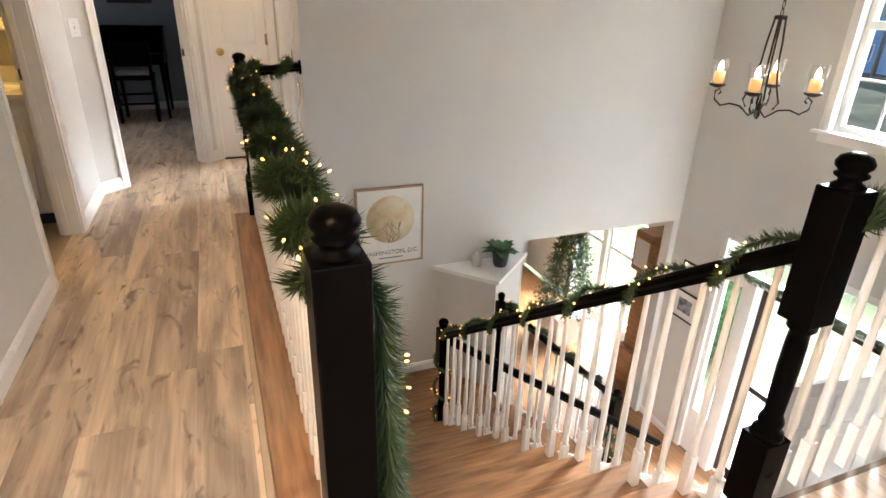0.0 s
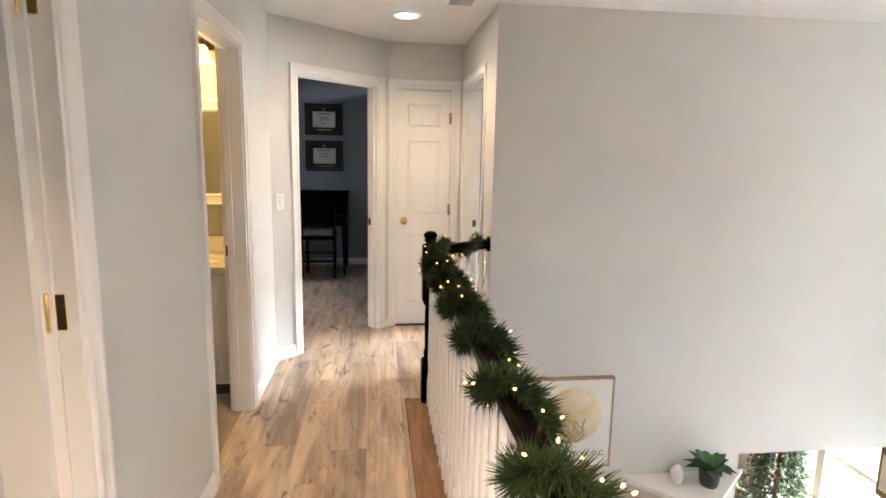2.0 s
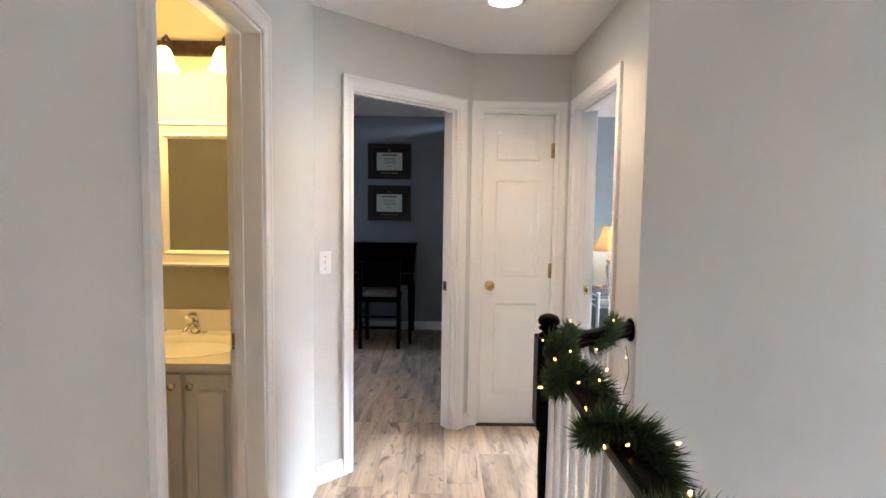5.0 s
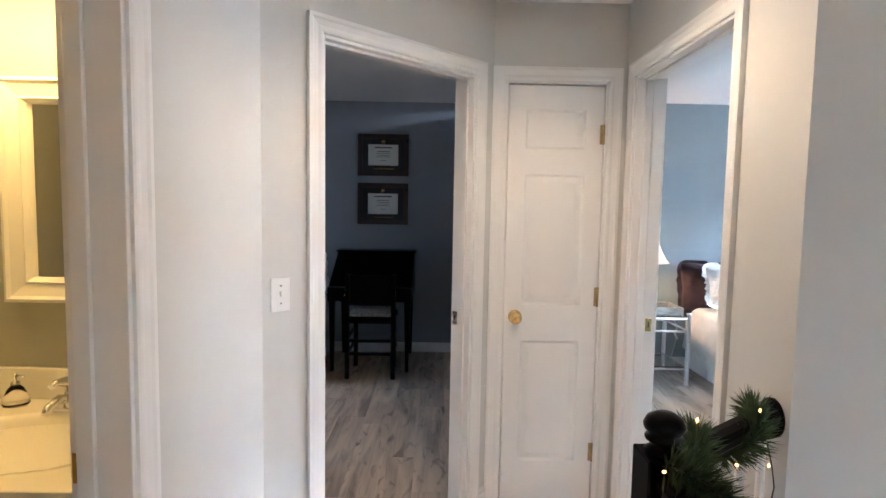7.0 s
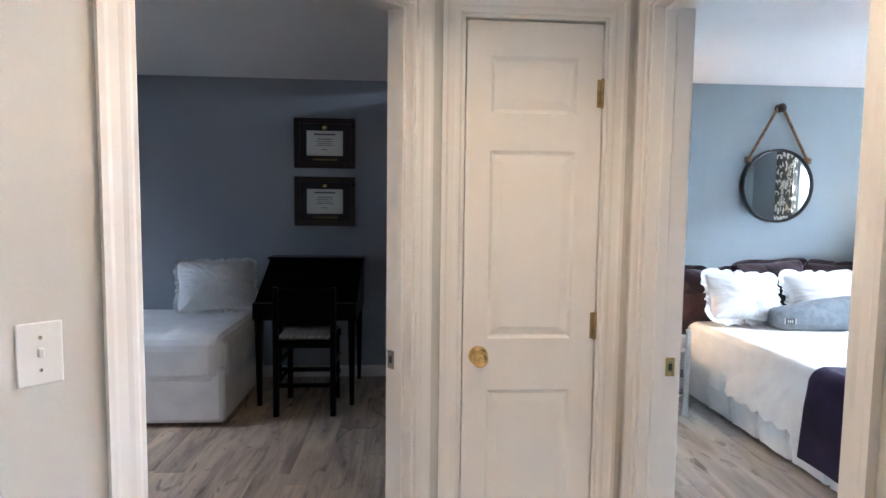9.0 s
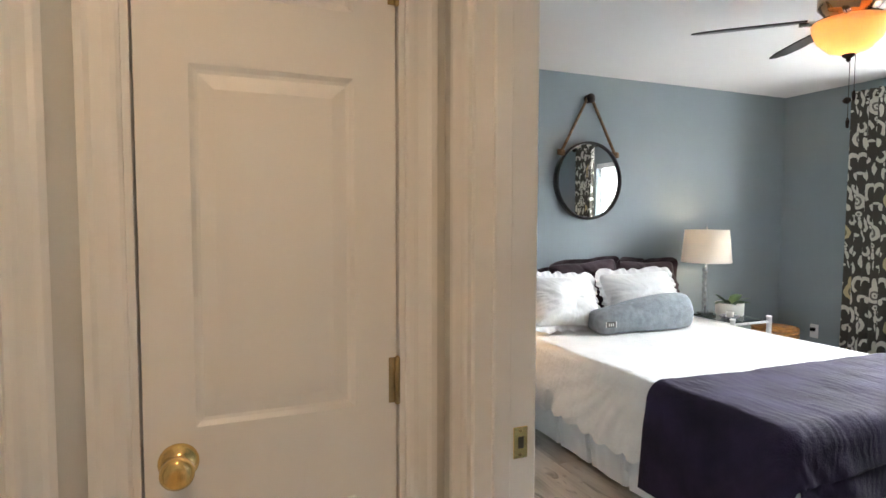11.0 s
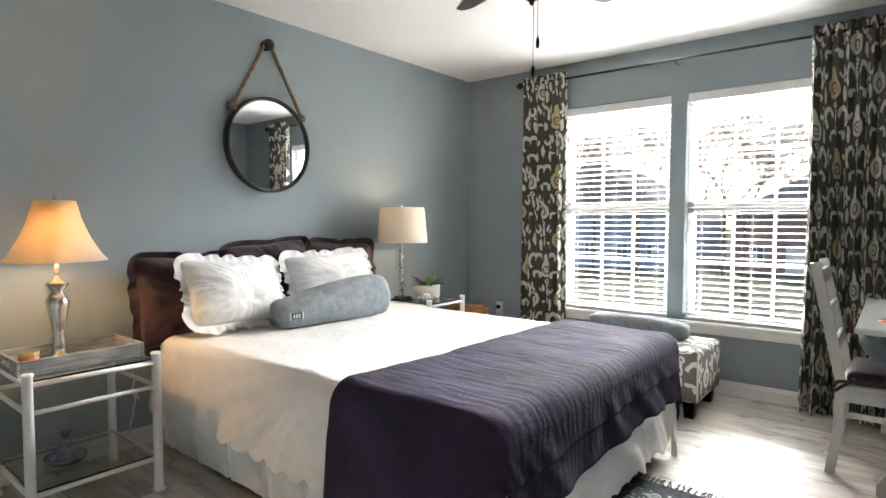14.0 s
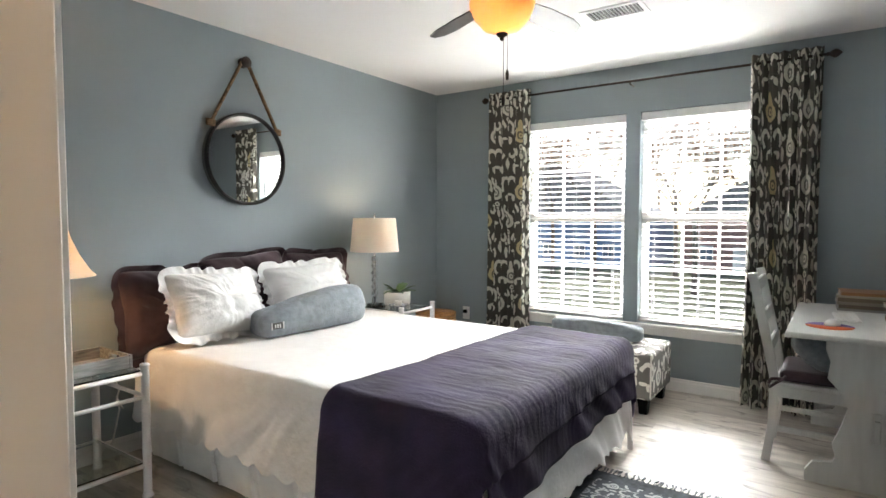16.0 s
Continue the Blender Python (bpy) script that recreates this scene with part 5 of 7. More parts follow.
IKAT_SEAT = ikat_material("ikat_bench", (0.125, 0.118, 0.108), (0.60, 0.58, 0.52), (0.52, 0.46, 0.30), "UV", 0.95)
THROW = throw_material()

# windows, blinds, sills
SLAT = material("white_faux_wood", (0.72, 0.72, 0.715), 0.45, var=0.01, bump=0.0)
bm = bmesh.new()
vsl = [(-0.024, 0.0), (-0.008, 0.0035), (0.008, 0.0035), (0.024, 0.0), (0.008, 0.0012), (-0.008, 0.0012)]
for wi, x0 in enumerate((1.045, 1.980)):
    sash_window("window_bedroom", M_WIN @ pose(x0, 0, 0), 0.828, 0.475, 2.05, 3, 2, "white double-hung bedroom window with grilles", 0.105, meet=1.262)
    bl = thing("window_blind", M_WIN @ pose(x0, 0.045, 0.475), "white faux wood blind with open slats in the window", "blind", "bedroom blinds")
    part("headrail", boxes((0.004, 0.824, -0.035, 0.03, 1.512, 1.572), bevel=0.003), SLAT, bl)
    part("bottom_rail", boxes((0.008, 0.822, -0.025, 0.025, 0.004, 0.022), bevel=0.004), SLAT, bl)
    sm = bmesh.new()
    prism(sm, [(-0.024, 0.0), (-0.008, 0.003), (0.008, 0.003), (0.024, 0.0), (0.008, 0.0006), (-0.008, 0.0006)], 0.814, Matrix(((0, 1, 0, 0.008), (1, 0, 0, 0), (0, 0, 1, 0), (0, 0, 0, 1))))
    me = mesh_of("slat", sm, SLAT)
    for k in range(34):
        ob = new("slat", me)
        ob.parent = bl
        ob.matrix_basis = pose(0, 0, 0.046 + k * 0.0435, -7)
    for cx in (0.10, 0.415, 0.73):
        for cy in (-0.025, 0.025):
            cm = bmesh.new()
            tube(cm, [(cx, cy, 0.01), (cx, cy, 1.52)], 0.0012, 4)
            part("ladder_cord", cm, SLAT, bl)
    cm = bmesh.new()
    tube(cm, [(0.06, -0.045, 1.51), (0.062, -0.047, 0.86)], 0.004, 6)
    part("tilt_wand", cm, PLASTICWHITE, bl)
bm = boxes((0.99, 2.86, -0.04, 0.0, 0.450, 0.474), (1.02, 2.83, -0.014, -0.001, 0.392, 0.449), bevel=0.004)
solo("window_sill", bm, TRIM, "long white window sill and apron below both windows", "sill", "", "structure", M_WIN)

# curtain rod and curtains
RODX = 4.722
rod = thing("curtain_rod", pose(RODX, 6.06, 2.262), "thin bronze curtain rod with ball finials", "curtain rod")
cm = bmesh.new()
tube(cm, [(0, -1.19, 0), (0, 1.18, 0)], 0.0085, 10)
part("rod", cm, BRONZE, rod)
for s in (-1, 1):
    cm = bmesh.new()
    lathe(cm, [(0.0085, 0), (0.014, 0.006), (0.009, 0.014), (0.02, 0.028), (0.028, 0.045), (0.022, 0.062), (0.010, 0.074), (0.0, 0.085)], seg=14, m=pose(0, 1.18 * s - 0.01 * (s < 0), 0, -90 * s))
    part("finial", cm, BRONZE, rod)
for y in (-1.12, 0.0, 1.12):
    cm = bmesh.new()
    tube(cm, [(0.0, y, 0.0), (0.0, y, -0.018), (0.10, y, -0.018)], 0.005, 6)
    part("bracket", cm, BRONZE, rod)


def curtain(name, y0, y1, z0, z1, folds, label, seed, spread=1.0):
    """A hanging panel with deep, uneven folds that open towards the hem."""
    rnd = random.Random(seed)
    th = thing(name, pose(RODX, (y0 + y1) / 2, z0), label, "curtain", "ikat curtains")
    n, mrows = folds * 12, 40
    ph = [rnd.uniform(-0.5, 0.5) for _ in range(folds + 2)]
    cm = bmesh.new()
    uvl = cm.loops.layers.uv.new("UVMap")
    g = []
    for j in range(mrows + 1):
        f = j / mrows
        z = (z1 - z0) * f
        row = []
        arc = 0.0
        last = None
        for i in range(n + 1):
            s = i / n
            amp = (0.040 + 0.020 * (1 - f)) * (0.8 + 0.3 * noise.noise(Vector((s * 5, f * 1.5, seed))))
            a = 2 * math.pi * folds * s + 0.8 * noise.noise(Vector((s * 3.0, f * 1.2, seed * 2.0))) * (1.3 - f)
            w = (y1 - y0) * (1 + 0.06 * spread * (1 - f) - 0.05 * math.sin(math.pi * f))
            p = Vector((amp * math.sin(a) - 0.01, -w / 2 + w * s + 0.006 * math.sin(2 * a), z + 0.006 * math.sin(a * 0.5) * (j == 0)))
            if last is not None:
                arc += (p - last).length
            last = p.copy()
            row.append((cm.verts.new(p), arc, z))
        g.append(row)
    for j in range(mrows):
        for i in range(n):
            q = (g[j][i], g[j][i + 1], g[j + 1][i + 1], g[j + 1][i])
            fc = cm.faces.new([c[0] for c in q])
            fc.smooth = True
            for lp, c in zip(fc.loops, q):
                lp[uvl].uv = (c[1] + seed * 0.37, c[2])
    part("panel", cm, IKAT, th)
    for k in range(folds):
        a = (k + 0.25) / folds
        rm = bmesh.new()
        tube(rm, [Vector((0.017 * math.cos(t), -(y1 - y0) / 2 + (y1 - y0) * a, z1 - 0.045 - z0 - 0.0 + 0.017 * math.sin(t))) for t in [2 * math.pi * q / 12 for q in range(12)]], 0.003, 5, closed=True)
        part("grommet", rm, BRONZE, th)
    return th


curtain("curtain", 6.855, 7.245, 0.015, 2.315, 6, "dark taupe curtain with cream ikat medallions beside the window", 2)
curtain("curtain", 4.88, 5.275, 0.008, 2.315, 7, "long taupe curtain with cream and gold ikat print, gathered", 5)

# ---- bed ----
BX0, BX1, BY0, BY1, BTOP = 1.975, 3.535, 5.70, 7.75, 0.60


def drape(px, py, top, pad, R, flare, ruffle, freq, seed):
    """Where cloth laid over the mattress comes to lie: flat on top, rolled over its edges, hanging at the sides."""
    x0, x1, y0 = BX0 + R - pad, BX1 - R + pad, BY0 + R - pad
    cx, cy = min(max(px, x0), x1), max(py, y0)
    ex, ey = px - cx, py - cy
    d = math.hypot(ex, ey)
    lump = 0.006 * noise.noise(Vector((px * 3.1, py * 3.1, seed))) + 0.003 * noise.noise(Vector((px * 11, py * 11, seed)))
    if d < 1e-6:
        return Vector((px, py, top + lump))
    if d < R * math.pi / 2:
        a = d / R
        out, down = R * math.sin(a), R * (1 - math.cos(a))
    else:
        h = d - R * math.pi / 2
        s = px * 1.0 + py * 1.0 + 0.4 * noise.noise(Vector((px * 2, py * 2, seed)))
        wave = ruffle * (1 + 1.6 * abs(ey) / d)
        out, down = R + flare * h + wave * min(1, h / 0.18) * math.sin(freq * s) + wave * 0.5 * min(1, h / 0.1) * math.sin(freq * 2.3 * s + 1), R + h
    return Vector((cx + ex / d * out, cy + ey / d * out, top - down + lump * 0.6))


bed = thing("bed", pose(2.755, 6.725, 0), "queen bed made up with a white coverlet and pillows", "bed")


def rel(v, o=Vector((2.755, 6.725, 0))):
    return v - o


bb = boxes((BX0 + 0.03 - 2.755, BX1 - 0.03 - 2.755, BY0 + 0.04 - 6.725, BY1 - 6.725, 0.33, BTOP - 0.012), bevel=0.05, seg=3)
part("mattress", bb, CLOTH_W, bed)
part("box_spring", boxes((BX0 + 0.03 - 2.755, BX1 - 0.03 - 2.755, BY0 + 0.05 - 6.725, BY1 - 6.725, 0.10, 0.33), bevel=0.01), CLOTH_SKIRT, bed)
for lx in (BX0 + 0.1, BX1 - 0.1):
    for ly in (BY0 + 0.12, BY1 - 0.1):
        lb = bmesh.new()
        lathe(lb, [(0.025, 0), (0.03, 0.1)], lx - 2.755, ly - 6.725, 10)
        part("leg", lb, BLACK, bed)
sk = bmesh.new()
run = [Vector((BX0, BY1, 0)), Vector((BX0, BY0, 0)), Vector((BX1, BY0, 0)), Vector((BX1, BY1, 0))]
cum, pts = 0.0, []
for a, b in zip(run, run[1:]):
    n = int((b - a).length / 0.008)
    out = Vector(((b - a).y, -(b - a).x, 0)).normalized()
    for k in range(n):
        pts.append((a.lerp(b, k / n), out, cum + (b - a).length * k / n))
    cum += (b - a).length
rows_ = []
for zf in (0.0, 0.25, 0.5, 0.75, 1.0):
    r = []
    for p, out, s in pts:
        z = 0.022 + 0.31 * zf
        fold = (s + 0.09) % 0.29 - 0.145
        pleat = -0.034 * math.exp(-(fold / 0.011) ** 2) + 0.006 * math.exp(-((abs(fold) - 0.024) / 0.012) ** 2)
        pleat += (0.010 * noise.noise(Vector((s * 5, zf * 0.6, 1))) + 0.004 * noise.noise(Vector((s * 17, zf, 4)))) * (1 - 0.6 * zf)
        r.append(sk.verts.new(rel(p + out * (pleat - 0.004 - 0.03 * (1 - zf)) + Vector((0, 0, z)))))
    rows_.append(r)
for a, b in zip(rows_, rows_[1:]):
    for k in range(len(a) - 1):
        f = sk.faces.new((a[k], a[k + 1], b[k + 1], b[k]))
        f.smooth = True
part("bed_skirt", sk, CLOTH_SKIRT, bed, "pale ruffled bed skirt")

cv = bmesh.new()


def cover_point(u, v):
    py = BY0 - 0.46 + v * (BY1 - BY0 + 0.45)
    hang = 0.352 + 0.028 * abs(math.sin(py * math.pi / 0.125)) + 0.02 * noise.noise(Vector((py * 2.2, 0, 8)))
    px = BX0 - hang + u * (BX1 - BX0 + 2 * hang)
    py -= (1 - v) * 0.03 * abs(math.sin(px * math.pi / 0.125))
    return rel(drape(px, py, BTOP, 0.012, 0.055, 0.07, 0.0045, 17, 3.0))


sheet(cv, 150, 210, cover_point)
part("coverlet", cv, CLOTH_W, bed, "white textured cotton coverlet with a scalloped hem")

tw = thing("throw_blanket", pose(2.755, 6.0, BTOP), "aubergine quilted throw folded across the foot of the bed", "blanket")
tb = bmesh.new()
O2 = Vector((2.755, 6.0, BTOP))


def throw_point(u, v, extra=0.0):
    px = BX0 - 0.50 + u * (BX1 - BX0 + 0.50 + 0.27)
    far = 6.335 - 0.10 * u + 0.006 * math.sin(u * 11)
    near = BY0 - 0.20 - 0.012 * math.sin(u * 7)
    py = near + v * (far - near)
    p = drape(px, py, BTOP + 0.024 + extra, 0.052 + extra, 0.085, 0.07, 0.003, 17, 3.0)
    p.z += (0.0006 * math.sin(px * 120 + 7 * noise.noise(Vector((px * 4, py * 2.5, 0)))) + 0.006 * noise.noise(Vector((px * 5, py * 4, 9)))) * (p.z > BTOP - 0.02)
    return p - O2


sheet(tb, 220, 90, throw_point, 0.010)
part("upper_layer", tb, THROW, tw)
tb = bmesh.new()


def throw_under(u, v):
    px = BX0 - 0.02 + u * (BX1 - BX0 + 0.30)
    near = BY0 - 0.31 - 0.015 * math.sin(u * 7 + 1)
    py = near + v * 0.5
    return drape(px, py, BTOP + 0.012, 0.038, 0.07, 0.085, 0.004, 17, 3.0) - O2


sheet(tb, 90, 30, throw_under, 0.006)
part("under_layer", tb, THROW, tw)


def pillow(name, m, w, h, t, mat, label, group, seed, flange=0.05, ruffle=0.012, lumps=0.012, waves=34, flop=0.0):
    """A stuffed pillow in its local xz plane, gathered along its seam into a ruffled flange."""
    th = thing(name, m, label, "pillow", group)
    n, rings_n = 288, 16

    def outline(k):
        a = 2 * math.pi * k / n
        c, q = math.cos(a), math.sin(a)
        f = (abs(c) ** 16 + abs(q) ** 16) ** (-1 / 16)
        sag = 1 - 0.05 * abs(math.cos(2 * a)) ** 3
        return c * f * sag, q * f * sag
    ring_uv = [outline(k) for k in range(n)]
    pm = bmesh.new()
    seam = [pm.verts.new((w / 2 * u, 0, h / 2 * v)) for u, v in ring_uv]
    for side in (-1, 1):
        last = seam
        for j in range(1, rings_n):
            rho = 1 - j / rings_n
            row = []
            for k, (u, v) in enumerate(ring_uv):
                fat = ((1 - min(1.0, abs(u) * rho / 0.95) ** 3.0) * (1 - min(1.0, abs(v) * rho / 0.95) ** 3.0)) ** 0.55
                gather = 0.004 * rho ** 5 * (1 - rho ** 12) * math.sin(2 * math.pi * waves * k / n + 3 * noise.noise(Vector((k * 0.05, seed, 2))))
                crease = abs(noise.noise(Vector((u * rho * 3.2 + v * rho * 2.0, v * rho * 1.4 - u * rho, seed * 2.0 + side))))
                y = t / 2 * fat + gather - lumps * 0.2 * fat * max(0.0, 0.16 - crease) / 0.16 + lumps * fat * noise.noise(Vector((u * rho * 2.0, v * rho * 2.0, seed + side))) + lumps * 0.45 * fat * noise.noise(Vector((u * rho * 5.5, v * rho * 5.5, seed + side)))
                row.append(pm.verts.new((w / 2 * u * rho, side * y, h / 2 * v * rho)))
            for k in range(n):
                f = pm.faces.new((last[k], last[(k + 1) % n], row[(k + 1) % n], row[k]))
                f.smooth = True
            last = row
        hub = pm.verts.new((0, side * (t / 2 + lumps * 1.45 * noise.noise(Vector((0, 0, seed + side)))), 0))
        for k in range(n):
            f = pm.faces.new((last[k], last[(k + 1) % n], hub))
            f.smooth = True
    part("cushion", pm, mat, th)
    if flange:
        fm = bmesh.new()
        rows = []
        for step in range(6):
            o = flange * step / 5 - 0.004
            row = []
            for k in range(n):
                (u0, v0), (u1, v1), (u2, v2) = ring_uv[k - 1], ring_uv[k], ring_uv[(k + 1) % n]
                d = Vector(((v2 - v0) * h, -(u2 - u0) * w)).normalized()
                ph = 2 * math.pi * waves * k / n + 5 * noise.noise(Vector((k * 0.035, seed, 0)))
                wob = math.sin(ph) * (0.7 + 0.7 * noise.noise(Vector((k * 0.06, seed, 5))))
                reach = o * (1 + 0.20 * math.sin(ph * 0.5 + 1) + 0.30 * noise.noise(Vector((k * 0.05, seed, 7))))
                up = max(0.0, v1) ** 4 * flop * max(0.0, o)
                row.append(fm.verts.new((w / 2 * u1 + d.x * reach, ruffle * wob * max(0, o) / flange - up, h / 2 * v1 + d.y * reach - up * 0.5)))
            rows.append(row)
        for a_, b_ in zip(rows, rows[1:]):
            for k in range(n):
                f = fm.faces.new((a_[k], a_[(k + 1) % n], b_[(k + 1) % n], b_[k]))
                f.smooth = True
        part("ruffle", fm, mat, th)
    return th


for k, (x, rz, zc, ry) in enumerate(((2.16, 3, 0.755, 2), (2.63, -2, 0.815, -4), (3.20, 2, 0.80, 2))):
    pillow("euro_pillow", pose(x, 7.715 - 0.012 * (k == 1), zc, -13, ry, rz), 0.56, 0.45, 0.20, CLOTH_PLUM, "dark plum pillow with a ruffled edge against the wall", "plum pillows", 3 + k, 0.045, 0.018, 0.035, 13, 1.1)
pillow("white_pillow", pose(2.30, 7.52, 0.795, -26, 4, 5), 0.56, 0.345, 0.19, CLOTH_W, "white ruffled pillow leaning on plum pillows", "white pillows", 11, 0.042, 0.010, 0.022)
pillow("white_pillow", pose(2.955, 7.53, 0.800, -26, -1, -2), 0.60, 0.34, 0.18, CLOTH_W, "white ruffled pillow leaning on plum pillows", "white pillows", 17, 0.042, 0.010, 0.022)


def bolster(name, m, L, left, right, label, seed=0.0):
    """A soft foam pillow lying on its side; left and right give (half height, half depth) at its two ends."""
    th = thing(name, m, label, "bolster pillow", "grey bolsters")
    pm = bmesh.new()
    n, ns = 44, 40
    rings = []
    for i in range(n + 1):
        f = i / n
        e = 2 * f - 1
        taper = max(0.0, 1 - abs(e) ** 20) ** 0.5
        hz = (left[0] + (right[0] - left[0]) * f ** 1.3) * (0.90 + 0.10 * math.cos(2 * e))
        hy = (left[1] + (right[1] - left[1]) * f ** 1.3)
        x = e * L / 2 * (1 - 0.0)
        if taper < 0.02:
            rings.append([pm.verts.new((x, 0, hz))])
            continue
        ring = []
        for k in range(ns):
            a = 2 * math.pi * k / ns
            ca, sa = math.cos(a), math.sin(a)
            q = 1 + 0.06 * noise.noise(Vector((x * 5, ca * 1.2, sa * 1.2 + seed))) + 0.02 * noise.noise(Vector((x * 16, ca * 3, sa * 3 + seed)))
            y = hy * taper * math.copysign(abs(ca) ** 0.62, ca) * q
            z = hz * taper * math.copysign(abs(sa) ** 0.62, sa) * q
            ring.append(pm.verts.new((x + 0.05 * z * e * e * (1 if e > 0 else -0.4), y + 0.35 * (z if z > 0 else 0), max(0.0, hz + z))))
        rings.append(ring)
    for a_, b_ in zip(rings, rings[1:]):
        for k in range(ns):
            if len(a_) == 1:
                f = pm.faces.new((a_[0], b_[(k + 1) % ns], b_[k]))
            elif len(b_) == 1:
                f = pm.faces.new((a_[k], a_[(k + 1) % ns], b_[0]))
            else:
                f = pm.faces.new((a_[k], a_[(k + 1) % ns], b_[(k + 1) % ns], b_[k]))
            f.smooth = True
    part("cushion", pm, CLOTH_GREY, th)
    hz, hy = left
    x0 = -L / 2 + 0.045
    patch = part("sewn_label", boxes((x0, x0 + 0.075, -hy * 1.035, -hy * 0.985, hz * 0.72, hz * 1.16), bevel=0.002), INK, th, "small dark sewn label")
    for q in (0.0, 0.07):
        part("label_edge", boxes((x0 + q, x0 + q + 0.006, -hy * 1.045, -hy * 1.03, hz * 0.70, hz * 1.18)), CLOTH_W, patch)
    for q in range(3):
        part("label_mark", boxes((x0 + 0.02 + q * 0.014, x0 + 0.027 + q * 0.014, -hy * 1.045, -hy * 1.03, hz * 0.80, hz * 1.05)), CLOTH_W, patch)
    return th


bolster("bolster_pillow", pose(2.775, 7.31, BTOP + 0.002, 0, -1, -9), 0.735, (0.080, 0.105), (0.138, 0.078), "grey quilted bolster pillow lying on the bed")
bolster("bolster_pillow", pose(4.44, 6.18, 0.405, 0, 0, 92), 0.66, (0.062, 0.075), (0.070, 0.080), "grey quilted bolster pillow lying on the bench", 4.0)


# ---- white metal nightstands ----
def nightstand(name, m, w, d, h, label):
    th = thing(name, m, label, "nightstand", "white glass nightstands")
    for x in (0.02, w - 0.02):
        for y in (0.02, d - 0.02):
            pm = bmesh.new()
            lathe(pm, [(0.024, 0), (0.024, 0.008), (0.018, 0.018), (0.018, h - 0.012), (0.021, h - 0.011), (0.021, h - 0.004), (0.017, h), (0, h)], x, y, 16)
            part("leg", pm, WHITEMETAL, th)
    for z in (h - 0.045, h - 0.15, 0.14):
        for a, b in (((0.02, 0.02), (w - 0.02, 0.02)), ((0.02, d - 0.02), (w - 0.02, d - 0.02)), ((0.02, 0.02), (0.02, d - 0.02)), ((w - 0.02, 0.02), (w - 0.02, d - 0.02))):
            rm = bmesh.new()
            tube(rm, [(*a, z), (*b, z)], 0.0095, 8)
            part("rail", rm, WHITEMETAL, th)
    part("glass_top", boxes((0.03, w - 0.03, 0.03, d - 0.03, h - 0.036, h - 0.030), bevel=0.001), TABLEGLASS, th, "smoky glass top")
    part("glass_shelf", boxes((0.03, w - 0.03, 0.03, d - 0.03, 0.149, 0.155), bevel=0.001), TABLEGLASS, th, "glass lower shelf")
    return th


NS_H = 0.605
nightstand("nightstand", pose(1.305, 7.28, 0), 0.50, 0.525, NS_H, "white tubular metal nightstand with two glass shelves")
nightstand("nightstand", pose(3.575, 7.28, 0), 0.412, 0.49, 0.625, "white tubular metal nightstand holding a crystal lamp")
NS1, NS2 = NS_H - 0.030, 0.595

# tray, candle, lamp
TRAYM = material("grey_washed_wood", (0.24, 0.235, 0.225), 0.7, var=0.25, scale=10, stretch=(1, 8, 8))
tr = thing("tray", pose(1.545, 7.53, NS1), "grey washed wooden tray with cut handles", "tray")
part("bottom", boxes((-0.215, 0.215, -0.135, 0.135, 0.0, 0.008)), TRAYM, tr)
part("long_side", boxes((-0.215, 0.215, -0.148, -0.136, 0.0, 0.06), bevel=0.002), TRAYM, tr)
part("long_side", boxes((-0.215, 0.215, 0.136, 0.148, 0.0, 0.06), bevel=0.002), TRAYM, tr)
for s in (-1, 1):
    x0, x1 = (0.216, 0.228) if s > 0 else (-0.228, -0.216)
    part("handle_side", boxes((x0, x1, -0.148, 0.148, 0.0, 0.022), (x0, x1, -0.148, -0.05, 0.022, 0.045), (x0, x1, 0.05, 0.148, 0.022, 0.045), (x0, x1, -0.148, 0.148, 0.045, 0.06)), TRAYM, tr)
cd = thing("candle_jar", pose(1.385, 7.50, NS1 + 0.009), "small amber candle jar in the tray", "candle")
cm = bmesh.new()
lathe(cm, [(0.0, 0.0), (0.033, 0.0), (0.034, 0.006), (0.034, 0.058), (0.031, 0.06), (0.030, 0.045), (0.0, 0.045)], seg=20)
part("jar", cm, material("amber_wax", (0.50, 0.13, 0.04), 0.25, var=0.2), cd)
cm = bmesh.new()
lathe(cm, [(0.0345, 0.046), (0.036, 0.048), (0.036, 0.062), (0.0345, 0.064)], seg=20)
part("rim_band", cm, OLDBRASS, cd)

SHADE = material("shade_fabric", (0.82, 0.79, 0.72), 0.9, var=0.02, scale=10, bump=0.2, bump_scale=150)


def shade_material(name, color, passed, glow=None):
    m = bpy.data.materials.new(name)
    m.use_nodes = True
    nt = m.node_tree
    b = nt.nodes["Principled BSDF"]
    b.inputs["Base Color"].default_value = (*color, 1)
    b.inputs["Roughness"].default_value = 0.9
    tl = nt.nodes.new("ShaderNodeBsdfTranslucent")
    tl.inputs["Color"].default_value = (*(glow or color), 1)
    mx = nt.nodes.new("ShaderNodeMixShader")
    mx.inputs[0].default_value = passed
    nz = nt.nodes.new("ShaderNodeTexNoise")
    nz.inputs["Scale"].default_value = 220
    bp = nt.nodes.new("ShaderNodeBump")
    bp.inputs["Strength"].default_value = 0.12
    nt.links.new(nz.outputs["Fac"], bp.inputs["Height"])
    nt.links.new(bp.outputs[0], b.inputs["Normal"])
    nt.links.new(b.outputs[0], mx.inputs[1])
    nt.links.new(tl.outputs[0], mx.inputs[2])
    nt.links.new(mx.outputs[0], nt.nodes["Material Output"].inputs[0])
    return m


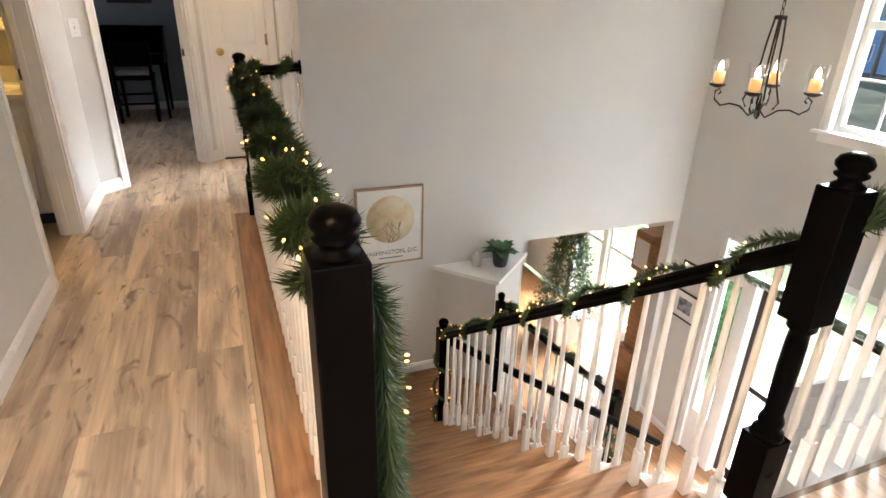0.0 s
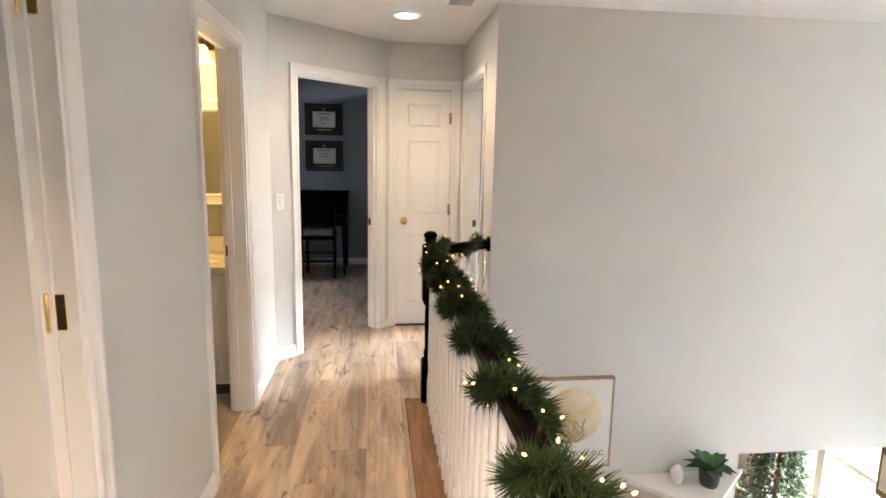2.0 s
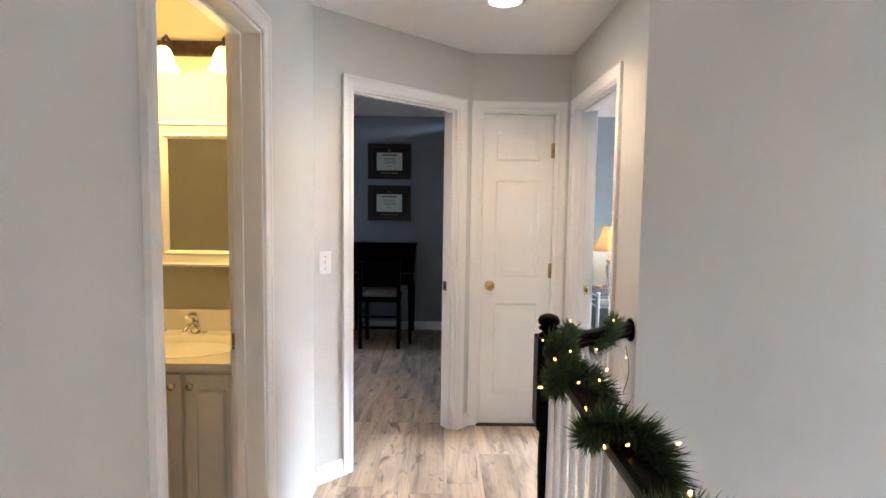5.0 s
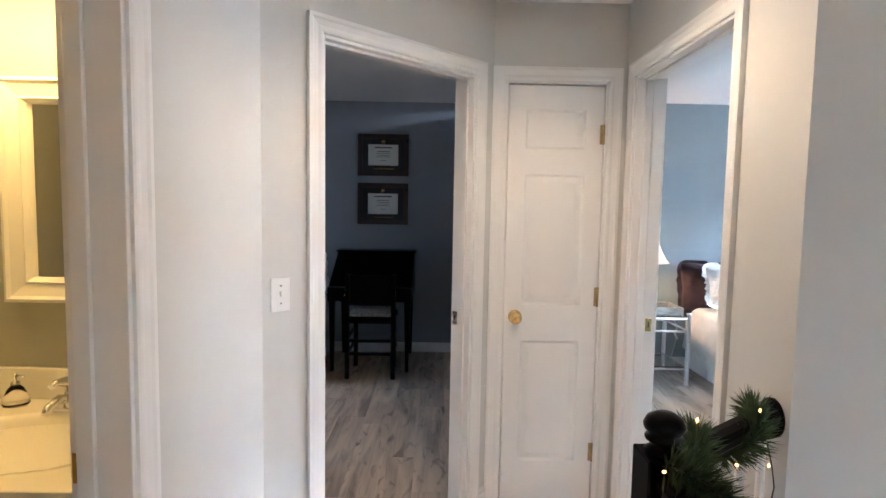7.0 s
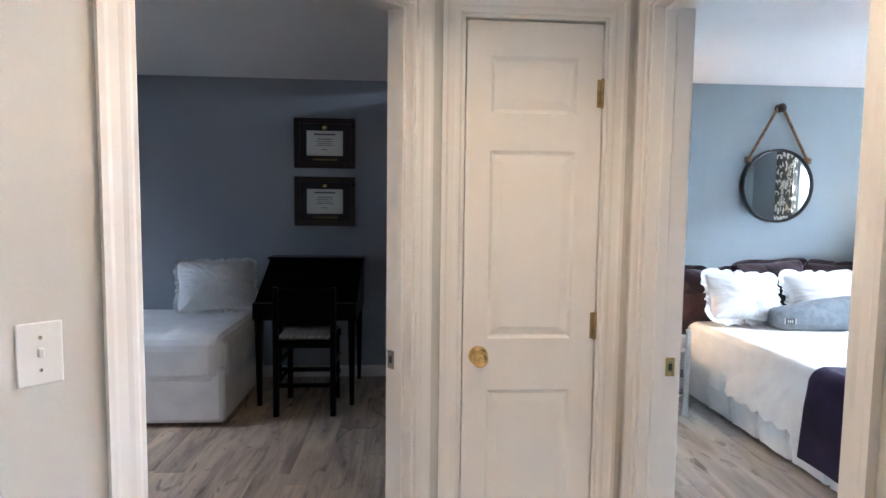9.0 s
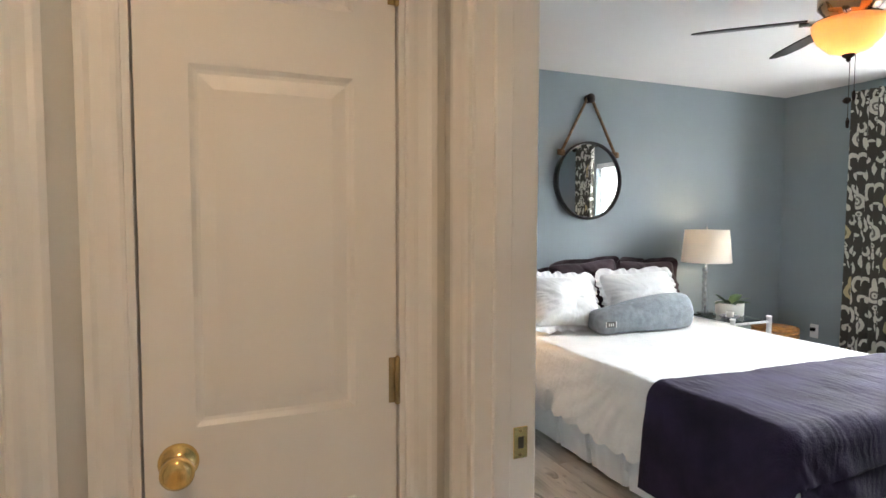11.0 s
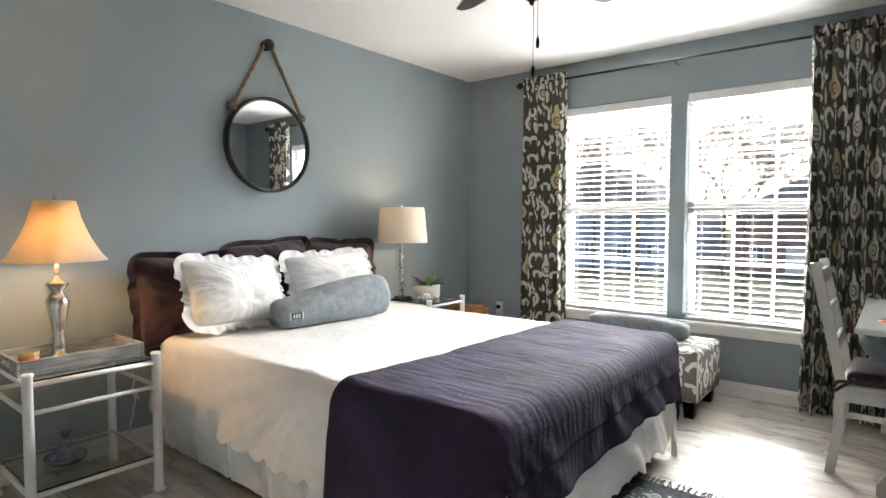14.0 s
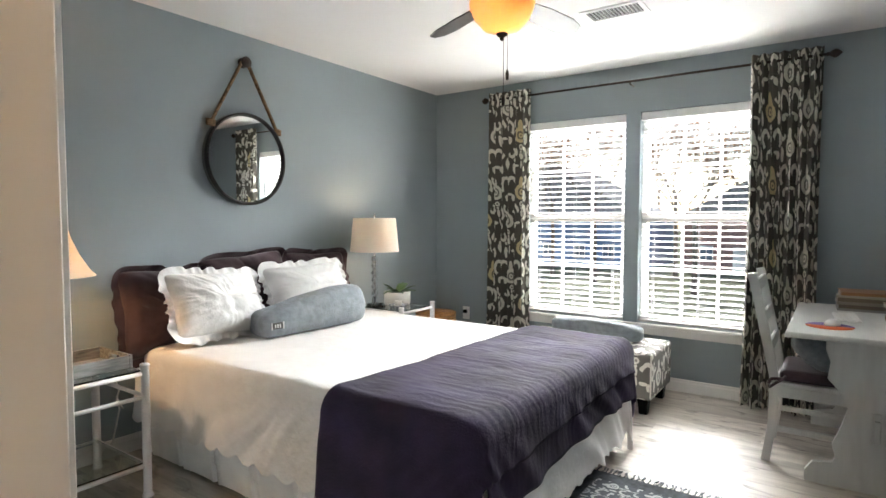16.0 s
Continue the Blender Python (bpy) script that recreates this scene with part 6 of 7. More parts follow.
SHADE_LIT = shade_material("lampshade_fabric", (0.82, 0.76, 0.68), 0.30)
SHADE_BELL = shade_material("bell_shade_fabric", (0.80, 0.74, 0.66), 0.45, (0.86, 0.69, 0.42))
FANGLASS = shade_material("amber_alabaster_glass", (0.68, 0.47, 0.28), 0.30)
la = thing("table_lamp", pose(1.51, 7.57, NS1 + 0.008), "brushed nickel table lamp with a lit bell shade", "lamp")
cm = bmesh.new()
lathe(cm, [(0.0, 0.0), (0.062, 0.0), (0.062, 0.008), (0.05, 0.018), (0.022, 0.035), (0.016, 0.048), (0.022, 0.058), (0.016, 0.068), (0.020, 0.085), (0.015, 0.10), (0.021, 0.14), (0.033, 0.22), (0.036, 0.245), (0.026, 0.27), (0.016, 0.285), (0.034, 0.315), (0.036, 0.322), (0.012, 0.335), (0.008, 0.36), (0.008, 0.40)], seg=28)
bmesh.ops.scale(cm, vec=(1.22, 1.22, 1.0), verts=cm.verts)
part("base", cm, NICKEL, la)
cm = bmesh.new()
lathe(cm, [(0.188, 0.415), (0.165, 0.44), (0.125, 0.51), (0.095, 0.585), (0.076, 0.665), (0.0745, 0.665), (0.0935, 0.585), (0.1235, 0.51), (0.1635, 0.44), (0.1865, 0.415), (0.188, 0.415)], seg=40, caps=False)
part("shade", cm, SHADE_BELL, la, "cream fabric bell shade")
cm = bmesh.new()
tube(cm, [(0, 0, 0.40), (0.05, 0, 0.44), (0.055, 0, 0.54), (0, 0, 0.655), (-0.055, 0, 0.54), (-0.05, 0, 0.44)], 0.002, 5, closed=True)
lathe(cm, [(0.009, 0.652), (0.006, 0.668), (0.009, 0.676), (0.0, 0.69)], seg=10)
part("harp", cm, NICKEL, la)
cm = bmesh.new()
lathe(cm, [(0.0, 0.41), (0.013, 0.415), (0.014, 0.44), (0.028, 0.475), (0.028, 0.50), (0.015, 0.525), (0.0, 0.53)], seg=16)
bb_ = part("bulb", cm, glow("lamp_bulb", (1.0, 0.6, 0.28), 6.0), la, "lit bulb")
bb_.visible_shadow = False

l2 = thing("table_lamp", pose(3.655, 7.605, NS2) @ Matrix.Scale(0.955, 4), "crystal ball table lamp with a lit drum shade", "lamp")
CRYSTAL = glass("crystal", (0.97, 0.98, 1.0))
part("base", boxes((-0.06, 0.06, -0.06, 0.06, 0.0, 0.012), (-0.045, 0.045, -0.045, 0.045, 0.012, 0.03), bevel=0.003), CRYSTAL, l2)
for k in range(7):
    cm = bmesh.new()
    bmesh.ops.create_icosphere(cm, subdivisions=2, radius=0.026)
    bmesh.ops.translate(cm, vec=(0, 0, 0.056 + k * 0.053), verts=cm.verts)
    part("crystal_ball", cm, CRYSTAL, l2)
cm = bmesh.new()
for k in range(8):
    lathe(cm, [(0.012, -0.003), (0.014, 0.0), (0.012, 0.003)], 0, 0, 12, 0.030 + k * 0.053)
lathe(cm, [(0.005, 0.03), (0.005, 0.70)], 0, 0, 8)
lathe(cm, [(0.009, 0.70), (0.006, 0.712), (0.01, 0.72), (0.0, 0.735)], 0, 0, 10)
part("stem", cm, CHROME, l2)
cm = bmesh.new()
lathe(cm, [(0.190, 0.435), (0.165, 0.695), (0.1635, 0.695), (0.1885, 0.435), (0.190, 0.435)], seg=40, caps=False)
part("shade", cm, SHADE_LIT, l2, "white linen drum shade")
POTW = material("white_ceramic", (0.74, 0.73, 0.70), 0.4, var=0.02, bump=0.0)
potted_plant("potted_plant", pose(3.865, 7.56, NS2), [(0.0, 0), (0.094, 0), (0.102, 0.012), (0.102, 0.098), (0.095, 0.098), (0.092, 0.085)], POTW, 14, 0.155, 0.062, "small succulent in a white and grey pot", 5, 0.5, 0.035)
dish = thing("trinket_dish", pose(3.73, 7.44, NS2), "blue and white patterned dish on the nightstand", "dish")
cm = bmesh.new()
lathe(cm, [(0, 0), (0.05, 0), (0.075, 0.022), (0.073, 0.024), (0.048, 0.004), (0, 0.004)], seg=24)
part("bowl", cm, material("blue_white_glaze", (0.55, 0.57, 0.60), 0.2, var=0.4, scale=70, tint=(0.05, 0.06, 0.10), bump=0.0), dish)
cm = bmesh.new()
lathe(cm, [(0, 0.005), (0.024, 0.005), (0.026, 0.05), (0.022, 0.05), (0.02, 0.02), (0, 0.02)], 0.0, 0.0, 16)
part("votive", cm, POTW, dish)
tg = thing("tagine", pose(1.51, 7.53, 0.155), "small blue and white tagine with a knob", "tagine")
GLAZE = material("dark_blue_glaze", (0.035, 0.045, 0.09), 0.25, var=0.5, scale=45, tint=(0.20, 0.21, 0.23), bump=0.0)
cm = bmesh.new()
lathe(cm, [(0, 0), (0.06, 0), (0.078, 0.02), (0.08, 0.026), (0.0, 0.026)], seg=28)
part("dish", cm, GLAZE, tg)
cm = bmesh.new()
lathe(cm, [(0.07, 0.027), (0.066, 0.034), (0.045, 0.052), (0.022, 0.082), (0.014, 0.10), (0.013, 0.112), (0.02, 0.118), (0.018, 0.13), (0.0, 0.136)], seg=28)
part("lid", cm, GLAZE, tg)
CORD = material("white_cord", (0.7, 0.7, 0.68), 0.6, bump=0.0)
cb = bmesh.new()
tube(cb, [(1.84, 7.72, 0.47), (1.86, 7.70, 0.40), (1.83, 7.68, 0.34), (1.87, 7.69, 0.30), (1.85, 7.71, 0.36), (1.88, 7.75, 0.28), (1.87, 7.81, 0.10), (1.80, 7.84, 0.01)], 0.004, 6)
solo("power_cord", cb, CORD, "looped white power cord behind the nightstand", "cord")

# basket stool
WICK = material("wicker_orange", (0.42, 0.19, 0.055), 0.6, var=0.3, scale=30, bump=0.5, bump_scale=40, stretch=(1, 1, 6))
bs = thing("basket", pose(4.38, 7.56, 0), "round orange rattan basket stool in the corner", "basket")
cm = bmesh.new()
lathe(cm, [(0.0, 0), (0.15, 0), (0.155, 0.02), (0.145, 0.2), (0.155, 0.40), (0.0, 0.40)], seg=32)
part("body", cm, WICK, bs)
for z in (0.03, 0.30, 0.36, 0.40, 0.43, 0.455):
    cm = bmesh.new()
    tube(cm, [Vector((0.163 * math.cos(t), 0.163 * math.sin(t), z)) for t in [2 * math.pi * q / 32 for q in range(32)]], 0.012, 6, closed=True)
    part("rattan_hoop", cm, WICK, bs)
cm = bmesh.new()
lathe(cm, [(0.155, 0.45), (0.15, 0.468), (0.0, 0.472)], seg=32)
part("lid", cm, WICK, bs)

# outlet with a plug-in
ol = thing("outlet", on_wall((4.822, 7.87), (4.822, 4.215)) @ pose(0.335, 0, 0.40), "white wall outlet with a black plug", "outlet")
part("plate", boxes((-0.036, 0.036, -0.006, 0, -0.058, 0.058), bevel=0.003), PLASTICWHITE, ol)
part("plug", boxes((-0.018, 0.016, -0.035, -0.006, 0.0, 0.03), bevel=0.004), BLACK, ol)

# ---- round rope mirror ----
mr_ = thing("round_mirror", pose(2.722, 7.87, 1.622), "round black-framed mirror hanging by a rope", "mirror")
cm = bmesh.new()
lathe(cm, [(0.262, 0.003), (0.285, 0.003), (0.286, 0.056), (0.275, 0.056), (0.272, 0.048), (0.262, 0.030)], seg=64, m=pose(0, 0, 0, 90))
part("frame", cm, FRAMEBLK, mr_)
MIRROR = material("mirror_silver", (0.92, 0.93, 0.93), 0.015, 1.0, var=0.0, bump=0.0)
cm = bmesh.new()
lathe(cm, [(0.0, 0.037), (0.273, 0.037), (0.273, 0.031), (0.0, 0.031)], seg=64, m=pose(0, 0, 0, 90))
for f in cm.faces:
    f.smooth = False
part("mirror_glass", cm, MIRROR, mr_)
ROPE = material("jute_rope", (0.22, 0.135, 0.07), 0.85, var=0.3, scale=60, bump=0.8, bump_scale=90)
for s in (-1, 1):
    cm = bmesh.new()
    a, b = Vector((s * 0.235, -0.03, 0.21)), Vector((s * 0.02, -0.03, 0.60))
    tube(cm, path_points([a, b], 0.02), 0.011, 8)
    part("rope", cm, ROPE, mr_)
    cm = bmesh.new()
    for q in range(3):
        tube(cm, [Vector((s * 0.24, -0.03, 0.20)) + Vector((0.022 * math.cos(t), 0.018 * math.sin(t), 0.012 * (q - 1) + 0.006 * math.sin(t))) for t in [2 * math.pi * w_ / 12 for w_ in range(12)]], 0.009, 6, closed=True)
    part("knot", cm, ROPE, mr_)
cm = bmesh.new()
lathe(cm, [(0.0, 0.0), (0.03, 0.0), (0.032, 0.01), (0.02, 0.022), (0.02, 0.035), (0.034, 0.042), (0.034, 0.052), (0.0, 0.056)], seg=20, m=pose(0, 0, 0.60, 90))
part("peg", cm, BRONZE, mr_)

# ---- ceiling fan ----
fan = thing("ceiling_fan", pose(2.72, 6.018, H), "bronze and silver ceiling fan with an amber bowl light", "ceiling fan")
cm = bmesh.new()
lathe(cm, [(0.0, 0), (0.07, 0), (0.066, -0.02), (0.04, -0.04), (0.028, -0.045), (0.028, -0.055), (0.10, -0.065), (0.122, -0.085), (0.122, -0.13), (0.10, -0.155), (0.07, -0.168), (0.07, -0.192), (0.0, -0.192)], seg=32)
part("motor_housing", cm, material("fan_bronze", (0.42, 0.30, 0.20), 0.25, 1.0, var=0.1), fan)
BLADE = material("fan_blade", (0.045, 0.038, 0.035), 0.35, var=0.2, scale=6, stretch=(1, 8, 1))
for k in range(5):
    R = pose(0, 0, -0.180, 0, 0, 63.5 + 72 * k)
    cm = bmesh.new()
    tube(cm, [R @ Vector((0.07, 0, 0.01)), R @ Vector((0.12, 0, -0.012)), R @ Vector((0.19, 0, -0.008))], 0.012, 8)
    arm = part("blade_iron", cm, NICKEL, fan)
    cm = bmesh.new()
    out = [(0.165, -0.045), (0.30, -0.062), (0.50, -0.066), (0.60, -0.045), (0.63, 0.0), (0.60, 0.045), (0.50, 0.066), (0.30, 0.062), (0.165, 0.045)]
    prism(cm, out, 0.007, R @ pose(0, 0, -0.002, -12) @ FLIP)
    part("blade", cm, BLADE, arm)
cm = bmesh.new()
lathe(cm, [(0.138, -0.196), (0.143, -0.205), (0.140, -0.228), (0.120, -0.276), (0.080, -0.318), (0.02, -0.340), (0.0, -0.341), (0.0, -0.337), (0.02, -0.336), (0.078, -0.314), (0.117, -0.273), (0.136, -0.228), (0.138, -0.205)], seg=36)
bw = part("glass_bowl", cm, FANGLASS, fan, "amber alabaster glass bowl, lit")
cm = bmesh.new()
lathe(cm, [(0.0, -0.337), (0.026, -0.337), (0.022, -0.347), (0.008, -0.356), (0.010, -0.363), (0.0, -0.372)], seg=18)
part("bowl_finial", cm, BRONZE, fan)
for dx, L in ((-0.02, 0.62), (0.015, 0.50)):
    cm = bmesh.new()
    tube(cm, [(dx, -0.02, -0.32), (dx, -0.02, -L)], 0.0013, 5)
    lathe(cm, [(0, 0), (0.006, 0.004), (0.008, 0.03), (0.004, 0.045), (0, 0.046)], dx, -0.02, 10, -L - 0.04)
    part("pull_chain", cm, BRONZE, fan)

# ---- bench ----
be = thing("bench", pose(4.385, 6.21, 0), "low upholstered bench in taupe and cream ikat fabric", "bench")
bm = boxes((-0.26, 0.26, -0.50, 0.50, 0.10, 0.405), bevel=0.025, seg=3)
uvl = bm.loops.layers.uv.new("UVMap")
bm.normal_update()
for f in bm.faces:
    n = f.normal
    for lp in f.loops:
        c = lp.vert.co
        lp[uvl].uv = (c.y, c.z + 0.7) if abs(n.x) > 0.71 else ((c.x + 2.0, c.z + 0.7) if abs(n.y) > 0.71 else (c.y, c.x + 0.06))
part("seat", bm, IKAT_SEAT, be)
for x in (-0.20, 0.20):
    for y in (-0.44, 0.44):
        lm = bmesh.new()
        r = bmesh.ops.create_cone(lm, cap_ends=True, segments=4, radius1=0.035, radius2=0.05, depth=0.105)
        bmesh.ops.rotate(lm, matrix=Matrix.Rotation(radians(45), 3, "Z"), verts=lm.verts)
        bmesh.ops.translate(lm, vec=(x, y, 0.0525), verts=lm.verts)
        part("leg", lm, BLACK, be)

# ---- rug ----
RUGM = ikat_material("rug_weave", (0.055, 0.065, 0.080), (0.40, 0.42, 0.43), (0.25, 0.28, 0.31), (0, 1), 0.42)
rg = thing("rug", pose(2.225, 5.20, 0.0), "grey patterned rug with a dark border and fringe", "rug")
part("field", boxes((-0.9, 0.88, -0.50, 0.50, 0.001, 0.011), bevel=0.002), RUGM, rg)
part("border", boxes((-0.98, 0.96, -0.60, -0.50, 0.001, 0.0105), (-0.98, 0.96, 0.50, 0.60, 0.001, 0.0105), (0.88, 0.96, -0.50, 0.50, 0.001, 0.0105), (-0.98, -0.9, -0.50, 0.50, 0.001, 0.0105)), material("rug_border", (0.055, 0.065, 0.078), 0.95, var=0.3, scale=30, bump=0.5, bump_scale=150), rg)
rnd = random.Random(31)
FR = material("rug_fringe", (0.18, 0.19, 0.20), 0.95, var=0.3, scale=40)
for k in range(62):
    y = -0.59 + k * 0.0192
    fm = bmesh.new()
    p = Vector((0.955, y, 0.008))
    pts = [p]
    for q in range(5):
        p = p + Vector((0.013, rnd.uniform(-0.008, 0.008), 0))
        p.z = 0.005 + 0.006 * abs(math.sin(q + k))
        pts.append(p)
    tube(fm, pts, [0.005, 0.0035, 0.003, 0.004, 0.005, 0.002], 5)
    part("tassel", fm, FR, rg)

# ---- desk and chair ----
PALEGREY = material("pale_grey_paint", (0.56, 0.56, 0.54), 0.42, var=0.04, scale=5, bump=0.06, bump_scale=40, stretch=(1, 5, 1))
dk = thing("desk", pose(4.15, 4.61, 0) @ Matrix.Diagonal((1, 1, 0.973, 1)), "pale grey painted trestle desk with scalloped ends", "desk")
part("desktop", boxes((-0.59, 0.58, -0.36, 0.36, 0.722, 0.75), bevel=0.008, seg=2), PALEGREY, dk)
for x in (-0.47, 0.44):
    em = bmesh.new()
    half = [(0.27, 0.05), (0.24, 0.10), (0.16, 0.115), (0.15, 0.14), (0.165, 0.20), (0.13, 0.30), (0.11, 0.38), (0.13, 0.45), (0.19, 0.52), (0.18, 0.60), (0.20, 0.66), (0.20, 0.721)]
    out = [(0.27, 0.0)] + half + [(-a, b) for a, b in half[::-1]] + [(-0.27, 0.0)]
    prism(em, out, 0.03, Matrix(((0, 1, 0, x), (1, 0, 0, 0), (0, 0, 1, 0), (0, 0, 0, 1))))
    part("trestle_end", em, PALEGREY, dk)
part("stretcher", boxes((-0.52, 0.49, -0.012, 0.012, 0.27, 0.36), bevel=0.003), PALEGREY, dk)
part("wedge", boxes((-0.50, -0.475, -0.015, 0.015, 0.25, 0.39), bevel=0.004), PALEGREY, dk)
cr_ = thing("desk_chair", pose(4.03, 4.875, 0) @ Matrix.Diagonal((0.95, 1, 0.95, 1)), "pale grey wooden chair tucked beneath the desk", "chair")
for x in (-0.20, 0.20):
    lm = bmesh.new()
    prism(lm, [(0.16, 0.0), (0.20, 0.0), (0.175, 0.20), (0.17, 0.45), (0.20, 0.60), (0.285, 1.02), (0.245, 1.03), (0.155, 0.60), (0.13, 0.45), (0.135, 0.20)], 0.036, Matrix(((0, 1, 0, x - 0.018), (1, 0, 0, 0), (0, 0, 1, 0), (0, 0, 0, 1))))
    part("back_post", lm, PALEGREY, cr_)
    part("front_leg", boxes((x - 0.02, x + 0.02, -0.24, -0.20, 0, 0.42), bevel=0.003), PALEGREY, cr_)
    part("side_rail", boxes((x - 0.012, x + 0.012, -0.20, 0.14, 0.36, 0.42), bevel=0.003), PALEGREY, cr_)
    part("side_stretcher", boxes((x - 0.01, x + 0.01, -0.20, 0.14, 0.17, 0.20), bevel=0.003), PALEGREY, cr_)
part("seat", boxes((-0.22, 0.22, -0.25, 0.15, 0.42, 0.445), bevel=0.006), PALEGREY, cr_)
for z, y in ((0.62, 0.175), (0.78, 0.205), (0.95, 0.245)):
    part("back_slat", boxes((-0.185, 0.185, y - 0.009, y + 0.009, z - 0.035, z + 0.04), bevel=0.004), PALEGREY, cr_)
part("back_stretcher", boxes((-0.19, 0.19, 0.145, 0.165, 0.22, 0.25), bevel=0.003), PALEGREY, cr_)
cu = thing("seat_cushion", pose(4.03, 4.825, 0.424), "dark plum tied seat cushion on the chair", "cushion")
part("pad", boxes((-0.20, 0.20, -0.19, 0.18, 0.0, 0.06), bevel=0.026, seg=3), CLOTH_PLUM, cu)
cm = bmesh.new()
tube(cm, [(-0.19, 0.15, 0.03), (-0.225, 0.16, 0.02), (-0.24, 0.19, 0.0), (-0.235, 0.22, -0.03)], 0.008, 6)
tube(cm, [(-0.22, 0.17, 0.02), (-0.25, 0.21, 0.02), (-0.27, 0.22, 0.0)], 0.008, 6)
part("tie", cm, CLOTH_PLUM, cu)
pillow("seat_pillow", pose(4.03, 4.845, 0.575, -50, 0, 0), 0.34, 0.28, 0.17, CLOTH_GREY, "grey quilted pillow resting on the chair", "", 23, 0.0)


# ---- desk clutter ----
def book(x, y, z, w, d, h, rz, color, label="closed hardback book in a stack on the desk"):
    th = thing("book", pose(x, y, z, 0, 0, rz), label, "book", "books on the desk")
    part("pages", boxes((-w / 2 + 0.006, w / 2 - 0.004, -d / 2 + 0.004, d / 2 - 0.004, 0.003, h - 0.003)), material("book_pages", (0.62, 0.57, 0.47), 0.9, var=0.1, scale=3, stretch=(1, 1, 60)), th)
    part("cover", boxes((-w / 2, w / 2, -d / 2, d / 2, 0, 0.003), (-w / 2, w / 2, -d / 2, d / 2, h - 0.003, h), (-w / 2, -w / 2 + 0.004, -d / 2, d / 2, 0.003, h - 0.003)), material("book_cover", color, 0.55, var=0.1), th)


rnd = random.Random(12)
z = 0.7298
for h, c in ((0.02, (0.30, 0.29, 0.27)), (0.028, (0.16, 0.12, 0.09)), (0.022, (0.30, 0.27, 0.22)), (0.03, (0.20, 0.15, 0.10)), (0.018, (0.45, 0.40, 0.30)), (0.024, (0.36, 0.17, 0.07))):
    book(4.57 + rnd.uniform(-0.01, 0.01), 4.62 + rnd.uniform(-0.01, 0.01), z, 0.23, 0.30, h * 0.75, rnd.uniform(-6, 6), c)
    z += h * 0.75
z = 0.7298
for h, c in ((0.026, (0.20, 0.10, 0.05)), (0.03, (0.26, 0.14, 0.07)), (0.034, (0.17, 0.11, 0.08)), (0.03, (0.30, 0.20, 0.12)), (0.026, (0.12, 0.07, 0.05))):
    book(4.15 + rnd.uniform(-0.01, 0.01), 4.42 + rnd.uniform(-0.01, 0.01), z, 0.22, 0.27, h * 0.75, rnd.uniform(-8, 8), c)
    z += h * 0.75
mpad = thing("mouse_pad", pose(3.83, 4.80, 0.7298), "round mouse pad in orange and purple", "mouse pad")
cm = bmesh.new()
lathe(cm, [(0.0, 0.0), (0.10, 0.0), (0.10, 0.003), (0.0, 0.003)], seg=36)
for f in cm.faces:
    f.material_index = 1 if f.calc_center_median().x > 0.0 else 0
part("pad", cm, [material("pad_orange", (0.75, 0.13, 0.03), 0.7, bump=0.0), material("pad_purple", (0.10, 0.05, 0.22), 0.7, bump=0.0)], mpad)
cm = bmesh.new()
bmesh.ops.create_uvsphere(cm, u_segments=20, v_segments=12, radius=0.5)
for v in cm.verts:
    v.co = Vector((v.co.x * 0.062, v.co.y * 0.11, max(0, v.co.z) * 0.06))
for f in cm.faces:
    f.smooth = True
solo("computer_mouse", cm, PLASTICWHITE, "white computer mouse on the round pad", "mouse", at=pose(3.86, 4.79, 0.7333, 0, 0, 70))
kb = thing("keyboard", pose(4.16, 4.73, 0.7298, 0, 0, 4), "slim white computer keyboard on the desk", "keyboard")
part("body", boxes((-0.14, 0.14, -0.055, 0.055, 0.0, 0.008), bevel=0.003), PLASTICWHITE, kb)
km = mesh_of("key", boxes((-0.008, 0.008, -0.007, 0.007, 0, 0.004), bevel=0.001), PLASTICWHITE)
for r in range(5):
    for c in range(14):
        ob = new("key", km)
        ob.parent = kb
        ob.location = (-0.126 + c * 0.0194, -0.042 + r * 0.021, 0.008)

# ---- office ----
CHERRY = material("cherry_frame", (0.030, 0.012, 0.009), 0.3, var=0.2, scale=10)
MATDARK = material("diploma_mat", (0.022, 0.021, 0.022), 0.8, bump=0.0)
for zc in (1.93, 1.46):
    dp = picture("diploma", pose(-0.83, 8.27, zc), 0.49, 0.40, 0.045, 0.055, "dark cherry framed diploma with a gold seal", CHERRY, MATDARK, PAPER, 0.025)
    bm = bmesh.new()
    lathe(bm, [(0, 0), (0.02, 0), (0.02, 0.002), (0, 0.003)], seg=18, m=pose(0, -0.0145, 0.128, 90))
    part("medallion", bm, BRASS, dp, "gold medallion")
    for k, (w_, z_, h_) in enumerate(((0.17, 0.065, 0.012), (0.12, 0.03, 0.006), (0.14, 0.012, 0.004), (0.11, -0.005, 0.004), (0.14, -0.02, 0.004), (0.05, -0.055, 0.005))):
        part("text_line", boxes((-w_ / 2, w_ / 2, -0.0166, -0.0156, z_, z_ + h_)), INK, dp)
    part("caption_plate", boxes((-0.10, 0.10, -0.0150, -0.0138, -0.138, -0.126)), BRASS, dp)

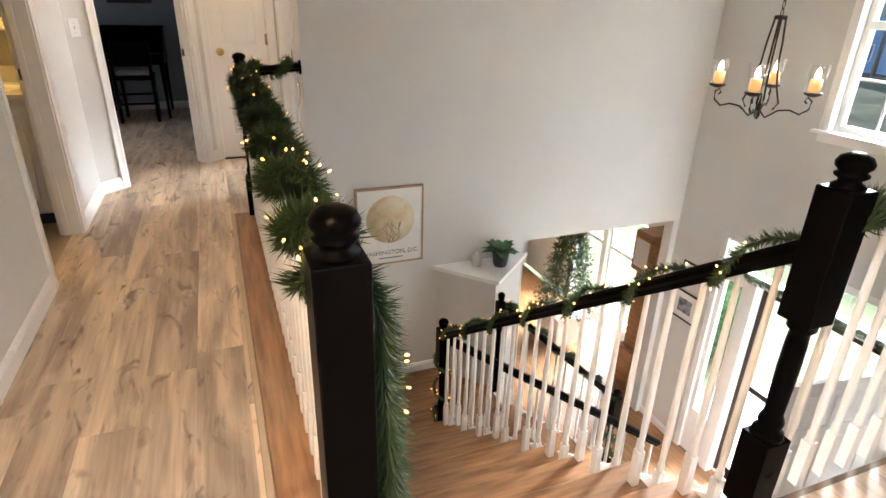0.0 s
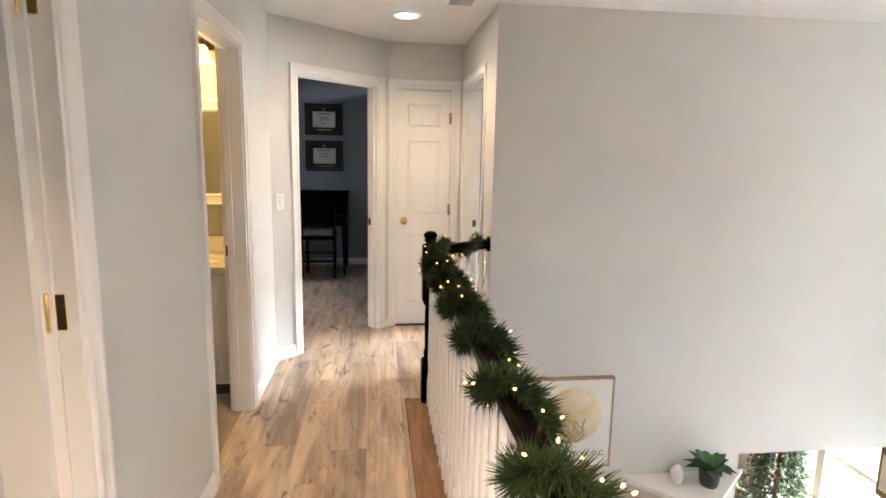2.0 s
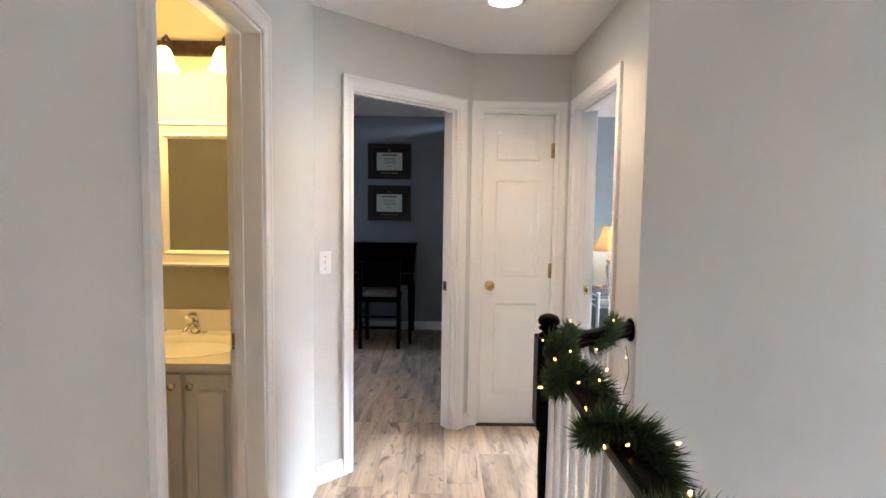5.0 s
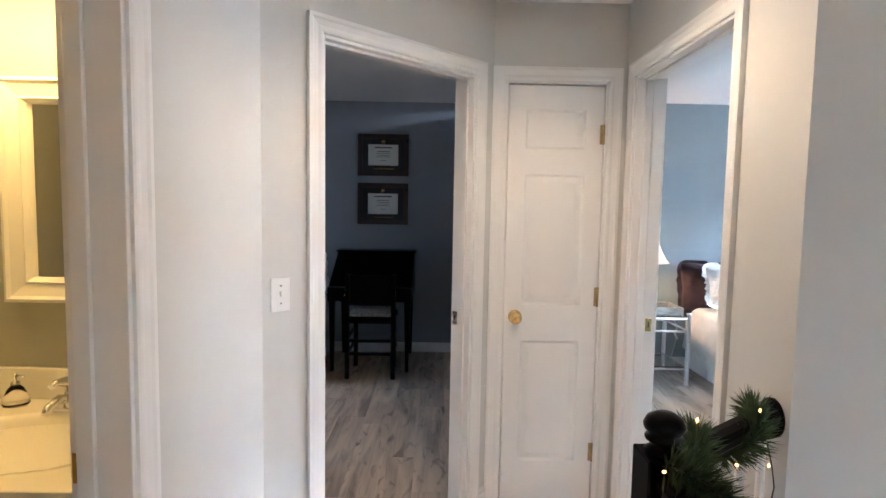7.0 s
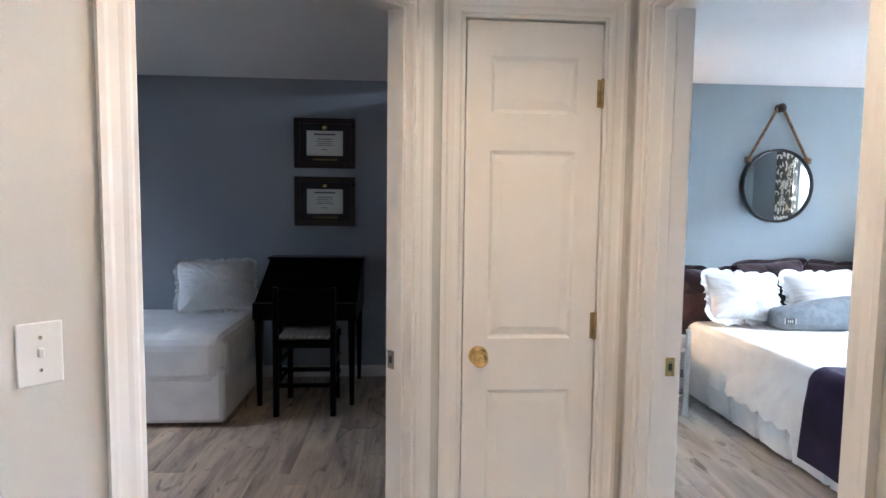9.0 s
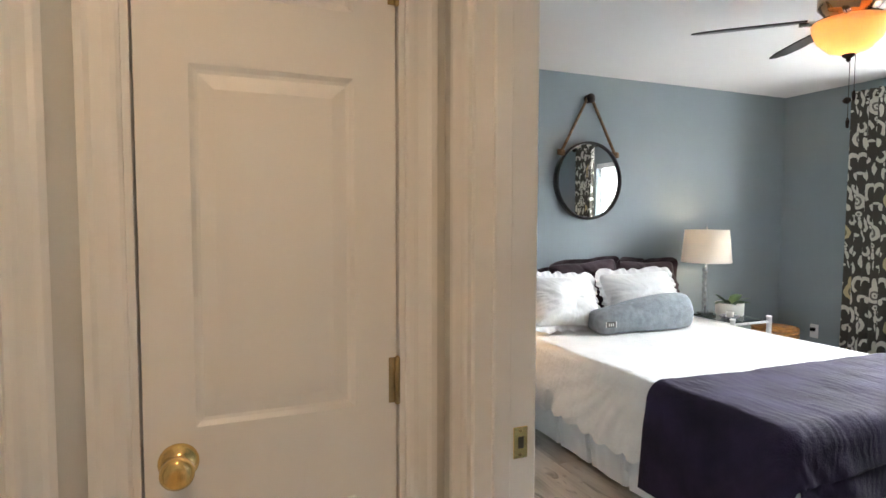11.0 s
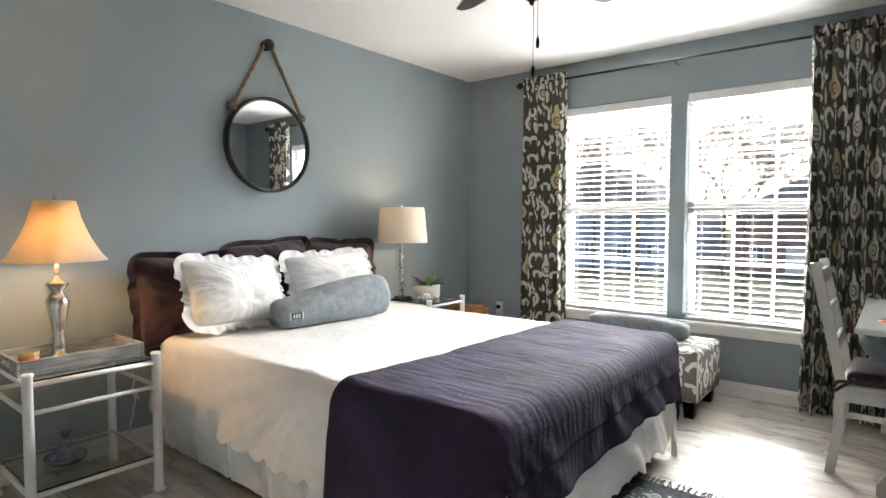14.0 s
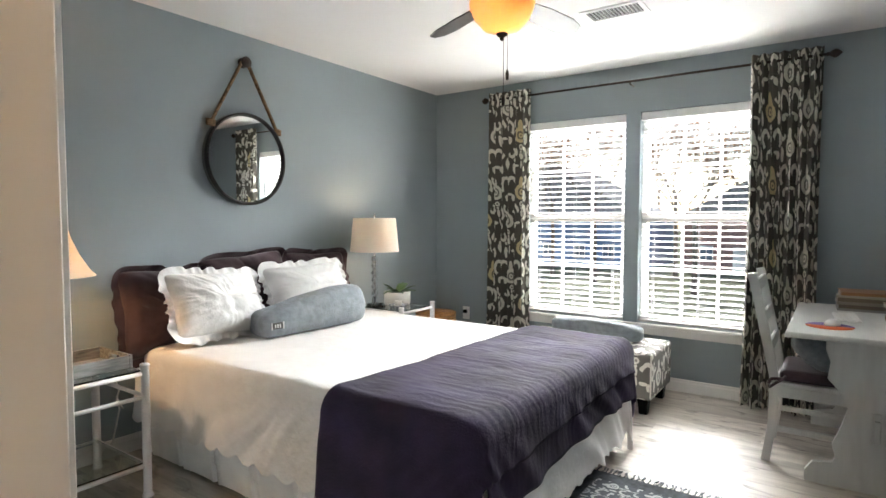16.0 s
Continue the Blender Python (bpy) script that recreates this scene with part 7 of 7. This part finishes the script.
sd2 = thing("secretary_desk", pose(-0.87, 7.90, 0), "black slant-front writing desk on slim legs", "desk")
bm = bmesh.new()
prism(bm, [(-0.36, 0.62), (0.34, 0.62), (0.34, 1.0), (0.18, 1.0), (-0.30, 0.74), (-0.36, 0.74)], 0.72, Matrix(((0, 1, 0, -0.36), (1, 0, 0, 0), (0, 0, 1, 0), (0, 0, 0, 1))))
part("case", bm, BLACK, sd2)
part("top", boxes((-0.375, 0.375, 0.15, 0.35, 1.001, 1.018), bevel=0.004), BLACK, sd2)
part("drawer", boxes((-0.33, 0.33, -0.368, -0.361, 0.64, 0.72), bevel=0.002), BLACK, sd2)
for x in (-0.2, 0.2):
    bm = bmesh.new()
    lathe(bm, [(0, 0), (0.007, 0.0), (0.005, 0.01), (0.011, 0.02), (0, 0.026)], seg=12, m=pose(x, -0.368, 0.68, 90))
    part("drawer_knob", bm, OLDBRASS, sd2)
for x in (-0.325, 0.325):
    for y in (-0.32, 0.30):
        bm = bmesh.new()
        r = bmesh.ops.create_cone(bm, cap_ends=True, segments=4, radius1=0.020, radius2=0.036, depth=0.62)
        bmesh.ops.rotate(bm, matrix=Matrix.Rotation(radians(45), 3, "Z"), verts=bm.verts)
        bmesh.ops.translate(bm, vec=(x, y, 0.31), verts=bm.verts)
        part("leg", bm, BLACK, sd2)

oc = thing("office_chair", pose(-0.84, 7.55, 0), "black wooden chair with a pale woven seat", "chair")
for x in (-0.19, 0.19):
    part("back_post", boxes((x - 0.018, x + 0.018, -0.205, -0.168, 0, 0.88), bevel=0.003), BLACK, oc)
    part("front_leg", boxes((x * 0.9 - 0.018, x * 0.9 + 0.018, 0.17, 0.205, 0, 0.52), bevel=0.003), BLACK, oc)
    for z in (0.20, 0.33):
        part("side_stretcher", boxes((x - 0.010, x + 0.010, -0.17, 0.17, z, z + 0.022)), BLACK, oc)
part("seat", boxes((-0.185, 0.185, -0.165, 0.20, 0.52, 0.548), bevel=0.008), material("woven_seat", (0.42, 0.38, 0.31), 0.9, var=0.3, scale=60, bump=0.6, bump_scale=120), oc, "pale woven seat")
part("back_rail", boxes((-0.20, 0.20, -0.20, -0.166, 0.47, 0.525), bevel=0.003), BLACK, oc)
part("front_rail", boxes((-0.20, 0.20, 0.166, 0.20, 0.47, 0.519), bevel=0.003), BLACK, oc)
for z in (0.20, 0.31):
    part("front_stretcher", boxes((-0.17, 0.17, -0.195, -0.175, z, z + 0.025)), BLACK, oc)
part("backrest", boxes((-0.172, 0.172, -0.195, -0.178, 0.62, 0.87), bevel=0.004), BLACK, oc)

ob_ = thing("day_bed", pose(-2.0, 7.55, 0), "single bed with a pale quilt and white pillow", "bed")
part("mattress", boxes((-0.95, 0.70, -0.40, 0.62, 0.25, 0.60), bevel=0.10, seg=4), CLOTH_SKIRT, ob_)
part("valance", boxes((-0.95, 0.69, -0.39, 0.62, 0.03, 0.40), bevel=0.03, seg=2), CLOTH_SKIRT, ob_)
pillow("office_pillow", pose(-1.60, 7.95, 0.81, -30, 0, 20), 0.55, 0.40, 0.18, CLOTH_W, "white quilted pillow standing on the bed", "", 41, 0.03)
# unseen window, added where the office area lamp shines in
sash_window("window_office", on_wall((-3.5, 4.65), (-3.5, 8.385)) @ pose(1.3, 0, 0), 1.2, 0.7, 2.05, 2, 2, "white office window, assumed out of view", 0.06)

# ---- bathroom ----
LAMIN = material("cultured_marble", (0.80, 0.77, 0.70), 0.18, var=0.02, scale=3, bump=0.0)
CABW = material("cabinet_white", (0.76, 0.74, 0.70), 0.4, var=0.02, scale=3, bump=0.03)
va = thing("vanity", pose(-1.72, 4.23, 0), "white bathroom vanity with raised panel doors", "vanity")
part("carcass", boxes((-0.60, 0.70, -0.24, 0.295, 0.09, 0.795)), CABW, va)
# toe kick coloured near-black for the shade under the cabinet
part("toe_kick", boxes((-0.60, 0.70, -0.18, 0.29, 0.0, 0.09)), RECESS_SHADE, va)
for x0, x1, side in ((-0.16, 0.47, -1), (0.482, 0.695, 1), (-0.595, -0.172, 1)):
    d_ = part("door", boxes((x0, x1, -0.259, -0.241, 0.12, 0.775), bevel=0.004), CABW, va)
    part("raised_panel", boxes((x0 + 0.05, x1 - 0.05, -0.268, -0.258, 0.18, 0.715), bevel=0.009), CABW, d_)
    bm = bmesh.new()
    kx = x1 - 0.03 if side < 0 else x0 + 0.03
    lathe(bm, [(0, 0), (0.007, 0), (0.005, 0.01), (0.014, 0.02), (0.014, 0.026), (0, 0.03)], seg=16, m=pose(kx, -0.259, 0.73, 90))
    part("cabinet_knob", bm, NICKEL, d_)
vt = thing("countertop", pose(-1.72, 4.23, 0.796), "cream moulded vanity top with an oval basin", "countertop")


def basin_point(u, v):
    x, y = -0.62 + 1.34 * u, -0.285 + 0.575 * v
    d = math.hypot((x - 0.36) / 0.27, (y + 0.02) / 0.19)
    z = 0.03 - (0.12 * (1 - d ** 2.2) ** 0.6 if d < 1 else 0.0)
    return Vector((x, y, z))


bm = bmesh.new()
sheet(bm, 96, 48, basin_point)
part("deck", bm, LAMIN, vt)
part("front_edge", boxes((-0.62, 0.72, -0.29, -0.284, 0.0, 0.031), (-0.62, 0.72, 0.278, 0.297, 0.03, 0.13), bevel=0.002), LAMIN, vt)
fc_ = thing("faucet", pose(-1.385, 4.42, 0.826), "chrome single-lever basin faucet", "faucet")
bm = boxes((-0.05, 0.05, -0.025, 0.025, 0, 0.014), bevel=0.006)
lathe(bm, [(0.024, 0.014), (0.02, 0.03), (0.019, 0.06), (0.0, 0.075)], seg=18)
part("body", bm, CHROME, fc_)
bm = bmesh.new()
tube(bm, [(0, -0.01, 0.04), (0, -0.06, 0.055), (0, -0.105, 0.045), (0, -0.12, 0.03)], [0.014, 0.013, 0.011, 0.010], 12)
part("spout", bm, CHROME, fc_)
bm = bmesh.new()
tube(bm, [(0, 0.0, 0.07), (0, -0.02, 0.095), (0, -0.07, 0.105), (0, -0.09, 0.10)], [0.018, 0.016, 0.010, 0.008], 10)
part("lever", bm, CHROME, fc_)
sp_ = thing("soap_dispenser", pose(-1.575, 4.45, 0.826) @ Matrix.Scale(0.72, 4), "clear glass soap dispenser with a metal pump", "soap dispenser")
bm = bmesh.new()
lathe(bm, [(0, 0), (0.045, 0), (0.05, 0.01), (0.05, 0.03), (0.03, 0.075), (0.016, 0.09), (0, 0.09)], seg=22)
part("bottle", bm, GLASS, sp_)
bm = bmesh.new()
lathe(bm, [(0.017, 0.09), (0.017, 0.105), (0.006, 0.107), (0.006, 0.14), (0, 0.14)], seg=14)
tube(bm, [(0, 0, 0.132), (0.045, -0.01, 0.13)], 0.004, 6)
part("pump", bm, NICKEL, sp_)
mk = thing("makeup_mirror", pose(-1.755, 4.37, 0.826), "round chrome makeup mirror on a stand", "mirror")
bm = bmesh.new()
lathe(bm, [(0, 0), (0.06, 0), (0.058, 0.008), (0.012, 0.02), (0.008, 0.04), (0.008, 0.11), (0, 0.11)], seg=24)
part("stand", bm, NICKEL, mk)
bm = bmesh.new()
lathe(bm, [(0.0, -0.006), (0.085, -0.006), (0.09, 0.0), (0.085, 0.006), (0.0, 0.004)], seg=30, m=pose(0.0, 0, 0.18, 62, 0, 40))
for f in bm.faces:
    f.smooth = False
part("mirror_head", bm, CHROME, mk)
mc_ = thing("medicine_cabinet", pose(-1.32, 4.53, 1.14), "cream moulded mirror frame above the vanity", "mirror")
FW = 0.30
bm = bmesh.new()
prof = [(0.0, 0.0), (0.0, 0.05), (0.011, 0.056), (0.019, 0.046), (0.055, 0.036), (0.062, 0.042), (0.073, 0.026), (0.076, 0.012)]
rings = []
for px, pz, sx, sz in ((-FW, 0.0, 1, 1), (FW, 0.0, -1, 1), (FW, 0.68, -1, -1), (-FW, 0.68, 1, -1)):
    rings.append([bm.verts.new((px + sx * o, -h_, pz + sz * o)) for o, h_ in prof])
for a, b in zip(rings, rings[1:] + rings[:1]):
    for k in range(len(prof) - 1):
        bm.faces.new((a[k], b[k], b[k + 1], a[k + 1]))
part("frame", bm, TRIM, mc_)
part("mirror_glass", boxes((-FW + 0.074, FW - 0.074, -0.014, -0.002, 0.074, 0.606)), MIRROR, mc_)
vl = thing("vanity_light", pose(-1.50, 4.53, 2.10), "bronze vanity light with frosted bell shades, lit", "vanity light")
part("backplate", boxes((-0.36, 0.36, -0.022, 0.0, 0.03, 0.10), bevel=0.006), BRONZE, vl)
BELL = glow("bell_glass", (1.0, 0.60, 0.22), 0.28, (0.9, 0.85, 0.75))
for x in (-0.27, 0.0, 0.27):
    bm = bmesh.new()
    tube(bm, [(x, -0.02, 0.07), (x, -0.09, 0.10), (x, -0.12, 0.075), (x, -0.12, 0.04)], 0.007, 8)
    ar = part("arm", bm, BRONZE, vl)
    bm = bmesh.new()
    lathe(bm, [(0.018, 0.045), (0.03, 0.035), (0.045, 0.0), (0.055, -0.04), (0.068, -0.06), (0.064, -0.06), (0.05, -0.035), (0.0, -0.03)], x, -0.12, 24)
    part("bell_shade", bm, BELL, ar, "glowing frosted bell shade")
tw_ = thing("towel_shelf", pose(-1.35, 2.57, 0), "dark open shelf with folded towels reflected in the mirror", "shelf")
for z in (0.9, 1.25, 1.6):
    part("shelf_board", boxes((-0.2, 0.2, 0, 0.22, z, z + 0.02)), BRONZE, tw_)
    part("towel_stack", boxes((-0.15, 0.14, 0.02, 0.20, z + 0.021, z + 0.10), bevel=0.02, seg=2), CLOTH_W, tw_)

# ---- outside ----
LAWN = material("winter_lawn", (0.105, 0.125, 0.062), 0.95, var=0.25, scale=0.4, bump=0.3, bump_scale=30)
solo("ground", boxes((-300, 300, -300, 300, LOW - 0.75, LOW - 0.25)), LAWN, "green winter lawn reaching to the horizon", "ground", "", "structure")
solo("road", boxes((17, 23, -120, 120, LOW - 0.249, LOW - 0.235)), material("asphalt", (0.055, 0.058, 0.065), 0.9, var=0.15, scale=2, bump=0.4, bump_scale=60), "grey asphalt road before the houses", "road", "", "structure")
solo("pavement", boxes((13.5, 15, -120, 120, LOW - 0.249, LOW - 0.21)), material("concrete", (0.26, 0.255, 0.245), 0.9, var=0.1, scale=1.5, bump=0.3, bump_scale=40), "pale concrete pavement along the road", "pavement", "", "structure")
solo("porch_slab", boxes((4.41, 6.6, 0.6, 4.05, LOW - 0.2, LOW - 0.02)), material("porch_concrete", (0.42, 0.41, 0.39), 0.9, var=0.1, scale=3), "pale concrete porch slab at the entrance", "porch", "", "structure")


def house(name, x, y, w, d, h, wall_mat, roof_mat, label, windows, garage=None):
    th = thing(name, pose(x, y, LOW - 0.25), label, "house")
    part("wall", boxes((0, d, -w / 2, w / 2, 0, h)), wall_mat, th)
    bm = bmesh.new()
    prism(bm, [(-w / 2 - 0.4, h), (w / 2 + 0.4, h), (0, h + w * 0.30)], d + 0.8, Matrix(((0, 1, 0, -0.4), (1, 0, 0, 0), (0, 0, 1, 0), (0, 0, 0, 1))))
    part("roof", bm, roof_mat, th)
    for wy, wz in windows:
        wd = part("window", boxes((-0.05, 0.0, wy - 0.55, wy + 0.55, wz, wz + 1.4)), TRIM, th)
        for q in (-1, 1):
            part("pane", boxes((-0.07, -0.051, wy + q * 0.26 - 0.22, wy + q * 0.26 + 0.22, wz + 0.08, wz + 1.32)), material("dark_pane", (0.16, 0.20, 0.26), 0.1, bump=0.0), wd)
    if garage is not None:
        part("garage_door", boxes((-0.06, 0.0, garage - 2.4, garage + 2.4, 0, 2.2), bevel=0.02), TRIM, th)


BLUE = material("blue_siding", (0.24, 0.36, 0.56), 0.8, var=0.1, scale=1, bump=0.5, bump_scale=8, stretch=(0.2, 0.2, 6))
BRICK = material("red_brick", (0.40, 0.25, 0.22), 0.9, var=0.25, scale=9, bump=0.5, bump_scale=20)
ROOF = material("grey_shingle", (0.32, 0.32, 0.34), 0.9, var=0.2, scale=6, bump=0.4, bump_scale=20)
house("house", 52, 28, 18, 12, 4.6, BLUE, ROOF, "blue clapboard house across the road", [(-3.2, 0.9), (0, 0.9), (3.2, 0.9), (-6, 0.9), (6, 0.9)])
house("house", 54, 9.5, 13, 12, 4.8, BRICK, ROOF, "red brick house across the road", [(-4.5, 0.9), (4.5, 0.9)], 0.0)
house("house", 54, -12, 12, 12, 4.6, BLUE, ROOF, "blue clapboard house across the road", [(-3.2, 0.9), (0, 0.9), (3.2, 0.9)])
house("house", 56, 48, 13, 12, 4.6, BRICK, ROOF, "red brick house down the road", [(-3.2, 0.9), (0, 0.9), (3.2, 0.9)])
BARK = material("bark", (0.24, 0.20, 0.17), 0.9, var=0.25, scale=12, bump=0.6, bump_scale=25, stretch=(1, 1, 0.2))
RUST = material("autumn_leaves", (0.26, 0.12, 0.05), 0.8, var=0.3, scale=3, bump=0.0)


def bare_tree(x, y, h, seed, leafy):
    rnd = random.Random(seed)
    th = thing("tree", pose(x, y, LOW - 0.25), "bare branching street tree with a few rusty leaves", "tree", "street trees")
    bm = bmesh.new()
    tube(bm, [(0, 0, 0), (0.05, 0.02, h * 0.25), (0.0, 0.1, h * 0.45)], [0.20, 0.16, 0.12], 8)
    part("trunk", bm, BARK, th)
    bm = bmesh.new()
    ends = []

    def grow(p, d, L, r, depth):
        q = p + d * L
        mid = p.lerp(q, 0.5) + Vector((rnd.uniform(-1, 1), rnd.uniform(-1, 1), 0)) * L * 0.05
        tube(bm, [p, mid, q], [r, r * 0.8, r * 0.6], 5, caps=False)
        if depth == 0:
            ends.append(q)
            return
        for _ in range(rnd.choice((2, 3, 3))):
            nd = (d + Vector((rnd.gauss(0, 0.5), rnd.gauss(0, 0.5), rnd.gauss(0.1, 0.3)))).normalized()
            grow(q, nd, L * rnd.uniform(0.6, 0.85), r * 0.66, depth - 1)
    for k in range(4):
        a = k * 1.6 + rnd.random()
        grow(Vector((0, 0.08, h * (0.36 + 0.03 * k))), Vector((math.cos(a) * 0.6, math.sin(a) * 0.6, 0.8)).normalized(), h * 0.17, 0.065, 4)
    part("limbs", bm, BARK, th)
    buf = {"v": [], "f": []}
    for e in ends:
        for _ in range(leafy):
            c = e + Vector((rnd.gauss(0, 0.25), rnd.gauss(0, 0.25), rnd.gauss(0, 0.25)))
            needles(buf, c, Vector((rnd.gauss(0, 1), rnd.gauss(0, 1), rnd.gauss(0, 1))).normalized(), 0.12, rnd, 0.03)
    me = bpy.data.meshes.new("crown")
    me.from_pydata([tuple(v) for v in buf["v"]], [], buf["f"])
    me.materials.append(RUST)
    c = new("crown", me)
    c.parent = th
    tagged(c, "", "", "", "stuff")


for k, (x, y, h) in enumerate(((36, 11.5, 11), (40, 19, 13), (44, 24, 13), (47, 15, 14), (49, 31, 14), (47, 9, 13), (70, 22, 18), (70, 14, 18), (72, 30, 18), (44, -8, 13), (70, 38, 18))):
    bare_tree(x, y, h, 50 + k, 10)
for k, (x, y) in enumerate(((6.3, 5.05), (6.9, 5.6))):
    rnd = random.Random(70 + k)
    th = thing("shrub", pose(x, y, LOW - 0.25), "evergreen shrub beside the porch", "shrub", "porch shrubs")
    bm = bmesh.new()
    tube(bm, [(0, 0, 0), (0, 0, 0.5)], [0.03, 0.01], 6)
    part("stem", bm, BARK, th)
    buf = {"v": [], "f": []}
    for _ in range(5000):
        d = Vector((rnd.gauss(0, 1), rnd.gauss(0, 1), rnd.gauss(0.2, 0.9))).normalized()
        p = d * 0.45 * rnd.uniform(0.6, 1.0) * (1 + 0.2 * noise.noise(d * 3)) + Vector((0, 0, 0.5))
        needles(buf, p, (d + Vector((rnd.gauss(0, 0.6), rnd.gauss(0, 0.6), rnd.gauss(0, 0.6)))).normalized(), 0.06, rnd, 0.012)
    me = bpy.data.meshes.new("foliage")
    me.from_pydata([tuple(v) for v in buf["v"]], [], buf["f"])
    me.materials.append(LEAF)
    c = new("foliage", me)
    c.parent = th
    tagged(c, "", "", "", "stuff")

# ---- floor planks ----
def planks(name, x0, x1, y0, y1, along, width, length, mat, label, top=0.0, skip=None, seed=1):
    rnd = random.Random(seed)
    th = thing(name, pose(x0, y0, top), label, "floor", "", "structure")
    cache = {}
    across = (x1 - x0) if along == "y" else (y1 - y0)
    run = (y1 - y0) if along == "y" else (x1 - x0)
    n = int(math.ceil(across / width))
    for r in range(n):
        a0, a1 = r * width, min(across, (r + 1) * width)
        s = -rnd.uniform(0, length)
        while s < run:
            b0, b1 = max(0.0, s), min(run, s + length)
            s += length
            if b1 - b0 < 0.02:
                continue
            key = (round(a1 - a0, 3), round(b1 - b0, 2))
            if key not in cache:
                wv, lv, g, c = a1 - a0, b1 - b0, 0.0003, 0.0007
                dims = (wv, lv) if along == "y" else (lv, wv)
                vs = [(g, g, -0.008), (dims[0] - g, g, -0.008), (dims[0] - g, dims[1] - g, -0.008), (g, dims[1] - g, -0.008)]
                vs += [(x, y, -c) for x, y, _ in vs]
                vs += [(g + c, g + c, 0), (dims[0] - g - c, g + c, 0), (dims[0] - g - c, dims[1] - g - c, 0), (g + c, dims[1] - g - c, 0)]
                fs = [(8, 9, 10, 11)]
                for k in range(4):
                    k2 = (k + 1) % 4
                    fs += [(k, k2, 4 + k2, 4 + k), (4 + k, 4 + k2, 8 + k2, 8 + k)]
                me = bpy.data.meshes.new("plank")
                me.from_pydata(vs, [], fs)
                me.materials.append(mat)
                cache[key] = me
            x, y = (a0, b0) if along == "y" else (b0, a0)
            if skip and skip(x0 + x, y0 + y):
                continue
            ob = new("plank", cache[key])
            ob.parent = th
            ob.location = (x, y, 0)
    return th


planks("floor_hall", -0.93, 0.0, -2.6, 5.46, "y", 0.182, 1.22, PLANK, "rustic tan and grey vinyl plank floor of the hall", 0.0, None, 4)
planks("floor_gallery_end", 0.0, 0.60, 3.90, 5.46, "y", 0.182, 1.22, PLANK, "rustic tan and grey vinyl plank floor by the closet", 0.0, None, 14)
planks("floor_south", 0.0, 2.4, -2.6, 0.775, "y", 0.182, 1.22, PLANK, "rustic tan vinyl plank floor above the stairs", 0.0, None, 5)
planks("floor_bedroom", 0.60, 4.83, 4.2, 7.88, "y", 0.182, 1.22, PLANK_BED, "pale grey oak vinyl plank floor of the bedroom", 0.0, None, 6)
planks("floor_office", -3.5, 0.0, 5.46, 8.27, "y", 0.182, 1.22, PLANK, "grey brown vinyl plank floor of the office", 0.0, None, 7)
planks("floor_office_west", -3.5, -0.93, 4.645, 5.46, "y", 0.182, 1.22, PLANK, "grey brown vinyl plank floor of the office", 0.0, None, 8)
planks("floor_spare", -2.8, -0.93, 0.6, 2.43, "y", 0.182, 1.22, PLANK, "tan vinyl plank floor of the spare room", 0.0, None, 9)
